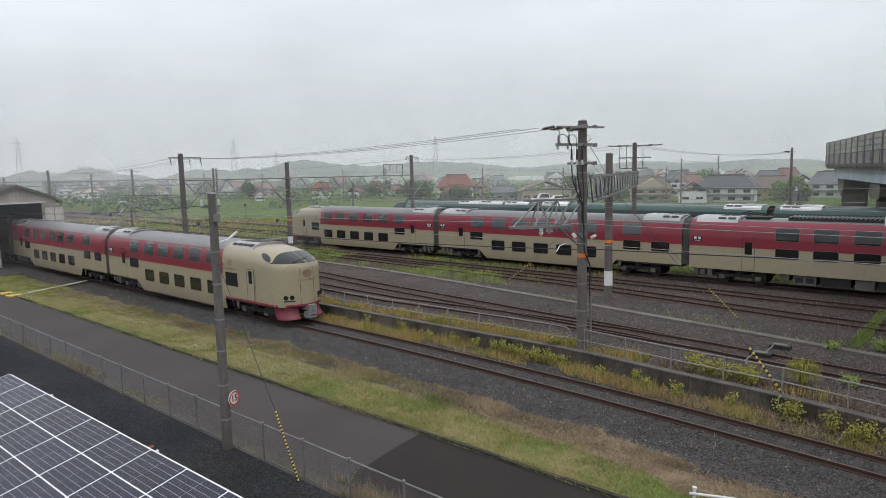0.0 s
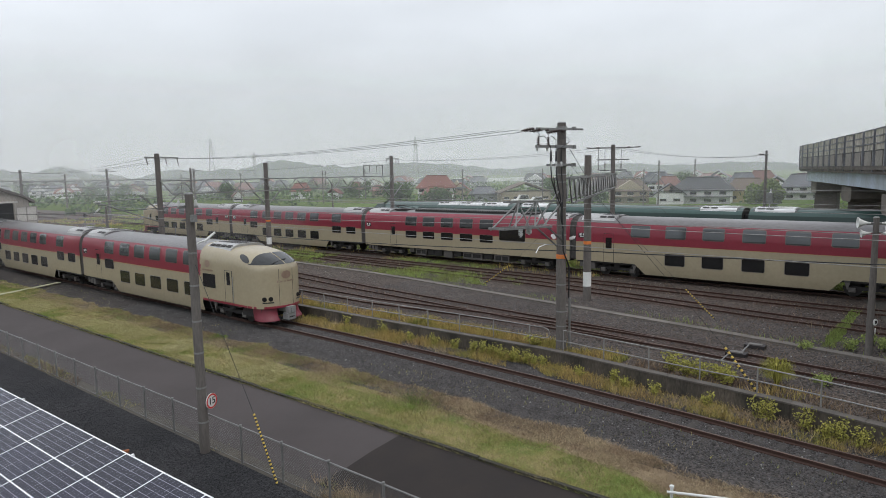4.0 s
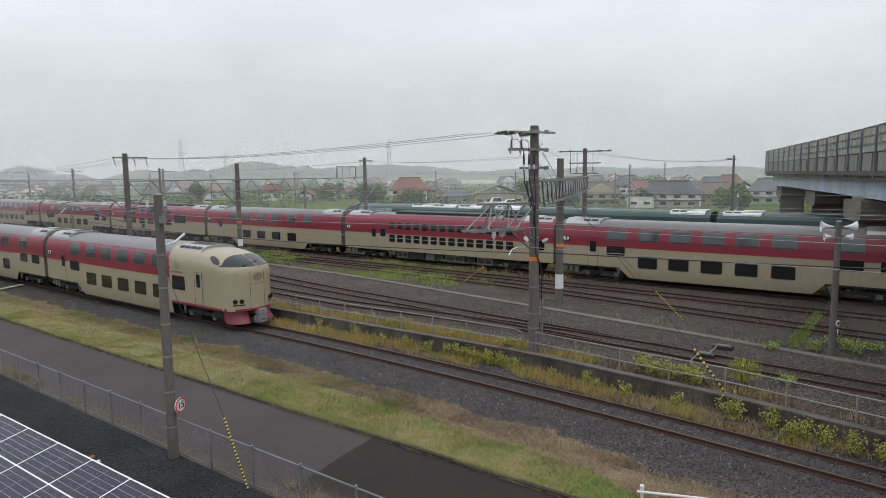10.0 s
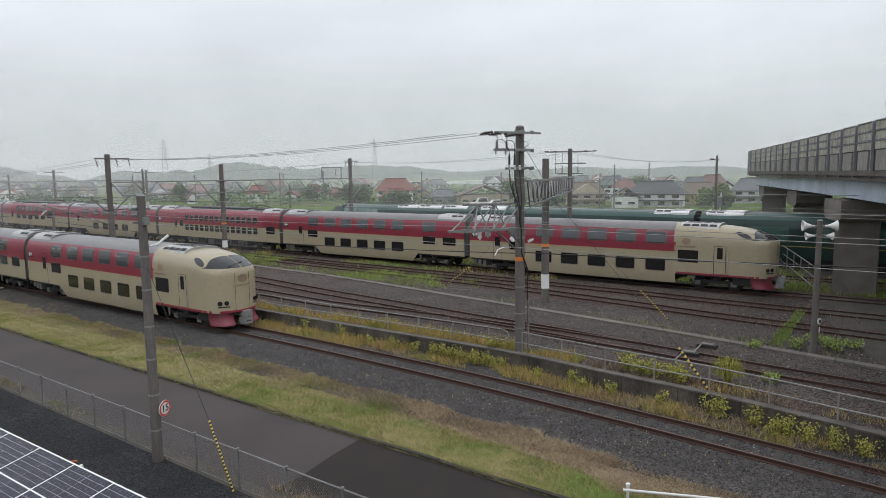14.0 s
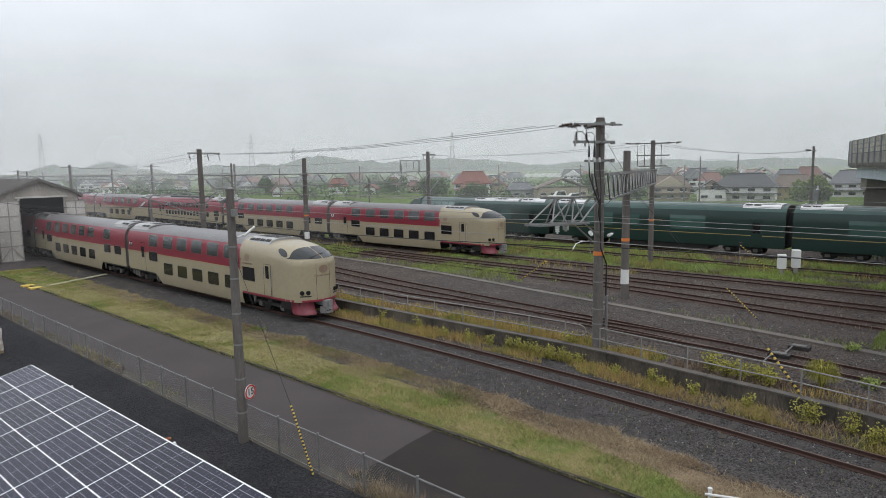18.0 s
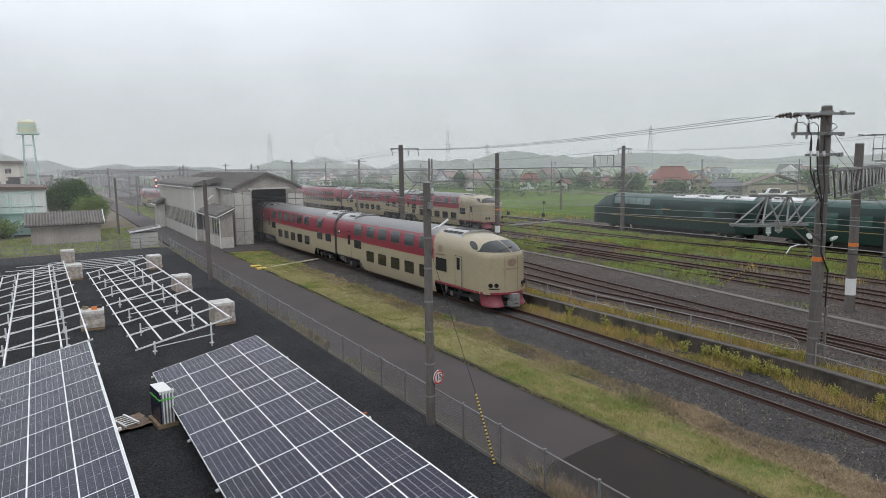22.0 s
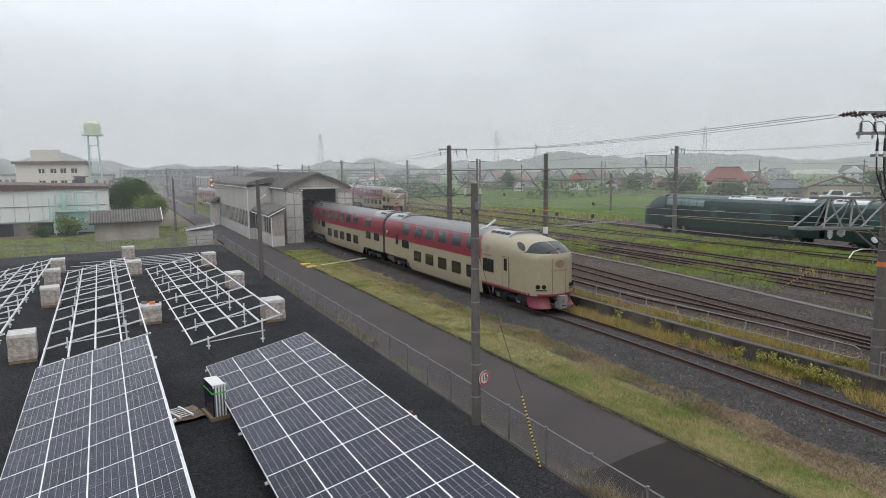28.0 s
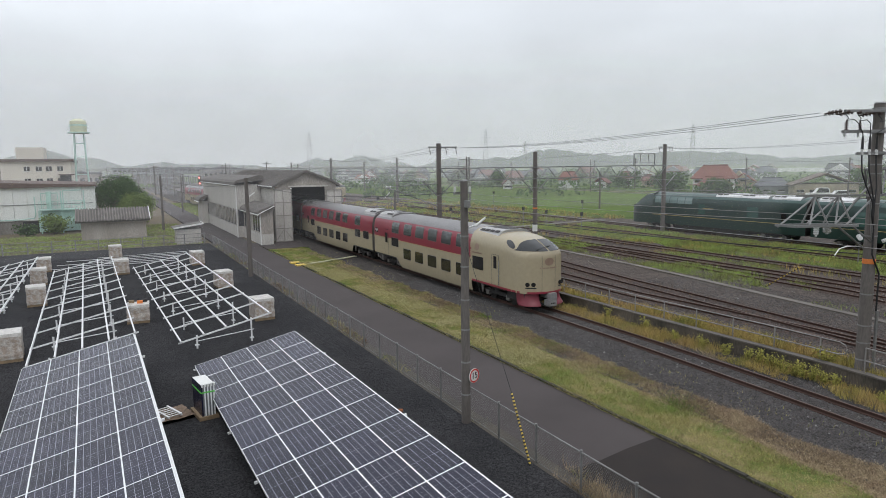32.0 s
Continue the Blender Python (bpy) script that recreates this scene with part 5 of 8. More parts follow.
part("junction_box", Build().box(-0.07, 0.07, -0.24, -0.12, 6.55, 6.75), GALV_DARK, p16)

# the tall pole by the wall
pc = concrete_pole(22.98, 12.7, 0.45, 9.6, "tall grey concrete pole with crossarms and black cables", 0.215, 0.17, [(4.25, 4.42, ORANGE)])
for z in (0.9, 1.5, 2.1, 3.2, 5.2, 6.3, 7.3, 7.6, 8.7):
    strap(pc, z, 0.222 - 0.005 * z)
UP = Vector((0, 0, 1))
ax = Vector((1.0, 0.03, 0))


def at(x, y, z):
    """A point of the tall pole's space."""
    return ax * x + Vector((0, y, z))


for z0, a, z1, e, y, w in ((9.28, -2.35, 9.40, 1.4, -0.21, 0.075), (9.30, -0.9, 9.43, 1.0, 0.21, 0.07), (8.64, -2.4, 8.70, 0.7, -0.21, 0.10), (7.96, -1.55, 7.98, 0.62, -0.21, 0.085)):
    part("crossarm", Build().bar(at(a, y, z0), at(e, y, z1), w), GALV_DARK, pc, "galvanised crossarm")
for z in (9.4, 8.68, 7.97):
    part("arm_clamp", Build().tube((0, 0, z - 0.06), (0, 0, z + 0.06), 0.225, n=14).box(0.5, 0.72, -0.26, -0.16, z - 0.07, z + 0.07), GALV_DARK, pc)
for x in (-2.4, -1.75, -0.5):
    insulator(pc, at(x, -0.15, 9.28), at(x - 0.1, 0.35, 9.22), BROWN_INS, 0.085)
    insulator(pc, at(x + 0.22, -0.22, 9.26), at(x + 0.06, -0.22, 9.24), BROWN_INS, 0.06)
for x in (-2.25, -1.5):
    insulator(pc, at(x, -0.22, 8.66), at(x, -0.22, 9.0), BROWN_INS, 0.07)
    insulator(pc, at(x - 0.08, -0.22, 8.68), at(x - 0.08, -0.22, 8.46), PORCELAIN, 0.05)
for k, x in enumerate((-2.35, -1.65, -0.45)):
    part("jumper", Build().path([at(x, -0.2, 9.22), at(x + 0.06, -0.3, 9.05), at(x + 0.02, -0.26, 8.98), at(x + 0.3, -0.34, 9.02), at(x + 0.62, -0.3, 8.9), at(-1.42 + 0.42 * k, -0.28, 8.62), at(-1.36 + 0.42 * k, -0.26, 8.5)], 0.014), WIRE, pc, "thin jumper wire")
for k, x in enumerate((-1.36, -0.94, -0.52)):
    insulator(pc, at(x, -0.26, 7.9), at(x, -0.26, 8.12), PORCELAIN, 0.055)
    part("cable_end", Build().tube(at(x, -0.26, 8.1), at(x, -0.26, 8.5), 0.045, 0.03, 8), BLACK, pc, "black cable termination")
    part("cable", Build().path([at(x, -0.26, 7.92), at(x + 0.03, -0.28, 7.4), at(x * 0.72 - 0.06, -0.3, 6.9), at(-0.62 + 0.07 * k, -0.3, 6.4), at(-0.6 + 0.05 * k, -0.3, 5.9), at(-0.36, -0.26, 5.5)], 0.024), WIRE, pc, "black power cable")
part("cable", Build().path([ax * -0.36 + UP * 5.5 + Vector((0, -0.26, 0)), ax * -0.3 + UP * 4.6 + Vector((0, -0.24, 0)), ax * 0.22 + UP * 3.9 + Vector((0, -0.24, 0)), ax * 0.28 + UP * 2.6 + Vector((0, -0.2, 0))], 0.03), WIRE, pc)
part("top_stay", Build().tube((0.1, 0.1, 9.2), (10.4, 3.95, 7.0), 0.012, n=5), WIRE, pc, "steel stay wire down to the beam")
part("conduit", Build().tube(ax * 0.35 + UP * 0.4 + Vector((0, -0.2, 0)), ax * 0.35 + UP * 2.6 + Vector((0, -0.2, 0)), 0.05, n=10), GALV_DARK, pc, "grey cable conduit")

pw = concrete_pole(33.3, 16.75, YARD, 8.55, "round concrete pole with orange and white bands", 0.23, 0.19, [(3.6, 3.78, ORANGE), (1.2, 2.02, WHITE)])
for z in (5.0, 5.6, 6.2, 7.4):
    strap(pw, z, 0.24 - 0.004 * z)
pe = concrete_pole(47.1, 21.6, YARD, 9.6, "concrete pole with crossarms at the far side of the yard", 0.2, 0.16, [(3.55, 3.7, ORANGE)])
ax = Vector((0.37, -0.93, 0))
for z, a in ((9.4, 1.55), (8.5, 1.2), (7.7, 1.0)):
    part("crossarm", Build().bar(ax * -a + UP * z, ax * a + UP * z, 0.09), GALV_DARK, pe)
for x in (-1.6, -1.0, 1.0, 1.6):
    insulator(pe, ax * x + UP * 9.4, ax * (x * 1.25) + UP * 9.45, BROWN_INS, 0.09)
for x in (-1.1, -0.6, 0.6):
    insulator(pe, ax * x + UP * 7.7, ax * x + UP * 8.3, BROWN_INS, 0.07)
    part("cable", Build().path([ax * x + UP * 8.3, ax * x + UP * 9.35], 0.02), WIRE, pe)


def lattice(parent, p, q, h, n, name="truss_member", r=0.035):
    """A flat truss from p to q, h deep."""
    p, q = Vector(p), Vector(q)
    dz = Vector((0, 0, h))
    part("top_chord", Build().bar(p, q, r * 2.2), GALV_DARK, parent)
    part("bottom_chord", Build().bar(p.lerp(q, 0.04) - dz, p.lerp(q, 0.96) - dz, r * 2.2), GALV_DARK, parent)
    for k in range(n):
        a, c = p.lerp(q, k / n), p.lerp(q, (k + 1) / n)
        m = a.lerp(c, 0.5) - dz
        part(name, Build().bar(a, m, r * 1.3), GALV_DARK, parent)
        part(name, Build().bar(m, c, r * 1.3), GALV_DARK, parent)


# skewed beam from the tall pole over the yard
beam = thing("catenary_beam", "grey steel lattice beam carrying the overhead line", "lattice beam", "lattice beams")
for o in (-0.3, 0.3):
    d = Vector((-0.37, 0.93, 0)) * o
    lattice(beam, Vector((23.0, 12.7, 7.42)) + d, Vector((47.1, 21.6, 7.46)) + d, 1.0, 18, "truss_member", 0.04)
for k in range(10):
    a = Vector((23.0, 12.7, 7.42)).lerp(Vector((47.1, 21.6, 7.46)), (k + 0.5) / 10)
    d = Vector((-0.37, 0.93, 0)) * 0.3
    part("spreader", Build().bar(a - d, a + d, 0.05), GALV_DARK, beam)
# lattice bracket reaching over the near track
br = thing("overhead_bracket", "grey pyramid-lattice bracket with insulators over the near track", "bracket")
for y in (12.3, 12.9):
    part("bottom_chord", Build().bar((18.3, y, 5.80), (21.5, y, 5.66), 0.075), GALV_DARK, br)
part("top_chord", Build().bar((18.75, 12.6, 6.70), (22.72, 12.6, 6.58), 0.07), GALV_DARK, br)
part("end_chord", Build().bar((18.3, 12.26, 5.80), (18.3, 12.94, 5.80), 0.07), GALV_DARK, br)
part("end_chord", Build().bar((21.3, 12.26, 5.67), (21.3, 12.94, 5.67), 0.07), GALV_DARK, br)
for apex, feet in ((19.66, (18.35, 19.0, 19.5, 19.95)), (20.9, (19.75, 20.3, 20.65, 21.15))):
    for k, x in enumerate(feet):
        part("strut", Build().tube((apex, 12.6, 6.64), (x, 12.3 if k % 2 else 12.9, 5.74), 0.03, n=6), GALV_DARK, br)
for p, q in (((20.85, 12.3, 5.70), (22.72, 12.5, 6.58)), ((21.3, 12.9, 5.68), (22.85, 12.75, 6.95)), ((21.2, 12.3, 5.66), (22.72, 12.55, 5.02)), ((21.3, 12.9, 5.66), (22.76, 12.8, 4.78)), ((22.3, 12.4, 6.36), (22.72, 12.5, 5.02))):
    part("stay", Build().tube(p, q, 0.035, n=6), GALV_DARK, br)
insulator(br, (19.5, 12.4, 5.72), (19.5, 12.4, 5.42), GALV, 0.09)
insulator(br, (20.05, 12.4, 5.7), (20.05, 12.4, 5.46), PORCELAIN, 0.13)
insulator(br, (21.75, 12.4, 5.3), (22.1, 12.5, 5.14), GALV, 0.075)
insulator(br, (22.95, 12.3, 5.05), (23.2, 12.2, 5.14), GALV, 0.07)
part("steady_arm", Build().path([(21.7, 12.4, 4.95), (21.0, 12.3, 5.02), (20.5, 12.25, 4.98), (20.2, 12.2, 4.8)], 0.02, 6), GALV, br, "curved steady arm")

# gantry across the yard
gan = thing("overhead_gantry", "long grey lattice gantry over the yard tracks", "gantry", "lattice beams")
lattice(gan, (26.35, 51, 7.5), (53.6, 51, 7.48), 1.1, 14, "truss_member", 0.042)
part("portal_frame", Build().bar((49.0, 51, 7.5), (49.0, 51, 8.7), 0.09).bar((51.9, 51, 7.5), (51.9, 51, 8.7), 0.09).bar((48.95, 51, 8.7), (51.95, 51, 8.7), 0.09), GALV_DARK, gan)
for x in (49.9, 51.0):
    insulator(gan, (x, 51, 8.65), (x, 51, 7.9), BROWN_INS, 0.06)
for x, h, arm, lab in ((26.35, 9.67, (-1.0, 1.8), "dark concrete gantry pole with a short crossarm"), (36.7, 8.95, None, "dark concrete gantry pole with a white band"), (53.6, 9.7, (-0.9, 1.2), "dark concrete gantry pole before the green train")):
    p = concrete_pole(x, 51.25, YARD, h, lab, 0.24, 0.2, [(1.35, 2.0, WHITE), (3.5, 3.65, ORANGE)] if arm is None else [])
    if arm:
        part("crossarm", Build().bar((arm[0], 0, h - 0.3), (arm[1], 0, h - 0.3), 0.1), GALV_DARK, p)
        for x2 in (arm[0] + 0.1, 0.7, arm[1] - 0.1):
            insulator(p, (x2, 0, h - 0.35), (x2 + 0.12, 0, h - 0.95), BROWN_INS, 0.06)
    for s in (-1, 1):
        part("knee_brace", Build().bar((0, 0, 5.0), (s * 1.6, 0, 6.4), 0.08), GALV_DARK, p)
# cantilever at the first gantry pole
ca = thing("overhead_bracket", "slanting grey cantilever bracket with white insulators", "bracket")
part("tube", Build().tube((26.2, 51.2, 4.2), (21.0, 50.2, 6.0), 0.045, n=8), GALV_DARK, ca)
part("tube", Build().tube((26.2, 51.2, 6.2), (21.2, 50.3, 6.05), 0.035, n=8), GALV_DARK, ca)
insulator(ca, (21.3, 50.2, 6.05), (20.7, 50.1, 6.05), PORCELAIN, 0.08)
insulator(ca, (21.2, 50.2, 5.6), (20.7, 50.1, 5.2), PORCELAIN, 0.08)
# more poles and gantries deeper in the yard
for y, x0, x1, h, n in ((118, 38.1, 68.0, 8.6, 20), (185, 30, 70, 8.4, 20), (260, 18, 75, 8.3, 22), (215, 14, 58, 8.2, 20), (320, 2, 60, 8.6, 24)):
    g2 = thing("overhead_gantry", "far lattice gantry over the yard tracks", "gantry", "lattice beams")
    lattice(g2, (x0, y, 7.45), (x1, y, 7.5), 1.1, n, "truss_member", 0.07)
    for x in (x0, (x0 * 0.55 + x1 * 0.45), x1):
        p = concrete_pole(x, y + 0.3, YARD, h + 0.8, "distant dark gantry pole with a crossarm", 0.24, 0.2)
        part("crossarm", Build().bar((-1.4, 0, h + 0.4), (1.6, 0, h + 0.4), 0.1), GALV_DARK, p)
for x, y, h in ((44.4, 78, 8.9), (33.6, 78, 4.5), (12.5, 126, 7.0), (6.5, 90, 7.0), (24.3, 150, 8.6), (33.2, 150, 9.2), (72.4, 83, 6.3), (9.2, 242, 8.6), (10.1, 228, 7.5), (18.3, 203, 8.2), (20.8, 255, 6.7), (14, 237, 5.6), (35.5, 308, 4.8), (42.8, 300, 7.4), (45.6, 300, 9.1), (-0.4, 200, 7.5), (27, 262, 8.2), (24, 300, 7.8), (16, 290, 8.2), (31, 330, 8.6), (38, 345, 8.4), (22.5, 220, 6.4), (29.8, 340, 9.5), (48.8, 220, 9.6), (7, 310, 8.5), (2, 330, 8.5), (13, 350, 9)):
    p = concrete_pole(x, y, 0.0 if x < 20 else YARD, h, "thin concrete pole standing off in the yard", 0.16, 0.12)
    if h > 8:
        part("crossarm", Build().bar((-1.2, 0, h - 0.35), (1.2, 0, h - 0.35), 0.09), GALV_DARK, p)
lp = concrete_pole(9.02, 47.5, 0, 7.1, "leaning brown concrete pole with a lamp tube", 0.17, 0.13)
part("crossarm", Build().bar((-0.45, 0, 6.8), (0.45, 0, 6.8), 0.06), GALV_DARK, lp)
part("lamp_tube", Build().tube((0.15, 0, 5.75), (0.55, -0.05, 6.05), 0.045, n=10), WHITE, lp)

pv = concrete_pole(75, 17.2, YARD, 9.4, "thin concrete pole close to the viaduct", 0.16, 0.12)
part("crossarm", Build().bar((-1.3, 0, 9.0), (1.0, 0, 9.0), 0.1), GALV_DARK, pv)
insulator(pv, (-1.2, 0, 9.0), (-2.0, 0.3, 9.05), BROWN_INS, 0.1)

part("switch_box", Build().box(-0.35, 0.3, -0.75, -0.2, 3.9, 5.0), GALV_DARK, pv, "grey switch box")
part("conduit", Build().path([(0.4, -0.4, 3.4), (0.45, -0.4, 5.0), (0.7, -0.4, 5.35), (0.95, -0.4, 5.1), (0.9, -0.4, 4.7)], 0.07, 8), WHITE, pv, "bent white conduit")
# loudspeaker pole
sp = concrete_pole(29.45, 2.82, YARD, 5.75, "thin concrete pole carrying four white horn loudspeakers", 0.14, 0.10)
part("mark_plate", Build().tube((-0.12, -0.16, 1.75), (-0.13, -0.18, 1.75), 0.13, n=18), WHITE, sp)
part("mark_dot", Build().tube((-0.128, -0.181, 1.75), (-0.132, -0.186, 1.75), 0.07, n=14), BLACK, sp)
part("mark_plate", Build().box(-0.2, 0.0, -0.19, -0.17, 1.3, 1.5), WHITE, sp)


def horn(parent, p, d, size):
    p, d = Vector(p), Vector(d).normalized()
    a = d.orthogonal().normalized()
    c = d.cross(a)
    prof = [(0.0, 0.07), (0.25, 0.11), (0.5, 0.20), (0.75, 0.33), (0.92, 0.46), (1.0, 0.52)]
    rows = [[p + d * (t * size * 1.05) + (a * math.cos(2 * math.pi * k / 18) + c * math.sin(2 * math.pi * k / 18)) * (r * size) for k in range(19)] for t, r in prof]
    inner = [[p + d * (t * size * 1.05) + (a * math.cos(2 * math.pi * k / 18) + c * math.sin(2 * math.pi * k / 18)) * (r * size * 0.92) for k in range(19)] for t, r in prof[::-1]]
    h = part("horn", Build().grid(rows + inner), WHITE, parent, "white loudspeaker horn", True)
    part("driver", Build().tube(p - d * 0.22 * size, p, 0.09 * size, n=12), GALV_DARK, h)


for s in (-1, 1):
    horn(sp, (s * 0.08, -s * 0.16, 5.55), (s * 0.35, -s * 0.95, 0.02), 0.42)
    horn(sp, (s * 0.08, -s * 0.14, 5.18), (s * 0.35, -s * 0.95, -0.12), 0.32)
part("bracket", Build().bar((-0.15, 0.3, 5.5), (0.15, -0.3, 5.5), 0.05).bar((-0.12, 0.25, 5.2), (0.12, -0.25, 5.2), 0.05), GALV_DARK, sp)


# ---- striped guys ----
def striped_guy(anchor, p1, top, bands=10, r=0.036):
    bands *= 2
    g = thing("guy_wire", "guy wire with a yellow and black striped sleeve", "guy wire", "striped guy wires")
    a, e, t = Vector(anchor), Vector(p1), Vector(top)
    for k in range(bands):
        u, v = a.lerp(e, k / bands), a.lerp(e, (k + 1) / bands)
        part("sleeve_band", Build().tube(u, v, r, n=10), YELLOW if k % 2 else BLACK, g)
    part("wire", Build().tube(e, t, 0.008, n=5), WIRE, g)


striped_guy((9.32, 13.17, 0), (9.36, 14.1, 1.65), (9.3, 16.4, 5.4), 20, 0.028)
striped_guy((22.05, 4.95, 0.4), (22.3, 6.15, 1.77), (22.9, 12.5, 8.2), 11, 0.042)
striped_guy((32.39, 9.45, YARD), (32.6, 10.97, 1.69), (33.3, 16.5, 6.4), 14, 0.032)
striped_guy((34.3, 24.7, YARD), (34.0, 22.4, 1.9), (33.4, 17.0, 6.5), 12)
striped_guy((48.5, 13.6, YARD), (48.2, 15.4, 2.0), (47.1, 21.2, 8.3), 12)

# ---- overhead wires ----
def sag(p, q, d, n=10):
    p, q = Vector(p), Vector(q)
    return [p.lerp(q, k / n) - Vector((0, 0, d * 4 * (k / n) * (1 - k / n))) for k in range(n + 1)]


CONTACT = "pale grey overhead contact line"


def wire(p, q, d=0.3, r=0.009, label="thin black overhead wire", mat=WIRE):
    solo("overhead_wire", Build().path(sag(p, q, d), r, 4), mat, label, "wire", "overhead wires")


for dx, dx2 in ((-2.5, -0.9), (-1.75, 0.7), (-0.45, 1.7)):
    a = Vector((22.98, 12.7, 9.4)) + ax * dx
    wire(a, (26.35 + dx2, 51.25, 9.3), 0.35, 0.009)
    wire((26.35 + dx2, 51.25, 9.3), (38 + dx2, 118, 8.9), 0.5, 0.011)
for dx in (-1.6, 1.6):
    wire((47.1 + dx, 21.6, 9.4), (53.6 + dx * 0.5, 51.2, 9.3), 0.4, 0.009)
    wire((47.1 + dx, 21.6, 9.4), (75 + dx * 0.5, 17.2, 9.0), 0.5, 0.011)
wire((53.6, 51.2, 9.3), (66, 118, 9.0), 0.5, 0.016)
for x0, z in ((20.2, 5.15), (20.2, 5.85)):
    wire((x0 - 1.0, -30, z), (x0, 12.3, z), 0.05, 0.011, CONTACT, RAILING)
    wire((x0, 12.3, z), (20.7, 50.2, z + 0.1), 0.05 if z < 5.5 else 0.3, 0.011, CONTACT, RAILING)
for x, z in ((26.3, 5.5), (26.3, 6.3), (42.75, 5.6), (42.75, 6.4), (38.9, 5.6), (35.3, 5.6)):
    wire((x - 0.8, -40, z), (x, 17, z), 0.12, 0.012, CONTACT, RAILING)
    wire((x, 17, z), (x + 0.4, 51, z), 0.12, 0.012, CONTACT, RAILING)
    wire((x + 0.4, 51, z), (x + 0.8, 118, z), 0.15, 0.014)
wire((22.98, 12.7, 4.6), (30.0, -20, 5.0), 0.25, 0.02)
wire((22.98, 12.7, 4.55), (22.0, 51, 4.7), 0.35, 0.018)
wire((9.3, 16.5, 7.0), (9.02, 47.5, 6.8), 0.5, 0.01)
wire((9.02, 47.5, 6.8), (7.8, 100, 6.8), 0.8, 0.012)

# ---- yard furniture ----
path_x = lerp_track((-20, 26.0), (0.6, 28.6), (4, 29.2), (9.6, 30.2), (14.7, 31.0), (22.3, 32.1), (29.5, 33.2), (35.3, 33.9), (44, 34.4), (70, 37.0))
lid = thing("cable_trough", "grey concrete cable trough lids running along the yard", "cable trough", kind="structure")
for k in range(88):
    y = -18 + k * 1.0
    x0, x1 = path_x(y), path_x(y + 0.98)
    b = Build().add([(x0 - 0.22, y, YARD - 0.1), (x0 + 0.22, y, YARD - 0.1), (x1 + 0.22, y + 0.985, YARD - 0.1), (x1 - 0.22, y + 0.985, YARD - 0.1), (x0 - 0.22, y, YARD + 0.03), (x0 + 0.22, y, YARD + 0.03), (x1 + 0.22, y + 0.985, YARD + 0.03), (x1 - 0.22, y + 0.985, YARD + 0.03)],
                    [(3, 2, 1, 0), (4, 5, 6, 7), (0, 1, 5, 4), (1, 2, 6, 5), (2, 3, 7, 6), (3, 0, 4, 7)])
    part("trough_lid", b, TROUGH, lid)
for x, y in ((26.6, 6.9), (28.2, 6.6)):
    pmx = thing("point_machine", "grey point machine beside the turnout", "point machine", "point machines", m=pose(x, y, YARD))
    part("casing", Build().box(-0.2, 0.2, -0.38, 0.38, -0.05, 0.10), DARK_IRON, pmx)
    part("cover", Build().box(-0.15, 0.15, -0.25, 0.25, 0.10, 0.13), EQUIP_LIGHT, pmx)
    part("rod", Build().tube((-1.4, 0.2, 0.05), (-0.25, 0.2, 0.1), 0.03, n=8), GALV_DARK, pmx)
for x, y, h in ((42.9 + 4.6, 11.6, 1.6), (42.9 + 3.6, 12.2, 1.35)):
    cb = thing("relay_cabinet", "pale grey relay cabinet on legs among grass", "cabinet", "relay cabinets", m=pose(x, y, YARD, 0, 0, 20))
    part("cabinet_body", Build().box(-0.35, 0.35, -0.25, 0.25, 0.45, h), WHITE, cb)
    part("door_seam", Build().box(-0.3, 0.3, -0.255, -0.25, 0.52, h - 0.07), GALV, cb)
    for s in (-0.25, 0.25):
        part("leg", Build().box(s - 0.06, s + 0.06, -0.1, 0.1, -0.05, 0.45), CONCRETE, cb)
for x, y, h in ((46, 62, 1.6), (45.5, 66, 1.8), (48, 58, 1.5), (58, 70, 2.0), (47.5, 27, 1.1), (50, 16, 1.2), (36.5, 68, 2.0), (38, 95, 2.2), (60, 96, 2.4)):
    sg2 = thing("shunting_signal", "small dark shunting signal on a post", "signal", "shunting signals", m=pose(x, y, YARD))
    part("post", Build().tube((0, 0, -0.1), (0, 0, h), 0.04, n=8), GALV_DARK, sg2)
    part("head", Build().box(-0.14, 0.14, -0.1, 0.1, h, h + 0.4), BLACK, sg2)
rs = thing("colour_light_signal", "railway signal showing two red lights beyond the shed", "signal", m=pose(17.4, 140, 0))
GLOW = bpy.data.materials.new("red_signal_light")
GLOW.use_nodes = True
GLOW.node_tree.nodes["Principled BSDF"].inputs["Emission Color"].default_value = (1, 0.08, 0.03, 1)
GLOW.node_tree.nodes["Principled BSDF"].inputs["Emission Strength"].default_value = 2.0
part("post", Build().tube((0, 0, 0), (0, 0, 6.4), 0.06, n=8), GALV_DARK, rs)
part("head", Build().box(-0.24, 0.24, -0.12, 0.12, 4.5, 6.4), BLACK, rs)
for z in (4.85, 6.0):
    part("light", Build().tube((0, -0.13, z), (0, -0.16, z), 0.19, n=14), GLOW, rs, "lit red lamp")

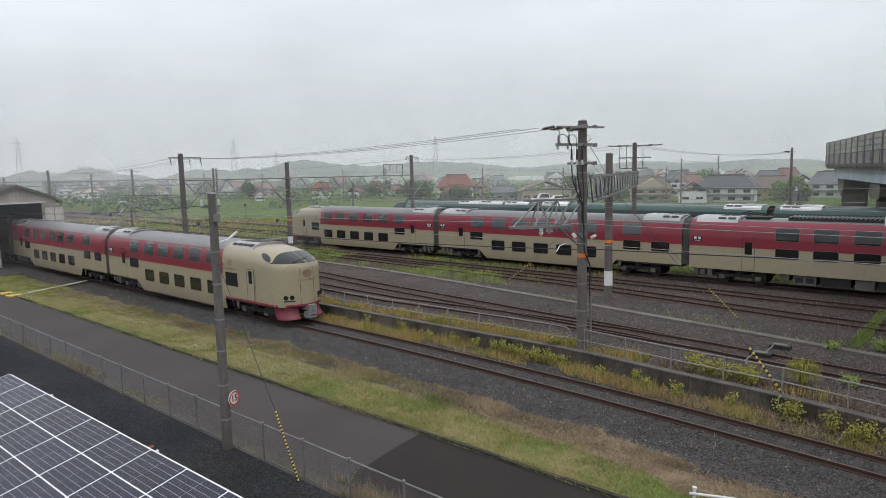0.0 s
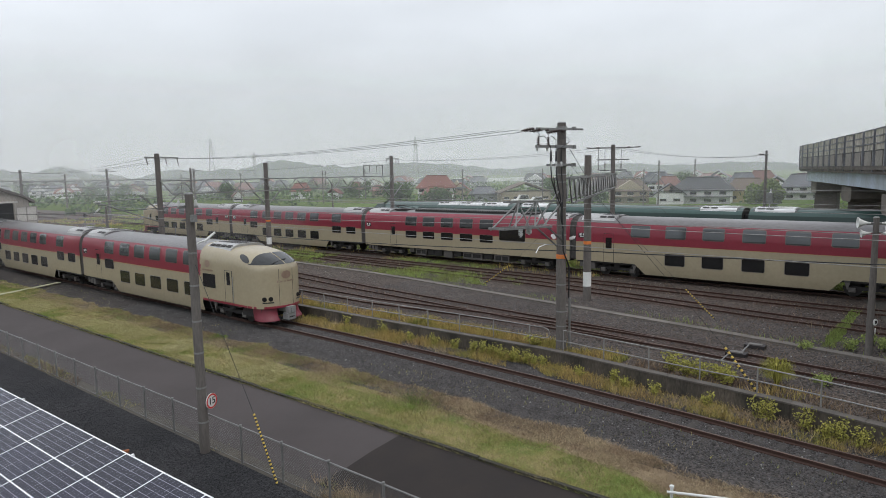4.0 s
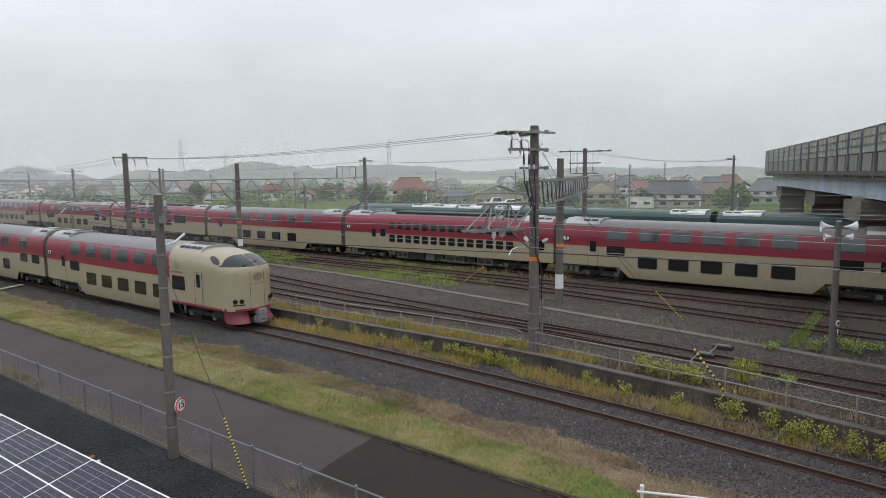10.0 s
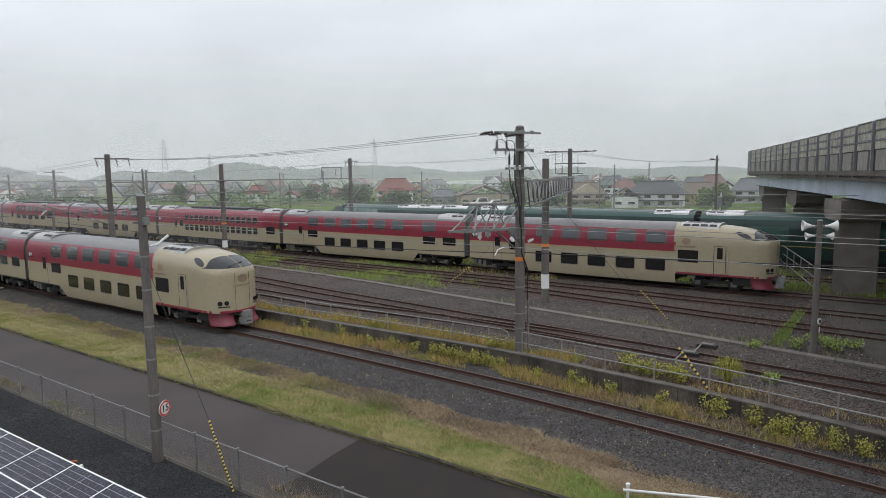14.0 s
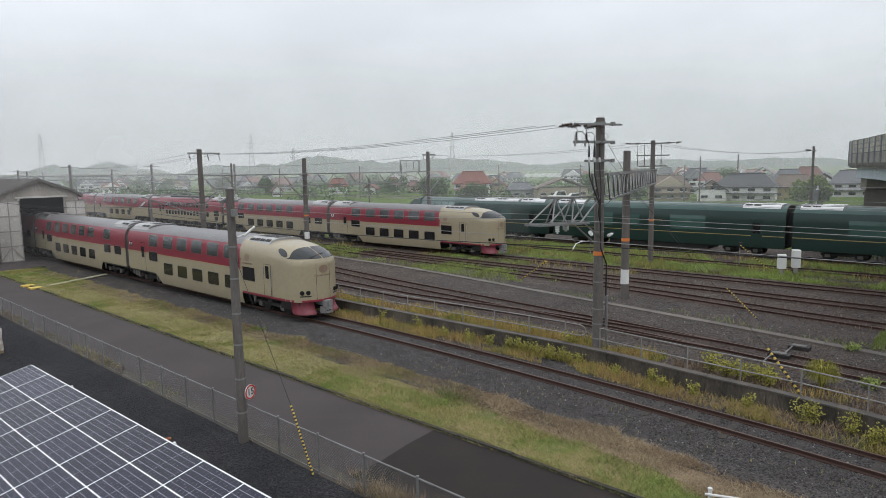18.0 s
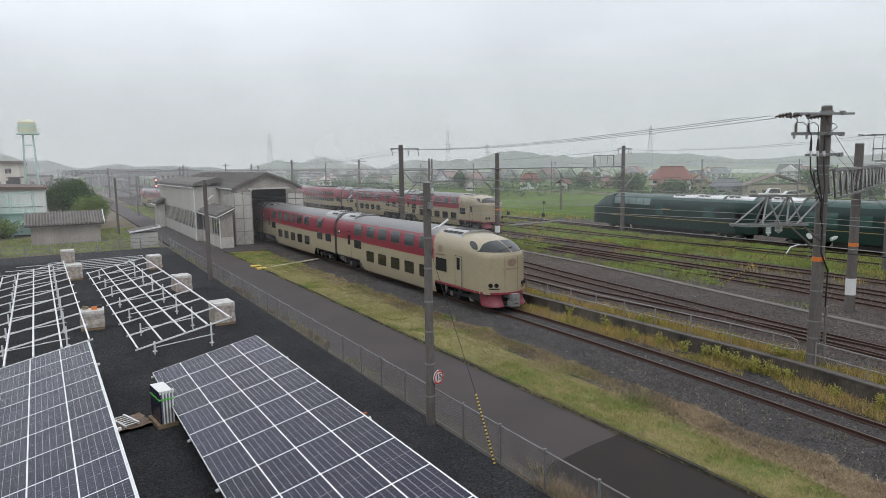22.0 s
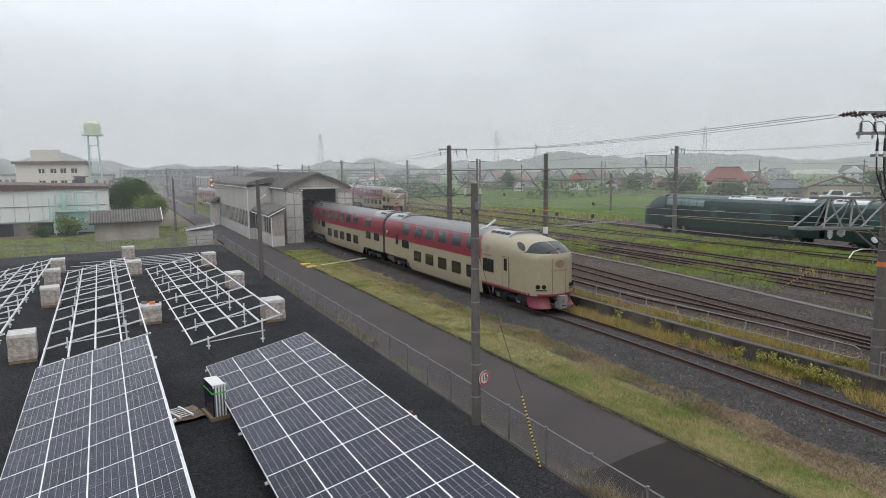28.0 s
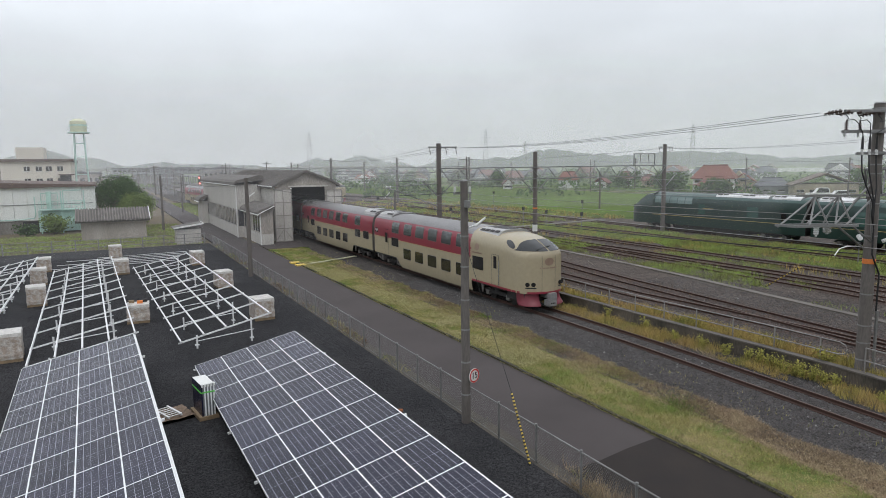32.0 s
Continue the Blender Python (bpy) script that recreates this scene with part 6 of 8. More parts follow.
# station structures far down the line
DARK_ROOF = material("canopy_roof", (0.09, 0.09, 0.095), 0.8, 0, 0.2)
for x, y0, y1, z, w in ((24.5, 285, 350, 4.2, 5.0), (36, 300, 380, 4.4, 6.0), (10.5, 300, 345, 4.0, 4.0)):
    cn = thing("platform_canopy", "long dark platform canopy far down the line", "platform canopy", "platform canopies")
    part("roof", Build().prism([(x - w / 2, z), (x, z - 0.35), (x + w / 2, z), (x + w / 2, z + 0.2), (x, z - 0.1), (x - w / 2, z + 0.2)], y0, y1), DARK_ROOF, cn)
    part("platform", Build().box(x - w / 2, x + w / 2, y0 - 8, y1 + 8, 0, 1.2), OLD_CONCRETE, cn)
    n = int((y1 - y0) / 9)
    for k in range(n):
        part("column", Build().box(x - 0.15, x + 0.15, y0 + 2 + k * 9, y0 + 2.3 + k * 9, 1.2, z), GALV_DARK, cn)
fb = thing("footbridge", "grey covered footbridge over the far platforms", "footbridge")
part("deck", Build().box(4, 48, 360, 363.5, 5.6, 8.4), material("footbridge_sheet", (0.30, 0.31, 0.32), 0.8, 0, 0.15), fb)
part("roof", Build().prism([(4, 8.4), (48, 8.4), (48, 8.7), (4, 8.7)], 359.6, 363.9), DARK_ROOF, fb)
for k in range(20):
    part("window", Build().box(5 + k * 2.15, 6.5 + k * 2.15, 359.95, 360.0, 6.7, 7.8), WIN_DARK, fb)
for x in (5, 19, 30, 46):
    part("pier", Build().box(x - 0.5, x + 0.5, 361, 363, 0, 5.6), GALV_DARK, fb)
for x, y, w, h, mt, lab in ((-8, 250, 16, 6.5, SHED_WALL, "grey depot building far down the line"), (3.5, 262, 9, 5.0, CORRUGATED, "pale depot building far down the line"), (52, 330, 18, 7.5, SHED_WALL, "grey station building far down the line"), (28, 400, 26, 8.0, OLD_CONCRETE, "dark station building far down the line"), (-30, 300, 22, 7, CORRUGATED, "pale works building far down the line")):
    db = thing("depot_building", lab, "building", "far depot buildings", m=pose(x, y, 0))
    part("wall", Build().box(-w / 2, w / 2, 0, 12, 0, h), mt, db)
    part("roof", Build().prism([(-w / 2 - 0.4, h), (w / 2 + 0.4, h), (w / 2, h + 0.5), (0, h + 1.1), (-w / 2, h + 0.5)], -0.4, 12.4), DARK_ROOF, db)
    for k in range(int(w / 2.2)):
        part("window", Build().box(-w / 2 + 0.6 + k * 2.2, -w / 2 + 1.9 + k * 2.2, -0.05, 0, h * 0.55, h * 0.8), WIN_DARK, db)

# ---- road viaduct ----
EDGE = [(150, 12), (125, 15.8), (104, 16.6), (92, 16.4), (83.5, 15.7), (73, 12.2), (63.3, 9.3), (56, 7.0), (49.7, 5.1), (42, 2.9), (35, 1.0), (26, -2.2), (14, -8), (2, -17), (-8, -28)]
BLUE_STEEL = material("pale_blue_girder", (0.50, 0.57, 0.68), 0.5, 0.1, 0.18, 0.5, 10.0, 0.05, (0.24, 0.25, 0.26), stretch=(1, 1, 0.3))
BARRIER = material("barrier_panel", (0.25, 0.235, 0.21), 0.8, 0, 0.25, 0.8, 10.0, 0.2, (0.19, 0.175, 0.16), stretch=(1, 1, 0.4))
BARRIER_POST = material("barrier_post", (0.24, 0.245, 0.27), 0.6, 0.1, 0.15)
BARRIER_PALE = material("stained_barrier_panel", (0.42, 0.395, 0.33), 0.7, 0, 0.3, 2.2, 9.0, 0.05, (0.13, 0.12, 0.105), stretch=(1, 1, 0.5))
via = thing("road_viaduct", "curved road viaduct with a grey noise barrier and pale blue girder", "viaduct")


def edge_at(s):
    """Point and sideways direction (away from the camera's yard) at length s of the deck's edge."""
    for p, q in zip(EDGE, EDGE[1:]):
        d = math.dist(p, q)
        if s <= d:
            break
        s -= d
    f = min(s / d, 1)
    t = Vector((q[0] - p[0], q[1] - p[1], 0)).normalized()
    return Vector((p[0] + (q[0] - p[0]) * f, p[1] + (q[1] - p[1]) * f, 0)), t


EDGE_LEN = sum(math.dist(p, q) for p, q in zip(EDGE, EDGE[1:]))


def sweep(sect, n=60):
    rows = []
    for k in range(n + 1):
        p, t = edge_at(EDGE_LEN * k / n)
        side = Vector((t.y, -t.x, 0))
        side = side if side.y < 0 else -side
        rows.append([p + side * u + Vector((0, 0, z)) for u, z in sect + sect[:1]])
    return Build().grid(rows)


part("deck", sweep([(0.0, 7.15), (14.0, 7.15), (14.0, 7.6), (0.0, 7.6)]), OLD_CONCRETE, via, "concrete deck slab")
part("girder", sweep([(0.75, 6.1), (1.1, 6.1), (1.1, 7.15), (0.75, 7.15)]), BLUE_STEEL, via, "pale blue steel girder")
for u in (3.4, 6.0, 8.4, 11.0, 13.4):
    part("girder", sweep([(u, 6.1), (u + 0.3, 6.1), (u + 0.3, 7.15), (u, 7.15)]), BLUE_STEEL, via)
part("coping", sweep([(-0.12, 7.42), (0.2, 7.42), (0.2, 7.66), (-0.12, 7.66)]), OLD_CONCRETE, via)
# dark backing puts the shade of the recesses beside the posts into colour
part("barrier_shade_back", sweep([(0.04, 7.6), (0.10, 7.6), (0.10, 9.95), (0.04, 9.95)]), DARK_IRON, via, "dark sheet behind the noise barrier giving its recesses their shade")
s = 0.0
while s < EDGE_LEN - 3.3:
    p, t = edge_at(s)
    q, _ = edge_at(s + 3.3)
    p2, q2 = p.lerp(q, 0.12), p.lerp(q, 0.9)
    part("barrier_post", Build().bar(p + Vector((0, 0, 7.3)), p + Vector((0, 0, 10.0)), 0.14, 0.18, (t.y, -t.x, 0)), BARRIER_POST, via)
    n0, n1 = p.lerp(q, 0.2), p.lerp(q, 0.8)
    part("lower_panel", Build().bar(n0 + Vector((0, 0, 8.15)), n1 + Vector((0, 0, 8.15)), 0.09, 0.92), BARRIER, via)
    for k in range(3):
        z = 8.63 + k * 0.455
        part("barrier_panel", Build().bar(p2 + Vector((0, 0, z + 0.23)), q2 + Vector((0, 0, z + 0.23)), 0.06, 0.36), BARRIER_PALE, via)
        part("barrier_rail", Build().bar(p2 + Vector((0, 0, z + 0.45)), q2 + Vector((0, 0, z + 0.45)), 0.16, 0.05), BARRIER_POST, via)
    s += 3.3
for x, y in ((45.7, 2.6), (64.0, 7.2), (84, 13), (33, -2.6)):
    pr = part("pier", Build().box(x - 0.95, x + 0.95, y - 1.3, y + 0.9, 0.0, 5.3), TROUGH, via, "square concrete pier")
    part("crosshead", Build().prism([(-1.9, 5.0), (-1.5, 4.75), (1.5, 4.75), (1.9, 5.0), (1.9, 5.97), (-1.9, 5.97)], -1.5, 1.2), TROUGH, pr).matrix_basis = pose(x, y, 0, 0, 0, 18)
    part("bearing", Build().box(x - 0.3, x + 0.3, y - 0.5, y + 0.2, 5.98, 6.14), DARK_IRON, pr)


# bare ground in the deck's outline, coloured dark for the shade below it
solo("ground_under_viaduct", sweep([(-1.5, 0.2), (15.0, 0.2), (15.0, 0.37), (-1.5, 0.37)]), DIRT, "bare ground under the viaduct, its shade put into the dark colour", "ground", kind="structure")
vf = thing("viaduct_fence", "thin grey steel rail fence before the viaduct", "fence")
for z in (0.9, 1.5, 2.1):
    pts = []
    for k in range(41):
        p, t = edge_at(EDGE_LEN * k / 40 * 0.62 + 4)
        pts.append(p + Vector((-t.y, t.x, 0)) * (-1.0 if t.x < 0 else 1.0) + UP * z)
    part("rail", Build().path(pts, 0.03, 6), GALV_DARK, vf)
for k in range(41):
    p, t = edge_at(EDGE_LEN * k / 40 * 0.62 + 4)
    q = p + Vector((-t.y, t.x, 0)) * (-1.0 if t.x < 0 else 1.0)
    part("post", Build().bar(q + UP * 0.3, q + UP * 2.15, 0.06), GALV_DARK, vf)

# ---- parked green train ----
# the sky's reflection is put into this glass colour as a paler tone
OBS_GLASS = glass_material("sky_toned_glass", (0.17, 0.24, 0.23), 0.1, 0.8)


def green_car(nose, label):
    car = thing("railway_car", label, "railway car", "cars of the parked green train")
    L0 = 3.2 if nose else 0.22
    prof = [(x, z) for x, z in PROFILE if z > 3.62]
    prof = [(side_x(3.55), 3.55)] + prof
    full = [(-x, z) for x, z in prof] + [(x, z) for x, z in prof[-2::-1]]
    part("body_side", side_grid([L0, 10, 21.08], lambda y: 0.72, lambda y: 3.55, 8), GREEN, car, "glossy dark green side", True)
    part("roof", Build().grid([[(x, y, z) for x, z in full] for y in (L0, 10, 21.08)]), GREEN_ROOF, car, "deep green roof with its sheen put into the colour", True)
    part("gold_line", side_grid([L0, 21.0], lambda y: 1.62, lambda y: 1.68, 1, 0.006), GOLD, car, "thin gold line")
    core = [(max(0, x - 0.05), min(z, 4.02)) for x, z in PROFILE[2:]]
    core = [(-x, z) for x, z in core] + [(x, z) for x, z in core[-2::-1]]
    part("end_wall", Build().prism(core[::-1], L0 + 0.02, L0 + 0.1), EQUIP, car)
    part("end_wall", Build().prism(core[::-1], 20.98, 21.06), EQUIP, car)
    part("underfloor_box", Build().box(-1.2, 1.2, 6.2, 15.2, 0.3, 0.75), EQUIP, car)
    part("floor_frame", Build().box(-1.35, 1.35, L0, 21.0, 0.7, 0.85), EQUIP, car)
    part("gangway", Build().box(-0.6, 0.6, 21.06, 21.52, 0.9, 3.5), BLACK, car)
    for y in (3.6, 17.8):
        bogie(car, y)
    for y0 in (0.7, 17.9) if not nose else (11.4, 17.6):
        roof_unit(car, y0, y0 + 2.6, GALV)
    if nose:
        roof_unit(car, 14.3, 17.0, GALV)
    for s in (-1, 1):
        for a, e, z0, z1 in (((3.9, 6.6, 1.9, 3.1), (8.3, 9.2, 2.0, 3.0), (12.0, 15.0, 1.9, 3.1)) if not nose else ((9.5, 10.3, 2.0, 3.0), (15.2, 16.4, 2.0, 3.0))):
            part("window", patch(a, e, z0, z1, s), WIN_GREEN, car, "green-tinted window")
        bars(car, 10.0, 11.3, 2.55, s, 8, GOLD, 0.1)
        door(car, 18.6, 19.4, s, 0.9, 2.9, GREEN)
    if nose:
        sect = [(0.0, 1.18, 2.3), (0.22, 1.34, 2.62), (0.8, 1.40, 2.95), (1.4, 1.42, 3.4), (2.1, 1.42, 3.82), (3.3, 1.44, 4.05)]
        rows = []
        for y, w, h in sect:
            rows.append([(-w, y, 0.6), (-w, y, min(h, 2.3)), (-w * 0.93, y, h - 0.12), (-w * 0.6, y, h), (0, y, h + 0.03), (w * 0.6, y, h), (w * 0.93, y, h - 0.12), (w, y, min(h, 2.3)), (w, y, 0.6)])
        nb = Build().grid(rows)
        nb.add(rows[0], [tuple(range(9))[::-1]])
        nz = part("nose", nb, GREEN, car, "dark green bonnet nose with an open deck", True)
        part("windscreen", Build().grid([[(-1.1, 0.82, 3.02), (0, 0.80, 3.03), (1.1, 0.82, 3.02)], [(-0.95, 1.95, 3.80), (0, 1.93, 3.83), (0.95, 1.95, 3.80)]]), SHIELD, nz)
        for k in range(6):
            z = 1.25 + 0.26 * k
            part("deck_rail", Build().path([(-1.40, 1.6, z), (-1.38, 0.3, z), (-1.1, -0.1, z), (0, -0.16, z), (1.1, -0.1, z), (1.38, 0.3, z), (1.40, 1.6, z)], 0.03, 6), DARK_IRON, nz, "dark guard rail round the nose")
        for s in (-1, 1):
            part("observation_window", Build().grid([[(s * (side_x(z) + 0.012), y, z) for z in (2.95, 3.3, 3.6, 3.85)] for y in (3.5, 8.6)], s > 0), OBS_GLASS, car, "curved observation window")
            for k in range(4):
                y = 4.5 + k * 1.05
                part("window_bar", Build().grid([[(s * (side_x(z) + 0.02), yy, z) for z in (2.95, 3.3, 3.6, 3.85)] for yy in (y, y + 0.06)], s > 0), GREEN, car)
    return car


WIN_GREEN = glass_material("green_window_glass", (0.06, 0.12, 0.105), 0.1, 0.7)
head = green_car(True, "deep green luxury cab car with a bonnet nose and gold line")
head.matrix_basis = pose(LOCO_X, 56.5, ZR, 0, 0, 180)
coach = green_car(False, "deep green luxury coach with a gold line and silver roof units")
coach.matrix_basis = pose(LOCO_X, 56.5 - CAR, ZR, 0, 0, 180)
for k in range(2, 6):
    copy_thing(coach, pose(LOCO_X, 56.5 - CAR * k, ZR, 0, 0, 180))


# ---- buildings beyond the solar field ----
PLASTER = material("cream_plaster", (0.66, 0.62, 0.54), 0.85, 0, 0.12, 0.5, 8.0, 0.1, (0.54, 0.50, 0.43), stretch=(1, 1, 0.4))
MINT = material("mint_steel", (0.46, 0.64, 0.58), 0.55, 0, 0.12, 0.8, 8.0, 0.05)
WHITE_WALL = material("white_cladding", (0.72, 0.73, 0.70), 0.7, 0, 0.12, 0.6, 6.0, 0.1, (0.56, 0.56, 0.53), stretch=(1, 1, 0.4))
BROWN_ROOF = material("brown_roof_edge", (0.12, 0.08, 0.065), 0.7, 0, 0.15)
RIB_ROOF = material("ribbed_roof", (0.14, 0.128, 0.118), 0.85, 0, 0.2, 1.0, 12.0, 0.15)
STAINED_BASE = material("stained_base", (0.19, 0.175, 0.155), 0.9, 0, 0.3, 0.5, 9.0, 0.2, (0.07, 0.063, 0.055), stretch=(1, 1, 0.25))
fac = thing("factory_hall", "long white-clad factory hall with a mint-green outside stair", "factory")
part("base_wall", Build().box(-46, -1.2, 96, 118, -0.2, 1.6), STAINED_BASE, fac, "stained grey concrete base")
for k in range(30):
    x = -46 + k * 1.5
    part("wall_panel", Build().box(x + 0.01, x + 1.47, 96.0, 118, 1.6, 5.7) if k in (0, 29) else Build().box(x + 0.01, x + 1.47, 96.0, 96.3, 1.6, 5.7), WHITE_WALL, fac)
part("side_wall", Build().box(-1.3, -1.15, 96.1, 118, -0.1, 5.7), WHITE_WALL, fac)
part("roof", Build().prism([(-46.5, 5.7), (-0.8, 5.7), (-0.8, 5.95), (-24, 6.9), (-46.5, 5.95)], 95.6, 118.5), BROWN_ROOF, fac)
for x in (-13.5, -9.2):
    part("doorway", Build().box(x, x + 1.7, 95.97, 96.05, -0.1, 1.5), BLACK, fac)
stair = part("outside_stair", Build().box(-7.2, -2.2, 94.2, 95.7, 2.9, 3.0).box(-6.4, -5.9, 94.4, 95.6, 3.0, 5.2), MINT, fac, "mint-green steel platform and stair")
for k in range(11):
    x = -7.2 + 0.5 * k
    part("stair_post", Build().tube((x, 94.2, 3.0), (x, 94.2, 4.0), 0.03, n=6), MINT, stair)
for z in (3.5, 4.0):
    part("stair_rail", Build().tube((-7.2, 94.2, z), (-2.2, 94.2, z), 0.03, n=6), MINT, stair)
for x in (-7.1, -4.8, -2.3):
    part("column", Build().box(x - 0.07, x + 0.07, 94.25, 94.4, -0.1, 5.3 if x > -5 else 2.9), MINT, stair)
part("flight", Build().bar((-2.4, 94.0, 2.95), (-5.6, 93.7, 0.1), 0.9, 0.12), MINT, stair)
part("tank", Build().box(-7.4, -1.9, 94.9, 95.8, 0.2, 2.8), MINT, stair)
for k in range(8):
    x = -7.3 + 0.74 * k
    part("tank_rib", Build().box(x, x + 0.09, 94.84, 94.9, 0.2, 2.8), MINT, stair)
for z in (0.7, 1.3, 1.9, 2.5):
    part("tank_band", Build().box(-7.4, -1.9, 94.81, 94.9, z, z + 0.1), MINT, stair)
for dx in (0.0, 0.9):
    part("flight_rail", Build().tube((-2.4, 93.6 + dx * 0.8, 3.9), (-5.6, 93.3 + dx * 0.8, 1.05), 0.035, n=6), MINT, stair)
for k in range(9):
    f = (k + 0.5) / 9
    part("stair_tread", Build().box(-2.4 - 3.2 * f - 0.14, -2.4 - 3.2 * f + 0.14, 93.4, 94.3, 2.98 - 2.85 * f, 3.02 - 2.85 * f), MINT, stair)
for pts in ([(-8.6, 95.5, 1.9), (-7.9, 95.4, 1.9), (-7.7, 95.2, 2.3), (-7.7, 95.1, 4.6)], [(-7.0, 95.2, 3.1), (-7.0, 95.2, 5.0), (-5.2, 95.2, 5.0), (-5.2, 95.2, 4.2)], [(-4.6, 95.3, 3.0), (-4.6, 95.3, 5.3), (-2.6, 95.3, 5.3), (-2.6, 95.3, 5.6)], [(-14.0, 95.85, 1.75), (-8.9, 95.85, 1.75), (-8.6, 95.7, 1.9)]):
    part("pipe", Build().path(pts, 0.07, 8), MINT, stair, "mint-green pipe")
part("wall_rail", Build().box(-46, -1.3, 95.93, 95.99, 3.55, 3.63), GALV_DARK, fac)
of = thing("office_block", "three-storey cream office block with a brown roof edge", "office building")
part("wall", Build().box(-17.2, -5.4, 150, 178, -0.2, 9.6), PLASTER, of)
part("roof_edge", Build().box(-17.7, -4.9, 149.4, 178.5, 9.6, 10.1), BROWN_ROOF, of)
part("roof_house", Build().box(-14.7, -10.0, 152, 160, 10.1, 12.4), PLASTER, of)
for z in (7.75, 5.4):
    for k, x in enumerate((-13.4, -11.4, -9.7, -7.8)):
        w = part("window", Build().box(x, x + 1.0, 149.95, 150.0, z, z + 0.9), WIN_DARK, of)
        part("window_frame", Build().box(x - 0.08, x + 1.08, 149.93, 149.97, z - 0.1, z - 0.02).box(x + 0.47, x + 0.53, 149.92, 149.96, z, z + 0.9), WHITE, w)
part("balcony", Build().box(-7.6, -4.9, 148.6, 150, 4.6, 5.6), PLASTER, of)
# dark sheet put in for the shade inside the balcony
part("balcony_shade", Build().box(-7.4, -5.5, 149.9, 149.96, 5.6, 6.9), WIN_DARK, of)
part("balcony_roof", Build().box(-7.6, -4.9, 148.6, 150, 6.9, 7.1), BROWN_ROOF, of)
wt = thing("water_tower", "slim mint-green water tower with a pale yellow tank", "water tower", m=pose(-3.6, 152, 0))
for x in (-1.15, 1.15):
    for y in (-1.15, 1.15):
        part("leg", Build().tube((x * 1.1, y * 1.1, 0), (x * 0.72, y * 0.72, 15.2), 0.16, n=8), MINT, wt)
for z in (3.5, 7.0, 10.5, 13.2):
    f = 1.1 - 0.38 * z / 15.2
    for a in ((-1, -1, 1, -1), (1, -1, 1, 1), (1, 1, -1, 1), (-1, 1, -1, -1)):
        part("brace", Build().bar((a[0] * 1.15 * f, a[1] * 1.15 * f, z), (a[2] * 1.15 * f, a[3] * 1.15 * f, z), 0.12), MINT, wt)
part("platform", Build().tube((0, 0, 15.2), (0, 0, 15.45), 2.0, n=24), MINT, wt)
for z in (16.0, 16.6):
    part("platform_rail", Build().path([(1.95 * math.cos(2 * math.pi * k / 24), 1.95 * math.sin(2 * math.pi * k / 24), z) for k in range(25)], 0.04, 5), MINT, wt)
part("collar", Build().tube((0, 0, 16.7), (0, 0, 16.95), 1.62, n=24), MINT, wt)
part("tank", Build().tube((0, 0, 15.45), (0, 0, 17.6), 1.5, n=24).tube((0, 0, 17.6), (0, 0, 18.1), 1.5, 0.7, 24), material("pale_yellow", (0.64, 0.64, 0.46), 0.6, 0, 0.1), wt, "pale yellow tank")
store = thing("store_building", "low grey store with a brown ribbed roof", "store building")
part("wall", Build().box(-2.5, 4.1, 82, 86, -0.2, 2.1), SHED_WALL, store)
part("roof", Build().prism([(-3.0, 2.0), (4.5, 2.0), (4.5, 2.15), (-3.0, 2.15)], 81.4, 81.5), RIB_ROOF, store)
rf = Build()
nr = 34
rows = []
for k in range(nr + 1):
    x = -3.0 + 7.5 * k / nr
    dz = 0.10 if k % 2 else 0.0
    rows.append([(x, 81.3, 2.12 + dz), (x, 84, 3.35 + dz), (x, 86.7, 2.12 + dz)])
part("ribbed_sheet", rf.grid(rows, True), RIB_ROOF, store, "brown ribbed roof sheet")
ribs = Build()
for k in range(27):
    x = -2.95 + 7.4 * k / 26
    ribs.bar((x, 81.28, 2.24), (x, 84, 3.47), 0.12, 0.10)
tagged(part("roof_ribs", ribs, material("roof_rib", (0.21, 0.19, 0.172), 0.85, 0, 0.2, 1.0, 12.0, 0.1), store), kind="stuff")
part("roof_trim", Build().bar((4.53, 81.3, 2.2), (4.53, 84, 3.45), 0.08, 0.22).bar((4.53, 84, 3.45), (4.53, 86.7, 2.2), 0.08, 0.22), WHITE, store)
hut = thing("small_hut", "small grey hut with a white-trimmed lean-to roof", "hut")
part("wall", Build().box(6.4, 8.8, 72.0, 74.2, -0.1, 1.55), CORRUGATED, hut)
part("roof", Build().prism([(6.1, 1.6), (9.0, 2.0), (9.0, 2.15), (6.1, 1.75)], 71.7, 74.5), RIB_ROOF, hut)
part("roof_trim", Build().bar((6.1, 71.68, 1.7), (9.02, 71.68, 2.1), 0.05, 0.16).bar((9.03, 71.68, 2.1), (9.03, 74.5, 2.1), 0.05, 0.16), WHITE, hut)

# ---- village ----
TILE_RED = material("red_roof_tile", (0.19, 0.072, 0.055), 0.75, 0, 0.2, 0.3, 4.0, 0.3, per_object=0.12)
TILE_DULL = material("dull_red_tile", (0.19, 0.105, 0.09), 0.75, 0, 0.2, 0.3, 4.0, 0.3, per_object=0.12)
TILE_GREY = material("grey_roof_tile", (0.12, 0.125, 0.135), 0.7, 0, 0.2, 0.3, 4.0, 0.3, per_object=0.15)
TILE_BROWN = material("brown_roof_tile", (0.15, 0.115, 0.09), 0.75, 0, 0.2, 0.3, 4.0, 0.3)
TILE_BLACK = material("black_roof_tile", (0.045, 0.047, 0.05), 0.5, 0, 0.2, 0.3, 4.0, 0.3)
WALL_W = material("white_house_wall", (0.70, 0.70, 0.68), 0.8, 0, 0.1, 0.4, 5.0, 0.05, per_object=0.1)
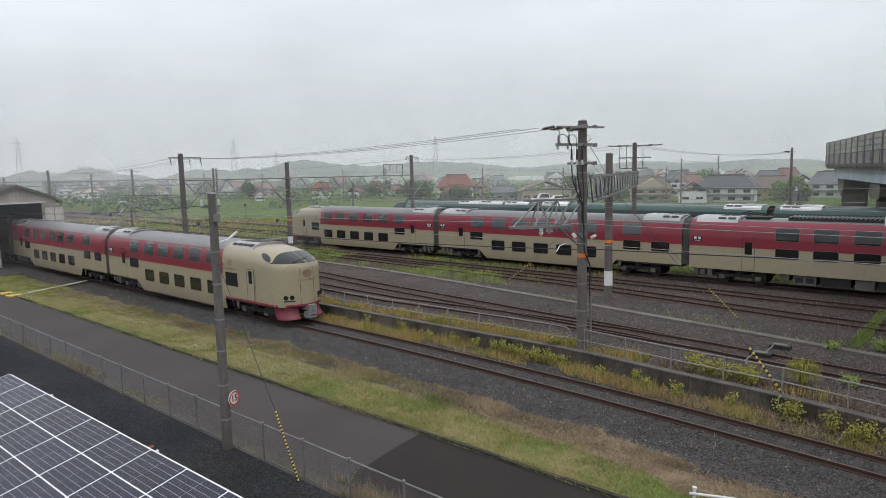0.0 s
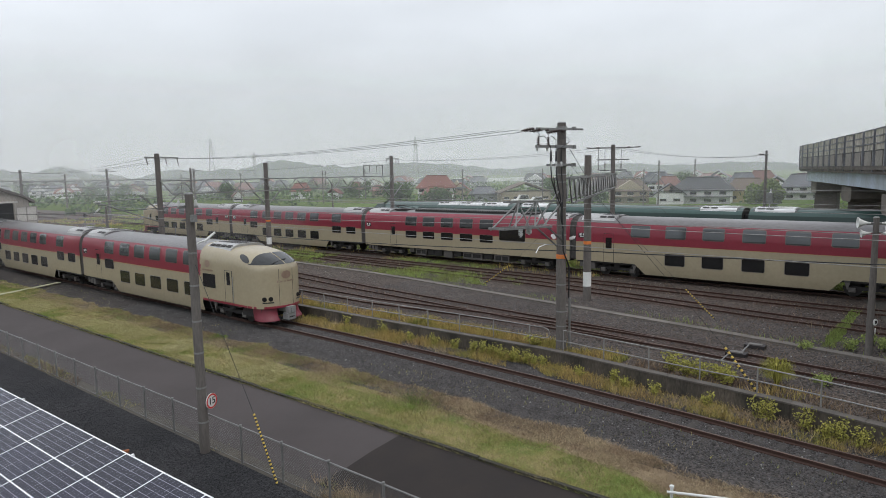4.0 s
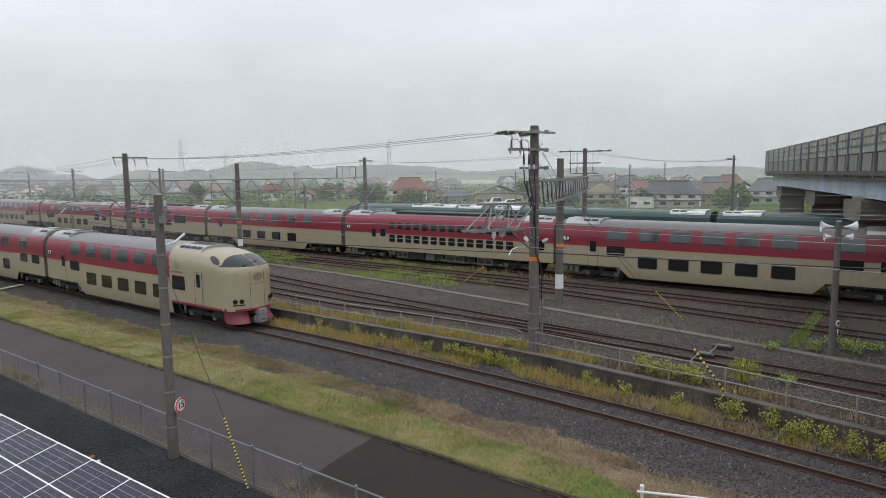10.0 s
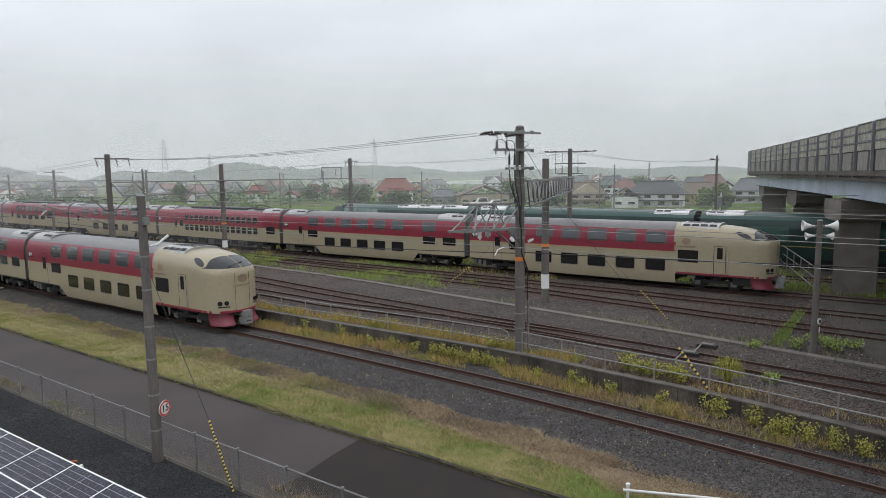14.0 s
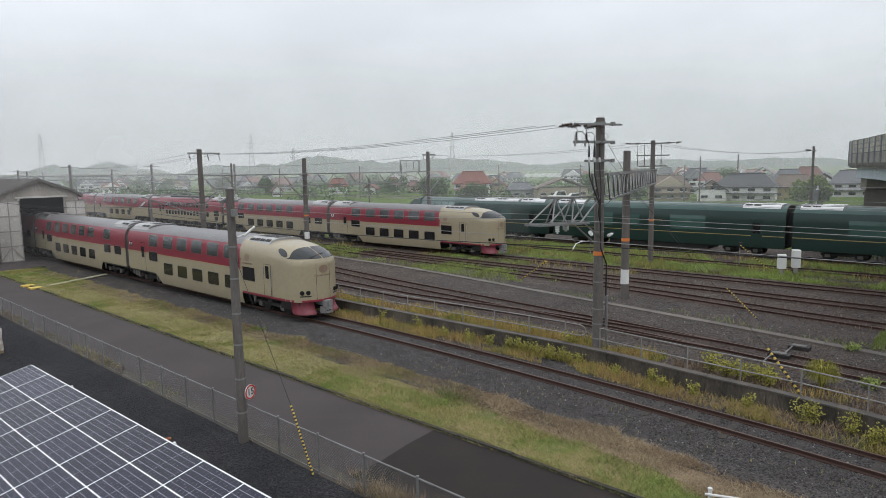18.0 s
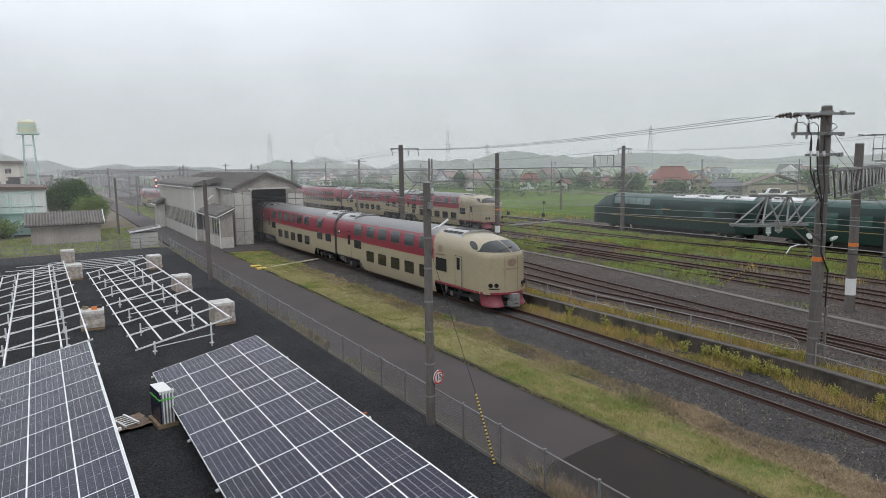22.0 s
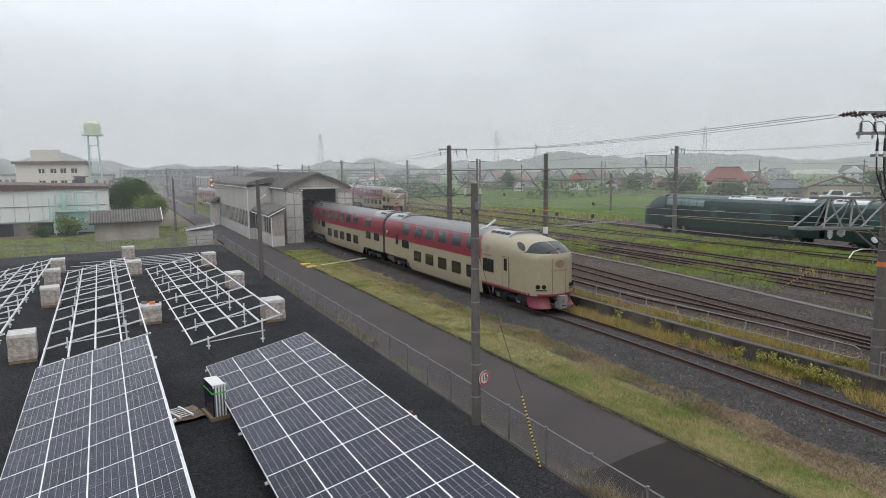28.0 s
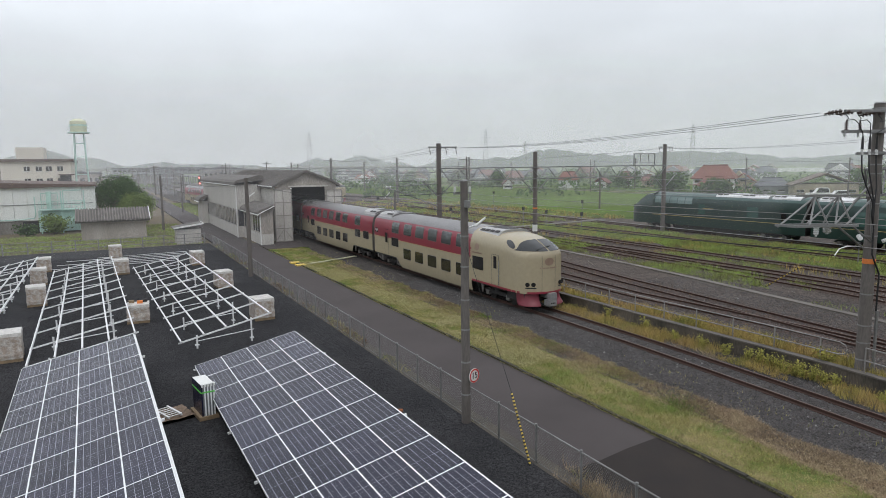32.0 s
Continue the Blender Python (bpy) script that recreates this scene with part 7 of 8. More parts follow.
WALL_B = material("beige_house_wall", (0.36, 0.31, 0.23), 0.8, 0, 0.1, 0.4, 5.0, 0.05, per_object=0.12)
WALL_G = material("grey_house_wall", (0.28, 0.29, 0.30), 0.8, 0, 0.1, 0.4, 5.0, 0.05)
WALL_Y = material("ochre_house_wall", (0.33, 0.28, 0.13), 0.8, 0, 0.1, 0.4, 5.0, 0.05)
ROOFS = (TILE_RED, TILE_DULL, TILE_GREY, TILE_BROWN, TILE_BLACK)
ROOF_WORDS = ("red-tiled", "dull red", "grey-tiled", "brown", "black-tiled")
WALLS = (WALL_W, WALL_B, WALL_G, WALL_Y)
WALL_WORDS = ("white", "beige", "grey", "ochre")


def house(x, y, w, h, rc, wc):
    """A house about w wide as seen, h to its ridge."""
    face = math.degrees(math.atan2(y, x)) - 90 + rnd.uniform(-14, 14)
    ho = thing("house", f"{WALL_WORDS[wc]} house with a {ROOF_WORDS[rc]} gabled roof in the village", "house", "village houses", m=pose(x, y, 0.3, 0, 0, face))
    d = max(6.0, w * 0.75)
    hw = h * 0.52
    a = w / 2 - 0.55
    part("wall", Build().box(-a, a, -d / 2 + 0.3, d / 2 - 0.3, -0.3, hw).prism([(-a, hw), (a, hw), (a * 0.02, h - 0.2)], -d / 2 + 0.3, d / 2 - 0.3) if rnd.random() < 0.35 else Build().box(-a, a, -d / 2 + 0.3, d / 2 - 0.3, -0.3, hw), WALLS[wc], ho)
    r = Build()
    if rnd.random() < 0.6:
        # ridge across the view, hipped ends
        rr = w * 0.28
        vs = [(-w / 2, -d / 2, hw), (w / 2, -d / 2, hw), (w / 2, d / 2, hw), (-w / 2, d / 2, hw), (-rr, 0, h), (rr, 0, h), (-w / 2, -d / 2, hw - 0.2), (w / 2, -d / 2, hw - 0.2), (w / 2, d / 2, hw - 0.2), (-w / 2, d / 2, hw - 0.2)]
        r.add(vs, [(0, 1, 5, 4), (1, 2, 5), (2, 3, 4, 5), (3, 0, 4), (6, 7, 1, 0), (7, 8, 2, 1), (8, 9, 3, 2), (9, 6, 0, 3), (9, 8, 7, 6)])
        r.bar((-rr, 0, h + 0.05), (rr, 0, h + 0.05), 0.25)
    else:
        r.prism([(-w / 2, hw - 0.15), (0, h), (w / 2, hw - 0.15), (w / 2, hw - 0.4), (0, h - 0.28), (-w / 2, hw - 0.4)], -d / 2, d / 2)
    part("roof", r, ROOFS[rc], ho)
    if h > 5:
        part("lower_roof", Build().box(-w / 2 - 0.2, w / 2 + 0.2, -d / 2 - 0.7, -d / 2 + 0.3, hw * 0.5, hw * 0.5 + 0.15), ROOFS[rc], ho)
    n = max(2, int(w / 2.6))
    for k in range(n):
        cx = -a + 2 * a * (k + 0.5) / n
        for z in ((hw * 0.68, hw * 0.15) if h > 5 else (hw * 0.3,)):
            win = part("window", Build().box(cx - 0.65, cx + 0.65, -d / 2 + 0.24, -d / 2 + 0.31, z, z + hw * 0.22), WIN_DARK, ho)
            part("window_frame", Build().box(cx - 0.72, cx + 0.72, -d / 2 + 0.22, -d / 2 + 0.27, z - 0.1, z - 0.02), WHITE, win)
    return ho


VILLAGE_A = [(138, 115, 10.4, 6.6, 0, 0), (127, 106, 7.2, 4.0, 0, 1), (145, 112, 6.4, 4.6, 0, 1), (159, 124, 8.4, 6.3, 2, 1), (138, 99, 7.0, 3.6, 2, 2), (138, 87, 13, 4.8, 3, 1), (131, 165, 9.9, 6.0, 0, 0), (137, 156, 7.1, 4.0, 0, 0), (153, 163, 7.7, 5.8, 1, 0), (154, 154, 6.0, 4.5, 1, 1)]
VILLAGE_B = [(119, 336, 9, 5.9, 2, 0), (114, 295, 10.3, 6.5, 1, 0), (126, 295, 9.2, 5.5, 2, 0), (118, 249, 12.4, 5.2, 1, 0), (138, 257, 6.6, 5.2, 2, 1), (140, 210, 13.0, 6.1, 1, 0), (141, 236, 9.7, 4.5, 2, 0), (139, 60, 9, 5.2, 3, 1), (190, 80, 10, 5.2, 2, 0), (168, 65, 5, 6.2, 2, 0)]
VILLAGE_C = [(183, 67, 7, 5.2, 1, 1), (143, 45, 12.5, 5.4, 4, 0), (137, 50, 6.5, 4.4, 4, 0), (193, 50, 8, 5.8, 2, 0), (150, 38, 9, 5.0, 3, 3), (210, 50, 8, 5.4, 2, 1), (176, 38, 7, 5, 4, 0), (300, 123, 16, 6, 0, 1), (290, 97, 11, 5.6, 1, 1), (310, 153, 17, 6.7, 1, 0)]
VILLAGE_D = [(320, 92, 16.0, 6, 0, 1), (300, 178, 14, 6.7, 2, 0), (112, 171, 5.2, 4.0, 1, 0), (134, 168, 5.5, 4.0, 0, 0), (126, 266, 9.2, 4.8, 1, 0), (122, 287, 12.1, 4.6, 2, 0), (105, 280, 11.3, 5.1, 0, 0), (300, 221, 12.5, 6, 2, 0), (165, 30, 9, 5.6, 2, 0), (185, 26, 10, 5.2, 2, 1)]
for row in (*VILLAGE_A, *VILLAGE_B, *VILLAGE_C, *VILLAGE_D):
    far = math.hypot(row[0], row[1]) > 200
    house(row[0], row[1], row[2] * (0.68 if far else 1), row[3] * (0.82 if far else 1), row[4], row[5])
for k in range(54):
    a = radians(rnd.uniform(14, 76))
    d = rnd.uniform(310, 430)
    house(d * math.cos(a), d * math.sin(a), rnd.uniform(7, 11), rnd.uniform(4.2, 6.2), rnd.choice((0, 1, 1, 2, 2, 4)), rnd.choice((0, 0, 1, 2)))
for k in range(16):
    a = radians(rnd.uniform(5, 25))
    d = rnd.uniform(180, 290)
    house(d * math.cos(a), d * math.sin(a), rnd.uniform(7, 11), rnd.uniform(4.2, 6.4), rnd.choice((0, 1, 1, 2, 2, 2, 4)), rnd.choice((0, 0, 0, 1, 2)))
hedge = Build()
for k in range(26000):
    a = radians(rnd.uniform(8, 76))
    d = rnd.uniform(150, 420)
    c_ = noise.noise(Vector((d * 0.02, a * 9, 3.0)))
    if c_ < 0.12:
        continue
    p = Vector((d * math.cos(a), d * math.sin(a), 0.3 + rnd.uniform(0.1, 3.8) * min(1, c_ * 2.2)))
    u = Vector((rnd.gauss(0, 1), rnd.gauss(0, 1), rnd.gauss(0, 1))).normalized() * 0.9
    s_ = u.orthogonal().normalized() * 0.55
    hedge.add([p - u * 0.5, p + s_, p + u * 0.5, p - s_], [(0, 1, 2, 3)])
solo("far_shrubbery", hedge, LEAF, "dark hedges and garden shrubs between the village houses", "shrubs", kind="stuff")
solo("greenhouses", Build().prism([(-95, 0), (-95, 2.6), (95, 2.6), (95, 0)], -6, 6), WHITE_WALL, "long pale row of plastic greenhouses in the fields", "greenhouses", m=pose(420, 275, 0.3, 0, 0, -58))
# elevated line far off to the left
el_ = thing("far_viaduct", "long pale elevated road far off in the mist", "viaduct")
part("deck", Build().box(-300, 240, 520, 530, 7.0, 8.4), CONCRETE, el_)
for k in range(27):
    part("pier", Build().box(-295 + k * 20, -292 + k * 20, 523, 527, -0.3, 7.0), CONCRETE, el_)

# paddies with paths between village and yard
for k, (x0, x1, y0, y1) in enumerate(((64, 118, 60, 150), (64, 108, 155, 270), (66, 120, 20, 56), (175, 330, 95, 230), (150, 280, 240, 420))):
    zone("field", rect(x0, x1, y0, y1), 0.34, FIELD, "flat green rice field", "field", 0.1)
zone("field_path", rect(118.5, 121, 10, 330), 0.36, SOIL, "dirt path between fields", "path", 0.1)


def parked_car(x, y, turn, mat, label, length=4.2, h=1.55):
    c = thing("parked_car", label, "car", "parked cars by the barn", m=pose(x, y, 0.34, 0, 0, turn))
    l = length / 2
    part("body", Build().prism([(-l, 0.28), (l, 0.28), (l, 0.75), (l * 0.94, 0.86), (-l * 0.96, 0.92), (-l, 0.8)], -0.82, 0.82), mat, c)
    part("cabin", Build().prism([(-l * 0.9, 0.88), (l * 0.42, 0.86), (l * 0.1, h), (-l * 0.75, h)], -0.72, 0.72), mat, c)
    for s in (-1, 1):
        part("side_window", Build().prism([(-l * 0.8, 0.95), (l * 0.28, 0.95), (l * 0.06, h - 0.08), (-l * 0.7, h - 0.08)], s * 0.72 - 0.01, s * 0.72 + 0.01), WIN_DARK, c)
        for wx in (-l * 0.62, l * 0.62):
            part("wheel", Build().tube((wx, s * 0.66, 0.3), (wx, s * 0.84, 0.3), 0.3, n=14), BLACK, c)


parked_car(127, 77, 140, WHITE, "small white car parked beside the barn")
parked_car(129, 82, 138, WHITE, "white van parked beside the barn", 4.4, 1.9)


# ---- plants ----
def blades(name, boxes, mat, label, n, h0, h1, z, keep=None, wide=0.012, lean=0.35, seed=3):
    """Grass blades, three-cornered, scattered over the given rectangles."""
    g = np.random.RandomState(seed)
    area = np.array([(b[1] - b[0]) * (b[3] - b[2]) for b in boxes], float)
    pick = g.choice(len(boxes), n, p=area / area.sum())
    bx = np.array(boxes, float)[pick]
    x = bx[:, 0] + (bx[:, 1] - bx[:, 0]) * g.rand(n)
    y = bx[:, 2] + (bx[:, 3] - bx[:, 2]) * g.rand(n)
    dens = np.array([noise.fractal(Vector((a * 0.45, c * 0.45, 0.0 + seed)), 1.0, 2.0, 3) for a, c in zip(x, y)])
    ok = dens > g.uniform(-0.9, 0.25, n)
    if keep is not None:
        ok &= np.array([keep(a, c) for a, c in zip(x, y)])
    x, y, dens = x[ok], y[ok], dens[ok]
    m = len(x)
    h = (h0 + (h1 - h0) * g.rand(m)) * (0.7 + 0.6 * np.clip(dens + 0.3, 0, 1))
    a = g.rand(m) * 2 * np.pi
    w = wide * (0.7 + 0.8 * g.rand(m))
    lx, ly = g.randn(m) * lean * h, g.randn(m) * lean * h
    v = np.empty((m, 3, 3))
    v[:, 0] = np.stack([x - np.cos(a) * w, y - np.sin(a) * w, np.full(m, z - 0.01)], 1)
    v[:, 1] = np.stack([x + np.cos(a) * w, y + np.sin(a) * w, np.full(m, z - 0.01)], 1)
    v[:, 2] = np.stack([x + lx, y + ly, z + h], 1)
    me = bpy.data.meshes.new(name)
    me.vertices.add(m * 3)
    me.vertices.foreach_set("co", v.ravel())
    me.loops.add(m * 3)
    me.loops.foreach_set("vertex_index", np.arange(m * 3))
    me.polygons.add(m)
    me.polygons.foreach_set("loop_start", np.arange(0, m * 3, 3))
    me.update(calc_edges=True)
    me.materials.append(mat)
    return tagged(new(name, me), label, "grass", kind="stuff")


def patchy(scale, cut, sx=0.0):
    """A mask that leaves ragged patches of growth."""
    return lambda x, y: noise.noise(Vector((x * scale + sx, y * scale * 0.6, sx))) > cut


def clear_of(x, y, half=0.9):
    return all(abs(x - c) > half for c in (track_b(y), track_b2(y), track_c(y), track_d(y), TRAIN2_X, 49.5, LOCO_X))


m_a, m_b, m_c, m_d = patchy(0.35, 0.0, 3.1), patchy(0.22, -0.05, 7.7), patchy(0.8, 0.05, 1.3), patchy(0.16, 0.08, 9.2)
GRASS_VIVID = grass_material("vivid_grass", [(0.30, (0.215, 0.225, 0.082)), (0.75, (0.29, 0.375, 0.105)), (0.5, (0.245, 0.305, 0.09))], 0.6)
YARD_GRASS = grass_material("mixed_yard_grass", [(0.28, (0.22, 0.175, 0.085)), (0.78, (0.33, 0.46, 0.12)), (0.42, (0.22, 0.25, 0.075)), (0.55, (0.28, 0.37, 0.095))], 0.35)
GRASS_STRAW = grass_material("pale_straw", [(0.30, (0.336, 0.302, 0.134)), (0.75, (0.493, 0.426, 0.246)), (0.5, (0.403, 0.370, 0.179))], 0.7)
GRASS_BROWN = grass_material("withered_grass", [(0.30, (0.121, 0.078, 0.056)), (0.75, (0.306, 0.231, 0.148)), (0.5, (0.185, 0.130, 0.088))], 0.5)


def verge_edge(x, y):
    return x < float(np.interp(y, (0, 3.8, 6.4, 9.5, 13, 22, 40), (15.6, 16.1, 16.5, 16.85, 17.0, 17.2, 17.0))) + 0.45 * noise.noise(Vector((y * 0.5, 2.0, 0))) + 0.25 * noise.noise(Vector((y * 2.1, 5.0, 0)))


def straw_corner(x, y):
    """The withered part of the verge towards the near end."""
    return y < 13.5 and x > 14.5 + 0.13 * max(0, y - 2) + 0.5 * noise.noise(Vector((y * 0.8, x * 0.5, 6.0)))


def near_road(x, y):
    return not straw_corner(x, y) and (x < 14.2 + 0.9 * noise.noise(Vector((y * 0.45, 8.0, 0))) or m_c(x, y))


blades("grass_verge", [(13.5, 17.7, -4, 62)], GRASS_NEAR, "patchy green and straw-dry grass along the road", 230000, 0.04, 0.13, 0.0, lambda x, y: verge_edge(x, y) and not straw_corner(x, y), wide=0.0055, lean=0.8, seed=3)
blades("dry_grass", [(15.2, 17.7, -4, 50)], GRASS_DRY, "straw-coloured dry grass next to the ballast", 90000, 0.04, 0.13, 0.0, verge_edge, wide=0.0055, lean=1.1, seed=31)
blades("grass_vivid_edge", [(13.6, 15.6, 3, 20), (13.5, 16.0, 52, 61)], GRASS_VIVID, "vivid green grass beside the kerb", 80000, 0.04, 0.12, 0.0, near_road, wide=0.006, lean=0.8, seed=41)
blades("grass_straw_patches", [(13.6, 15.6, 20, 52)], GRASS_STRAW, "bleached straw-coloured grass", 130000, 0.04, 0.13, 0.0, lambda x, y: m_c(x, y) or m_a(x, y), wide=0.008, lean=1.2, seed=42)
blades("grass_withered", [(15.6, 17.7, -4, 16), (16.2, 17.7, 16, 40)], GRASS_BROWN, "withered brown grass at the ballast's edge", 80000, 0.03, 0.12, 0.0, verge_edge, wide=0.0055, lean=1.2, seed=43)
blades("straw_corner", [(14.3, 17.4, -4, 13.5)], GRASS_DRY, "bleached and withered grass at the near end of the verge", 110000, 0.03, 0.12, 0.0, lambda x, y: straw_corner(x, y) and verge_edge(x, y), wide=0.006, lean=1.4, seed=45)
blades("grass_kerb_edge", [(13.46, 13.8, 2, 62)], GRASS_NEAR, "grass and soil leaning over the kerb", 22000, 0.05, 0.13, 0.02, None, wide=0.006, lean=0.9, seed=4)
blades("grass_fence_line", [(9.5, 10.05, 3, 70)], GRASS_NEAR, "sparse weeds along the fence", 16000, 0.04, 0.2, -0.02, m_c, wide=0.006, lean=0.6, seed=5)
blades("dry_weeds_fence_line", [(9.5, 10.0, 3, 70)], GRASS_BROWN, "withered weeds along the fence", 16000, 0.05, 0.24, -0.02, m_a, wide=0.006, lean=0.7, seed=51)
blades("fence_foot_weeds", [(9.5, 10.1, 4, 17)], GRASS_DRY, "tall withered weeds crowding the fence foot", 12000, 0.12, 0.5, -0.02, lambda x, y: m_a(x, y) or m_c(x, y + 4), 0.005, lean=0.45, seed=53)
blades("straw_wall_foot", [(19.3, 22.5, -4, 28)], GRASS_DRY, "straw-dry grass at the foot of the wall", 30000, 0.08, 0.34, -0.1, lambda x, y: wall_x(y) - 1.2 + 0.3 * noise.noise(Vector((y, 4.0, 0))) < x < wall_x(y) - 0.05 and m_a(x, y + 3), 0.008, lean=0.8, seed=61)
blades("weeds_wall_foot", [(19.3, 22.5, -4, 28)], GRASS_GOLD, "golden and green weeds at the foot of the wall", 70000, 0.1, 0.38, -0.1, lambda x, y: wall_x(y) - 1.25 < x < wall_x(y) - 0.02 and (m_c(x, y) or m_a(x, y)), 0.008, lean=0.45, seed=6)
blades("tall_weeds_wall", [(20.8, 22.6, 12.5, 29)], GRASS_GOLD, "tall golden weeds hiding the wall", 14000, 0.2, 0.52, -0.1, lambda x, y: wall_x(y) - 0.8 < x < wall_x(y) - 0.03 and m_c(x, y + 9), 0.011, seed=63)
blades("weeds_wall_foot_far", [(21.6, 23.0, 28, 66)], GRASS_GOLD, "golden weeds along the far part of the wall", 16000, 0.2, 0.45, -0.06, lambda x, y: wall_x(y) - 1.1 < x < wall_x(y) and m_c(x, y), 0.013, seed=7)
blades("weeds_behind_wall", [(22.6, 24.9, 10, 50)], GRASS_GOLD, "golden weeds behind the railing", 60000, 0.12, 0.46, YARD - 0.05, lambda x, y: wall_x(y) + 0.3 < x < wall_x(y) + 1.7 + 0.5 * noise.noise(Vector((y * 0.6, 1.0, 0))) and (y > 13 or m_c(x, y)), 0.012, seed=8)
blades("dry_weeds_behind_wall", [(22.0, 24.9, -8, 11)], GRASS_BROWN, "withered weeds on the gravel behind the railing", 12000, 0.06, 0.3, YARD - 0.05, lambda x, y: wall_x(y) + 0.3 < x < wall_x(y) + 2.0 and m_a(x, y), 0.010, lean=0.7, seed=81)
blades("green_weeds_behind_wall", [(22.0, 24.9, -8, 14)], GRASS_GOLD, "green weeds on the gravel behind the railing", 9000, 0.1, 0.4, YARD - 0.05, lambda x, y: wall_x(y) + 0.3 < x < wall_x(y) + 1.8 and m_c(x, y) and m_b(x, y), 0.011, seed=82)
blades("grass_yard_middle", [(34.0, 37.5, 22, 34), (34, 40, 45, 75), (33.6, 36.0, 34, 46)], YARD_GRASS, "yellow-green weeds in the yard gravel", 42000, 0.08, 0.40, YARD - 0.05, lambda x, y: (m_b(x, y) or m_c(x, y)) and x > path_x(y) + 0.3, 0.010, lean=0.5, seed=9)
blades("grass_strip_crossing", [(30.0, 38.4, 3.9, 4.7)], GRASS_VIVID, "green weeds on an old path across the yard", 7000, 0.05, 0.2, YARD - 0.05, lambda x, y: abs(y - 4.3) < 0.22 + 0.3 * noise.noise(Vector((x * 0.9, 3.0, 0))), 0.012, seed=94)
blades("grass_trough_edge", [(28, 35.2, -2, 44)], GRASS_VIVID, "green weeds along the cable trough", 16000, 0.06, 0.3, YARD - 0.05, lambda x, y: 0.25 < x - path_x(y) < 1.4 and m_a(x, y), 0.013, seed=91)
blades("grass_track_middle", [(40.2, 48.8, -10, 62)], YARD_GRASS, "low green weeds between the yard tracks", 90000, 0.06, 0.24, YARD - 0.05, lambda x, y: m_d(x, y) and clear_of(x, y, 0.8) and (y > 20 or x > 44.2), 0.011, lean=0.6, seed=92)
blades("grass_yard_far", [(44.3, 53.6, -10, 64)], YARD_GRASS, "rank green grass before the green train", 150000, 0.08, 0.34, YARD - 0.05, lambda x, y: (m_b(x, y) or m_d(x, y)) and abs(x - 49.5) > 0.75, 0.012, lean=0.6, seed=10)
blades("straw_yard_far", [(44.3, 53.6, -10, 64), (40, 47, 20, 60)], GRASS_GOLD, "yellowing grass before the green train", 22000, 0.1, 0.45, YARD - 0.05, lambda x, y: m_a(x, y) and clear_of(x, y, 0.6), 0.018, seed=101)
blades("grass_yard_deep", [(24, 62, 62, 130), (57.5, 64, -20, 60)], YARD_GRASS, "green grass deep in the yard", 130000, 0.1, 0.38, YARD - 0.05, lambda x, y: (m_b(x, y) or m_d(x, y)) and clear_of(x, y, 1.0), 0.022, lean=0.6, seed=11)
blades("brown_yard_deep", [(30, 64, 66, 130)], GRASS_GOLD, "yellow-brown weeds deep in the yard", 26000, 0.15, 0.6, YARD - 0.05, lambda x, y: m_a(x, y) and clear_of(x, y, 0.9), 0.035, seed=111)
blades("grass_beyond_hut", [(-30, 9, 71.6, 100), (13.5, 17.5, 104, 160)], YARD_GRASS, "rough green grass behind the solar field", 110000, 0.06, 0.28, 0.0, lambda x, y: not (-2.6 < x < 4.2 and 81.8 < y < 86.2) and (y < 91 or x > 0), 0.018, lean=0.6, seed=12)
blades("ballast_weeds", [(17.0, 18.8, 2, 60)], GRASS_NEAR, "thin weeds in the ballast", 1500, 0.04, 0.12, -0.03, m_a, 0.010, seed=13)
blades("yard_weeds", [(27, 42, -5, 45)], GRASS_BROWN, "thin dry weeds between the yard tracks", 9000, 0.06, 0.28, YARD - 0.05, m_d, 0.012, seed=14)
blades("trackside_tufts", [(33.0, 41.5, -8, 45)], GRASS_DRY, "dry tufts along the rusty rails", 6000, 0.1, 0.38, YARD - 0.05, lambda x, y: 0.75 < min(abs(x - track_c(y)), abs(x - track_d(y))) < 1.1 and m_c(x, y), 0.010, seed=15)

# loose stones round the near track
sb = np.random.RandomState(21)
rock_v = np.array([(1, 0, 0), (-1, 0, 0), (0, 1, 0), (0, -1, 0), (0, 0, 1), (0, 0, -1)], float)
rock_f = np.array([(0, 2, 4), (2, 1, 4), (1, 3, 4), (3, 0, 4), (2, 0, 5), (1, 2, 5), (3, 1, 5), (0, 3, 5)])


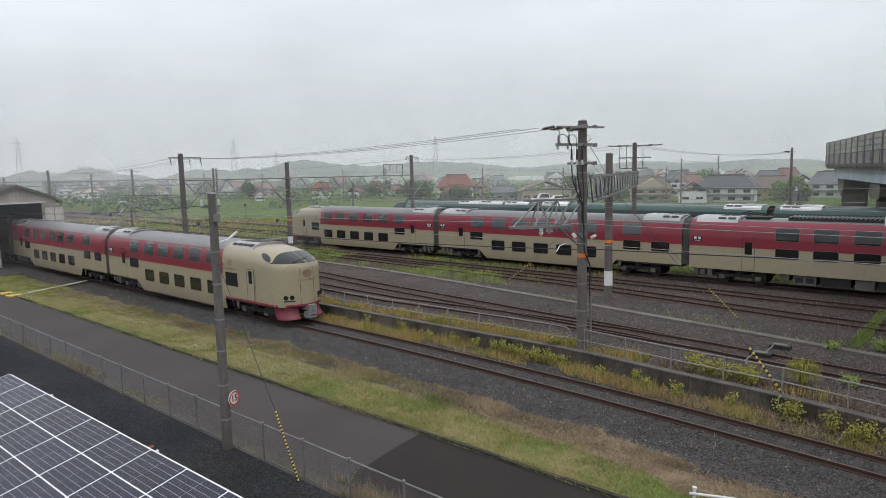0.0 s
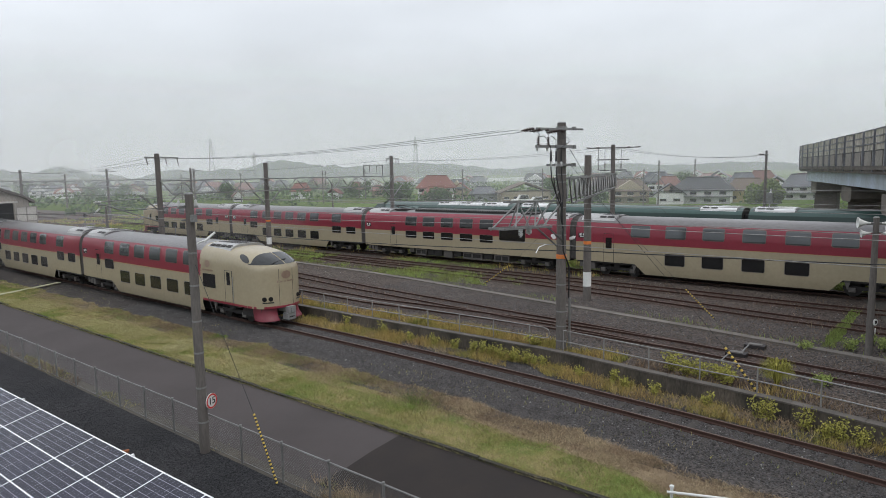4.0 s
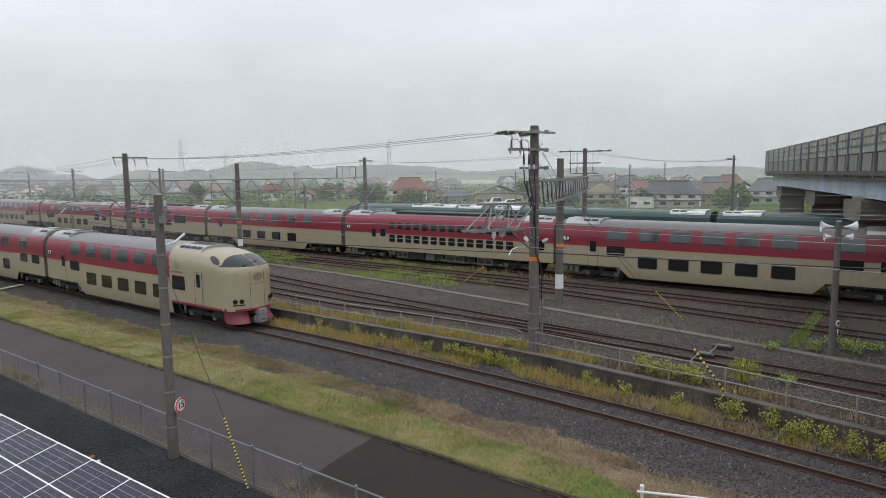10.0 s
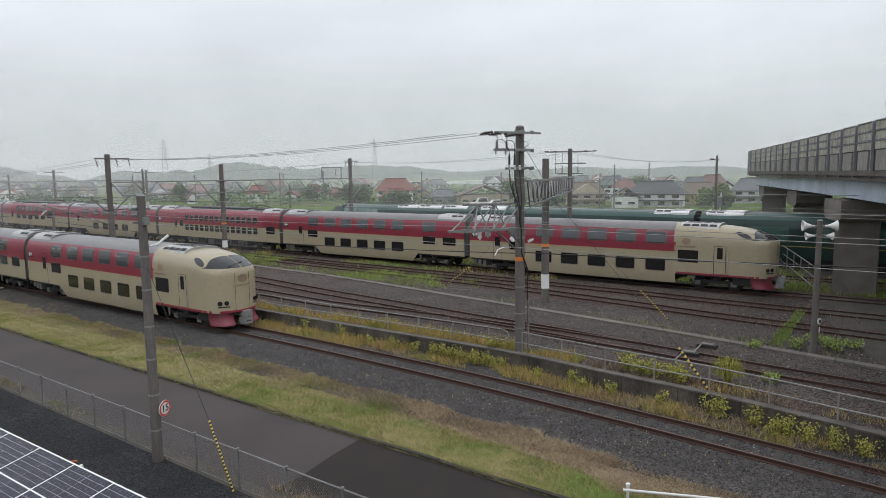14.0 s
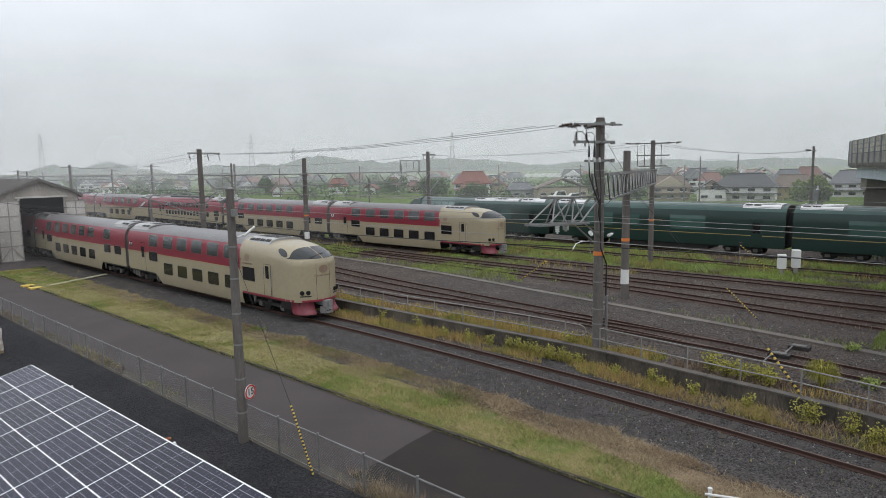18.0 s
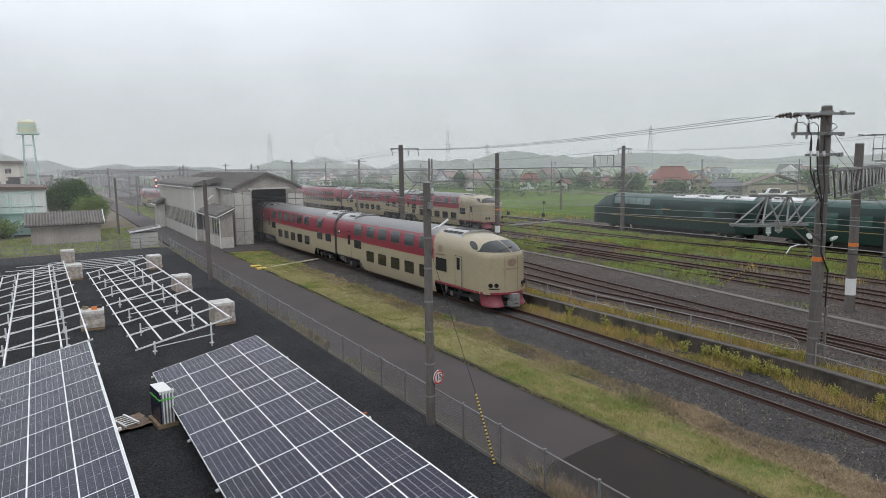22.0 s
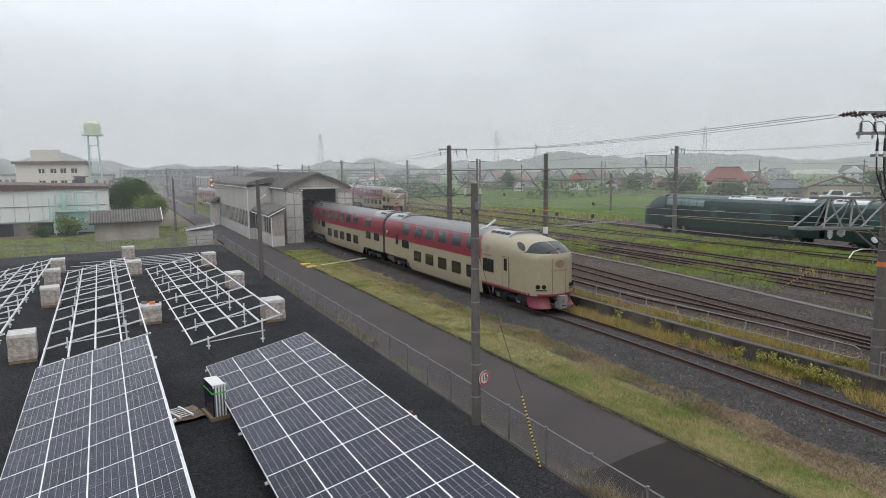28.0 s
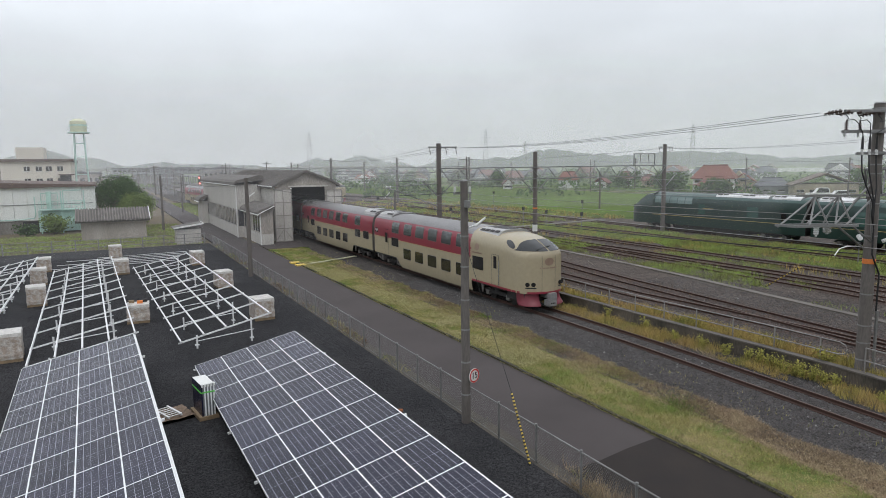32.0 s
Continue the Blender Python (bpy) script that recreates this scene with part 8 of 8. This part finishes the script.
def stones(name, x0, x1, y0, y1, z, n, size, mat, label, ok=None):
    x, y = sb.uniform(x0, x1, n), sb.uniform(y0, y1, n)
    if ok is not None:
        k = np.array([ok(a, c) for a, c in zip(x, y)])
        x, y = x[k], y[k]
        n = len(x)
    s = size * sb.uniform(0.5, 1.3, (n, 1, 1)) * sb.uniform(0.6, 1.3, (n, 1, 3))
    v = rock_v[None] * s * sb.uniform(0.7, 1.2, (n, 6, 1))
    a = sb.uniform(0, 6.28, n)
    c, d = np.cos(a)[:, None], np.sin(a)[:, None]
    v = np.stack([v[..., 0] * c - v[..., 1] * d + x[:, None], v[..., 0] * d + v[..., 1] * c + y[:, None], v[..., 2] + z], -1)
    f = rock_f[None] + 6 * np.arange(n)[:, None, None]
    me = bpy.data.meshes.new(name)
    me.vertices.add(n * 6)
    me.vertices.foreach_set("co", v.ravel())
    me.loops.add(n * 24)
    me.loops.foreach_set("vertex_index", f.ravel())
    me.polygons.add(n * 8)
    me.polygons.foreach_set("loop_start", np.arange(0, n * 24, 3))
    me.update(calc_edges=True)
    me.materials.append(mat)
    return tagged(new(name, me), label, "stones", kind="stuff")


STONE = material("ballast_stone", (0.115, 0.11, 0.11), 0.9, 0, 0.2, 2.0, 20.0, 0.0, (0.055, 0.05, 0.05), island=True, spec=0.25)
BLACK_STONE = material("black_stone", (0.027, 0.027, 0.03), 0.85, 0, 0.2, 2.0, 20.0, 0.0, island=True, spec=0.3)
stones("ballast_stones", 16.6, 22.9, 0, 40, -0.095, 90000, 0.028, STONE, "loose dark ballast stones", lambda x, y: x < wall_x(y) - 0.3)
stones("yard_stones", 23.9, 34, 0, 30, YARD - 0.05, 26000, 0.035, STONE, "loose stones of the yard")
stones("black_gravel_stones", -4, 9.0, 8, 45, 0.0, 50000, 0.022, BLACK_STONE, "loose black gravel")


PALE_STONE = material("pale_stone", (0.26, 0.25, 0.24), 0.9, 0, 0.2, 2.0, 20.0, 0.0, island=True)
stones("pale_ballast_stones", 16.8, 22.9, 0, 45, -0.09, 1100, 0.032, PALE_STONE, "pale stones scattered in the ballast", lambda x, y: x < wall_x(y) - 0.2)
stones("pale_yard_stones", 23.9, 42, -4, 45, YARD - 0.045, 1500, 0.038, PALE_STONE, "pale stones scattered over the yard")


def bush(name, x, y, z, r, h, n, mat, label, category="shrub", leaf=0.06, stems=5, seed=1):
    """A shrub or tall weed: stems with many small leaves in uneven clumps."""
    g = random.Random(seed)
    t = thing(name, label, category, m=pose(x, y, z))
    st, lv = Build(), Build()
    for k in range(stems):
        a = g.uniform(0, 6.28)
        top = Vector((math.cos(a) * r * g.uniform(0.2, 0.9), math.sin(a) * r * g.uniform(0.2, 0.9), h * g.uniform(0.65, 1.0)))
        st.tube((g.uniform(-0.1, 0.1) * r, g.uniform(-0.1, 0.1) * r, 0), top, 0.012 * h, 0.004 * h, 5)
        for j in range(n // stems):
            f = g.uniform(0.2, 1.02)
            p = top * f + Vector((g.gauss(0, 0.22 * r), g.gauss(0, 0.22 * r), g.gauss(0, 0.06 * h)))
            p.z = max(p.z, 0.02)
            d = Vector((g.gauss(0, 1), g.gauss(0, 1), g.gauss(0.4, 0.6))).normalized()
            s = d.orthogonal().normalized() * leaf * 0.4
            e = p + d * leaf * g.uniform(0.7, 1.4)
            lv.add([p, p.lerp(e, 0.5) + s, e, p.lerp(e, 0.5) - s], [(0, 1, 2, 3)])
    tagged(part("stems", st, BARK, t), kind="stuff")
    part("leaves", lv, mat, t)
    return t


def tree(x, y, z, h, r, n, label, seed=1, leaf=0.28, mat=None, clumps=14):
    g = random.Random(seed)
    t = thing("tree", label, "tree", m=pose(x, y, z))
    tr = Build().tube((0, 0, -0.2), (0.1, 0, h * 0.35), 0.05 * h, 0.035 * h, 10).tube((0.1, 0, h * 0.35), (0, 0.1, h * 0.75), 0.035 * h, 0.012 * h, 8)
    cs = []
    for k in range(clumps):
        a = g.uniform(0, 6.28)
        rr = r * math.sqrt(g.uniform(0.05, 1.0)) * 0.8
        zz = h * g.uniform(0.32, 0.9)
        rr *= max(0.25, 1 - abs(zz / h - 0.5) * 1.1)
        c = Vector((math.cos(a) * rr, math.sin(a) * rr, zz))
        cs.append((c, r * g.uniform(0.28, 0.5)))
        tr.tube((0, 0, h * g.uniform(0.25, 0.5)), c, 0.012 * h, 0.004 * h, 5)
    part("trunk", tr, BARK, t, "", True)
    lv = Build()
    for k in range(n):
        c, cr = cs[k % clumps]
        d = Vector((g.gauss(0, 1), g.gauss(0, 1), g.gauss(0.15, 0.9)))
        d = d.normalized() * cr * g.uniform(0.55, 1.08)
        p = c + d
        u = Vector((g.gauss(0, 1), g.gauss(0, 1), g.gauss(0, 1))).normalized() * leaf * g.uniform(0.6, 1.3)
        s = u.orthogonal().normalized() * leaf * 0.45
        lv.add([p - u * 0.5, p + s, p + u * 0.5, p - s], [(0, 1, 2, 3)])
    part("crown", lv, mat or LEAF, t, "")
    return t


k = 0
weed_spots = [(y_, 0.55 + 0.3 * rnd.random()) for y_ in (13.0, 13.4, 13.8, 14.1, 14.5, 14.9, 15.2, 15.6, 16.0, 16.5, 17.4, 18.6, 20.0, 22.0, 24.5)]
for y, h in weed_spots + [(11.2, 0.6), (9.9, 0.7), (9.3, 0.55), (8.2, 0.6), (6.4, 0.6), (4.8, 1.0), (4.5, 0.9), (3.5, 0.9), (2.9, 0.7), (2.5, 0.9), (2.0, 0.8), (1.3, 0.9), (0.6, 0.8)]:
    k += 1
    bush("tall_weed", wall_x(y) - rnd.uniform(0.3, 0.6), y, -0.1, 0.26 if y > 5 else 0.34, h * 0.85, 300, WEED_LEAF, "tall yellow-green weed at the foot of the wall", "weed", 0.06, 7, k)
for x, y, h in ((22.9, 7.6, 0.75), (23.1, 8.2, 0.8), (22.8, 7.1, 0.7), (22.8, 6.2, 0.65), (23.2, 6.6, 0.6), (22.9, 13.9, 0.6), (30.7, 2.4, 0.5), (30.2, 2.0, 0.55), (29.9, 3.5, 0.55), (31.2, 1.6, 0.45), (31.5, 3.0, 0.4), (29.3, 5.0, 0.3), (24.6, 3.6, 0.4)):
    k += 1
    bush("shrub", x, y, YARD - 0.05, 0.42, h, 300, WEED_LEAF if y > 5.5 else GRASS_VIVID, "leafy green weed clump in the yard", "weed", 0.08, 9, k)
# the tuft of arching yellow-green grass behind the railing
tuft = Build()
g_ = random.Random(5)
for k2 in range(420):
    a, l = g_.uniform(0, 6.28), g_.uniform(0.7, 1.25)
    pts = []
    for j in range(5):
        f = j / 4
        rr = 0.04 + l * 0.6 * f * g_.uniform(0.6, 1.0)
        pts.append(Vector((math.cos(a) * rr, math.sin(a) * rr, 0.78 * l * math.sin(f * 2.6))))
    sdx = Vector((-math.sin(a), math.cos(a), 0)) * 0.014
    tuft.grid([[p - sdx * (1 - 0.8 * j / 4), p + sdx * (1 - 0.8 * j / 4)] for j, p in enumerate(pts)])
solo("grass_tuft", tuft, WEED_LEAF, "big arching tuft of yellow-green grass behind the railing", "grass tuft", m=pose(23.55, 4.8, YARD - 0.05))
tree(1.5, 104, 0, 6.4, 3.9, 11000, "dark green leafy tree behind the store", 3, 0.2, None, 22)
tree(3.8, 95, 0, 4.2, 2.8, 8000, "bright green bushy tree beside the store", 4, 0.17, GRASS_GREEN, 20)
bush("shrub", -5.6, 92.5, 0, 1.9, 2.4, 1500, GRASS_GREEN, "green shrub in front of the factory hall", "shrub", 0.25, 14, 44)
bush("shrub", -8.5, 91.5, 0, 1.4, 1.4, 900, LEAF, "dark shrub in front of the factory hall", "shrub", 0.25, 12, 45)
tree(126, 29, 0.3, 4.3, 3.4, 4200, "broad green tree before the village", 6, 0.5, GRASS_GREEN)
for k3, (x, y, h, r) in enumerate(((120, 112, 4.5, 4), (131, 122, 4.2, 3.5), (118, 98, 3.2, 3.5), (142, 150, 4.5, 5), (150, 145, 4.2, 4), (128, 62, 3.6, 3), (160, 92, 4.5, 4), (120, 190, 4.2, 5), (125, 225, 4.5, 6), (112, 240, 4.2, 5), (158, 180, 5, 5), (105, 320, 5, 7), (165, 205, 5, 6), (112, 265, 4.5, 6), (198, 110, 5, 6), (220, 75, 5, 6))):
    tree(x, y, 0.3, h, r, 900, "rounded green garden tree in the village", 20 + k3, 0.7, None, 8)

for x, y, h in ((116.75, 44.65, 9.2), (142.6, 46.7, 9.7), (129.7, 52.7, 7.7), (122, 72, 8.2), (125, 96, 8.6), (112, 132, 8.8), (106, 160, 8.6), (136, 141, 9.2), (111, 201, 9.0), (150, 175, 9.0)):
    vp = concrete_pole(x, y, 0.3, h, "slim concrete utility pole among the village houses", 0.15, 0.11)
    part("crossarm", Build().bar((-0.9, 0, h - 0.4), (0.9, 0, h - 0.4), 0.1), GALV_DARK, vp)
    part("crossarm", Build().bar((-0.7, 0, h - 1.0), (0.7, 0, h - 1.0), 0.1), GALV_DARK, vp)
wire((116.75, 44.65, 8.8), (142.6, 46.7, 9.3), 0.4, 0.02)
wire((129.7, 52.7, 7.3), (122, 72, 7.8), 0.4, 0.02)
wire((122, 72, 7.8), (125, 96, 8.2), 0.4, 0.02)
wire((125, 96, 8.2), (112, 132, 8.4), 0.5, 0.02)

# ---- hills, pylons and mist ----
HILL = material("wooded_hill", (0.045, 0.065, 0.045), 0.95, 0, 0.3, 0.01, 0.06, 0.4, (0.03, 0.045, 0.03), depth=4.0)


def hill(name, cx, cy, length, height, depth, turn, seed, label):
    rows = []
    for i in range(40):
        u = i / 39 * 2 - 1
        prof = (max(0.0, 1 - abs(u) ** 2.4)) * (0.75 + 0.35 * noise.noise(Vector((u * 3.1, seed, 0))) + 0.1 * noise.noise(Vector((u * 11, seed, 2))))
        row = []
        for j in range(9):
            v = j / 8 * 2 - 1
            row.append((u * length / 2, v * depth / 2, max(0, prof) * height * (1 - v * v) + 3.0 * noise.noise(Vector((u * 30, v * 8, seed))) * (1 - v * v)))
        rows.append(row)
    return solo(name, Build().grid(rows, True), HILL, label, "hill", "misty hills", smooth=True, m=pose(cx, cy, -1, 0, 0, turn))


for n_, (cx, cy, ln, h, dp, tn) in enumerate(((470, 1330, 330, 36, 200, -20), (735, 1230, 330, 30, 180, -32), (930, 1130, 420, 52, 220, -40), (1080, 960, 420, 42, 220, -50), (-130, 1420, 420, 52, 250, 8), (-46, 452, 105, 21, 60, 4), (-115, 470, 120, 17, 60, 8), (150, 1500, 520, 26, 220, -5), (1300, 640, 700, 26, 250, -66), (1420, 300, 800, 22, 250, -80))):
    hill("hill", cx, cy, ln, h, dp, tn, n_ * 3.3, "low wooded hill fading in mist")


def pylon(x, y, h, turn):
    p = thing("pylon", "tall steel lattice pylon faint in the mist", "pylon", "pylons", m=pose(x, y, 0, 0, 0, turn))
    b = h * 0.075
    lg = Build()

    def half(z):
        return b * (1 - 0.85 * z / h)
    for sx in (-1, 1):
        for sy in (-1, 1):
            part("leg", Build().bar((sx * b, sy * b, 0), (sx * half(h), sy * half(h), h), 0.35), GALV_DARK, p)
    n = 9
    for k in range(n):
        z0, z1 = h * k / n, h * (k + 1) / n
        a, c = half(z0), half(z1)
        for q in ((-1, -1, 1, -1), (1, -1, 1, 1), (1, 1, -1, 1), (-1, 1, -1, -1)):
            lg.bar((q[0] * a, q[1] * a, z0), (q[2] * c, q[3] * c, z1), 0.2)
            lg.bar((q[2] * a, q[3] * a, z0), (q[0] * c, q[1] * c, z1), 0.2)
    part("lattice", lg, GALV_DARK, p)
    for z in (0.68, 0.8, 0.92):
        part("arm", Build().bar((-h * 0.11, 0, h * z), (h * 0.11, 0, h * z), 0.4), GALV_DARK, p)


for x, y, h in ((194, 672, 45), (364, 598, 46), (523, 464, 46), (430, 620, 34)):
    pylon(x, y, h, math.degrees(math.atan2(y, x)) - 90)


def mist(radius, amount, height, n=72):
    """Distance haze put in as a tall thin see-through curtain, densest near the ground."""
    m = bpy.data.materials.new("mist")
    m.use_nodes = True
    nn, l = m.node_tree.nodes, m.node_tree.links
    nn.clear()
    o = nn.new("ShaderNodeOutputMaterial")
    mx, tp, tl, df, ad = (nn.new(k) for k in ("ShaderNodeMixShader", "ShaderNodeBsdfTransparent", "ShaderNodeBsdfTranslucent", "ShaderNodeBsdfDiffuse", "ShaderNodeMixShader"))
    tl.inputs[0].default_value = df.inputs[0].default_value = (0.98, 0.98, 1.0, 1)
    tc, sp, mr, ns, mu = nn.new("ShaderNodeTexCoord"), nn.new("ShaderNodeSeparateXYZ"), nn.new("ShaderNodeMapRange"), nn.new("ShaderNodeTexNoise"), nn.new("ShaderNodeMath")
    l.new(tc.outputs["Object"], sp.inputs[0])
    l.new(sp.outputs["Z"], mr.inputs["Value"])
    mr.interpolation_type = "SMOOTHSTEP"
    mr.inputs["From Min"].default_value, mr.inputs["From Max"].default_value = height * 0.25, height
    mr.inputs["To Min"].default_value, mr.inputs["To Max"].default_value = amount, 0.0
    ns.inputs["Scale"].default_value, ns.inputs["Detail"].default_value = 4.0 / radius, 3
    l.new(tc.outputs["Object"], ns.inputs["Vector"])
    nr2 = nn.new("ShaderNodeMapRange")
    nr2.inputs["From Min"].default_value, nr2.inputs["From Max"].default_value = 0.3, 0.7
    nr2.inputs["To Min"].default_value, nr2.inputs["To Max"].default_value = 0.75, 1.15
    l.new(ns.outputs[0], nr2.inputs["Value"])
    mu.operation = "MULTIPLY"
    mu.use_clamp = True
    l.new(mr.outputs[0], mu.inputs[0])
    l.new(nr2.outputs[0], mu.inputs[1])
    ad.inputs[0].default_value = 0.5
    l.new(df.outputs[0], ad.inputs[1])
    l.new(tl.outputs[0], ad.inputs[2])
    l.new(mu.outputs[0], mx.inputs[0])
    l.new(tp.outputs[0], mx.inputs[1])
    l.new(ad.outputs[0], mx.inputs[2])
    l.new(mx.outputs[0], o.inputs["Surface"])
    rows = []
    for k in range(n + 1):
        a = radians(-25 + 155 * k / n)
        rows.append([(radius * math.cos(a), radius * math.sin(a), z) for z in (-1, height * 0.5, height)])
    ob = solo("haze_sheet", Build().grid(rows), m, "pale see-through sheet standing in for the haze of distance", "mist", kind="stuff")
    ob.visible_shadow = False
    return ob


# added pale sheets lift and pale whatever stands behind them, as haze would
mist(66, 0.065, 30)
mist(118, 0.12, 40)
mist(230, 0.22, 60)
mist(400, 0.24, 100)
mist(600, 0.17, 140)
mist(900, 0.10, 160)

motions()
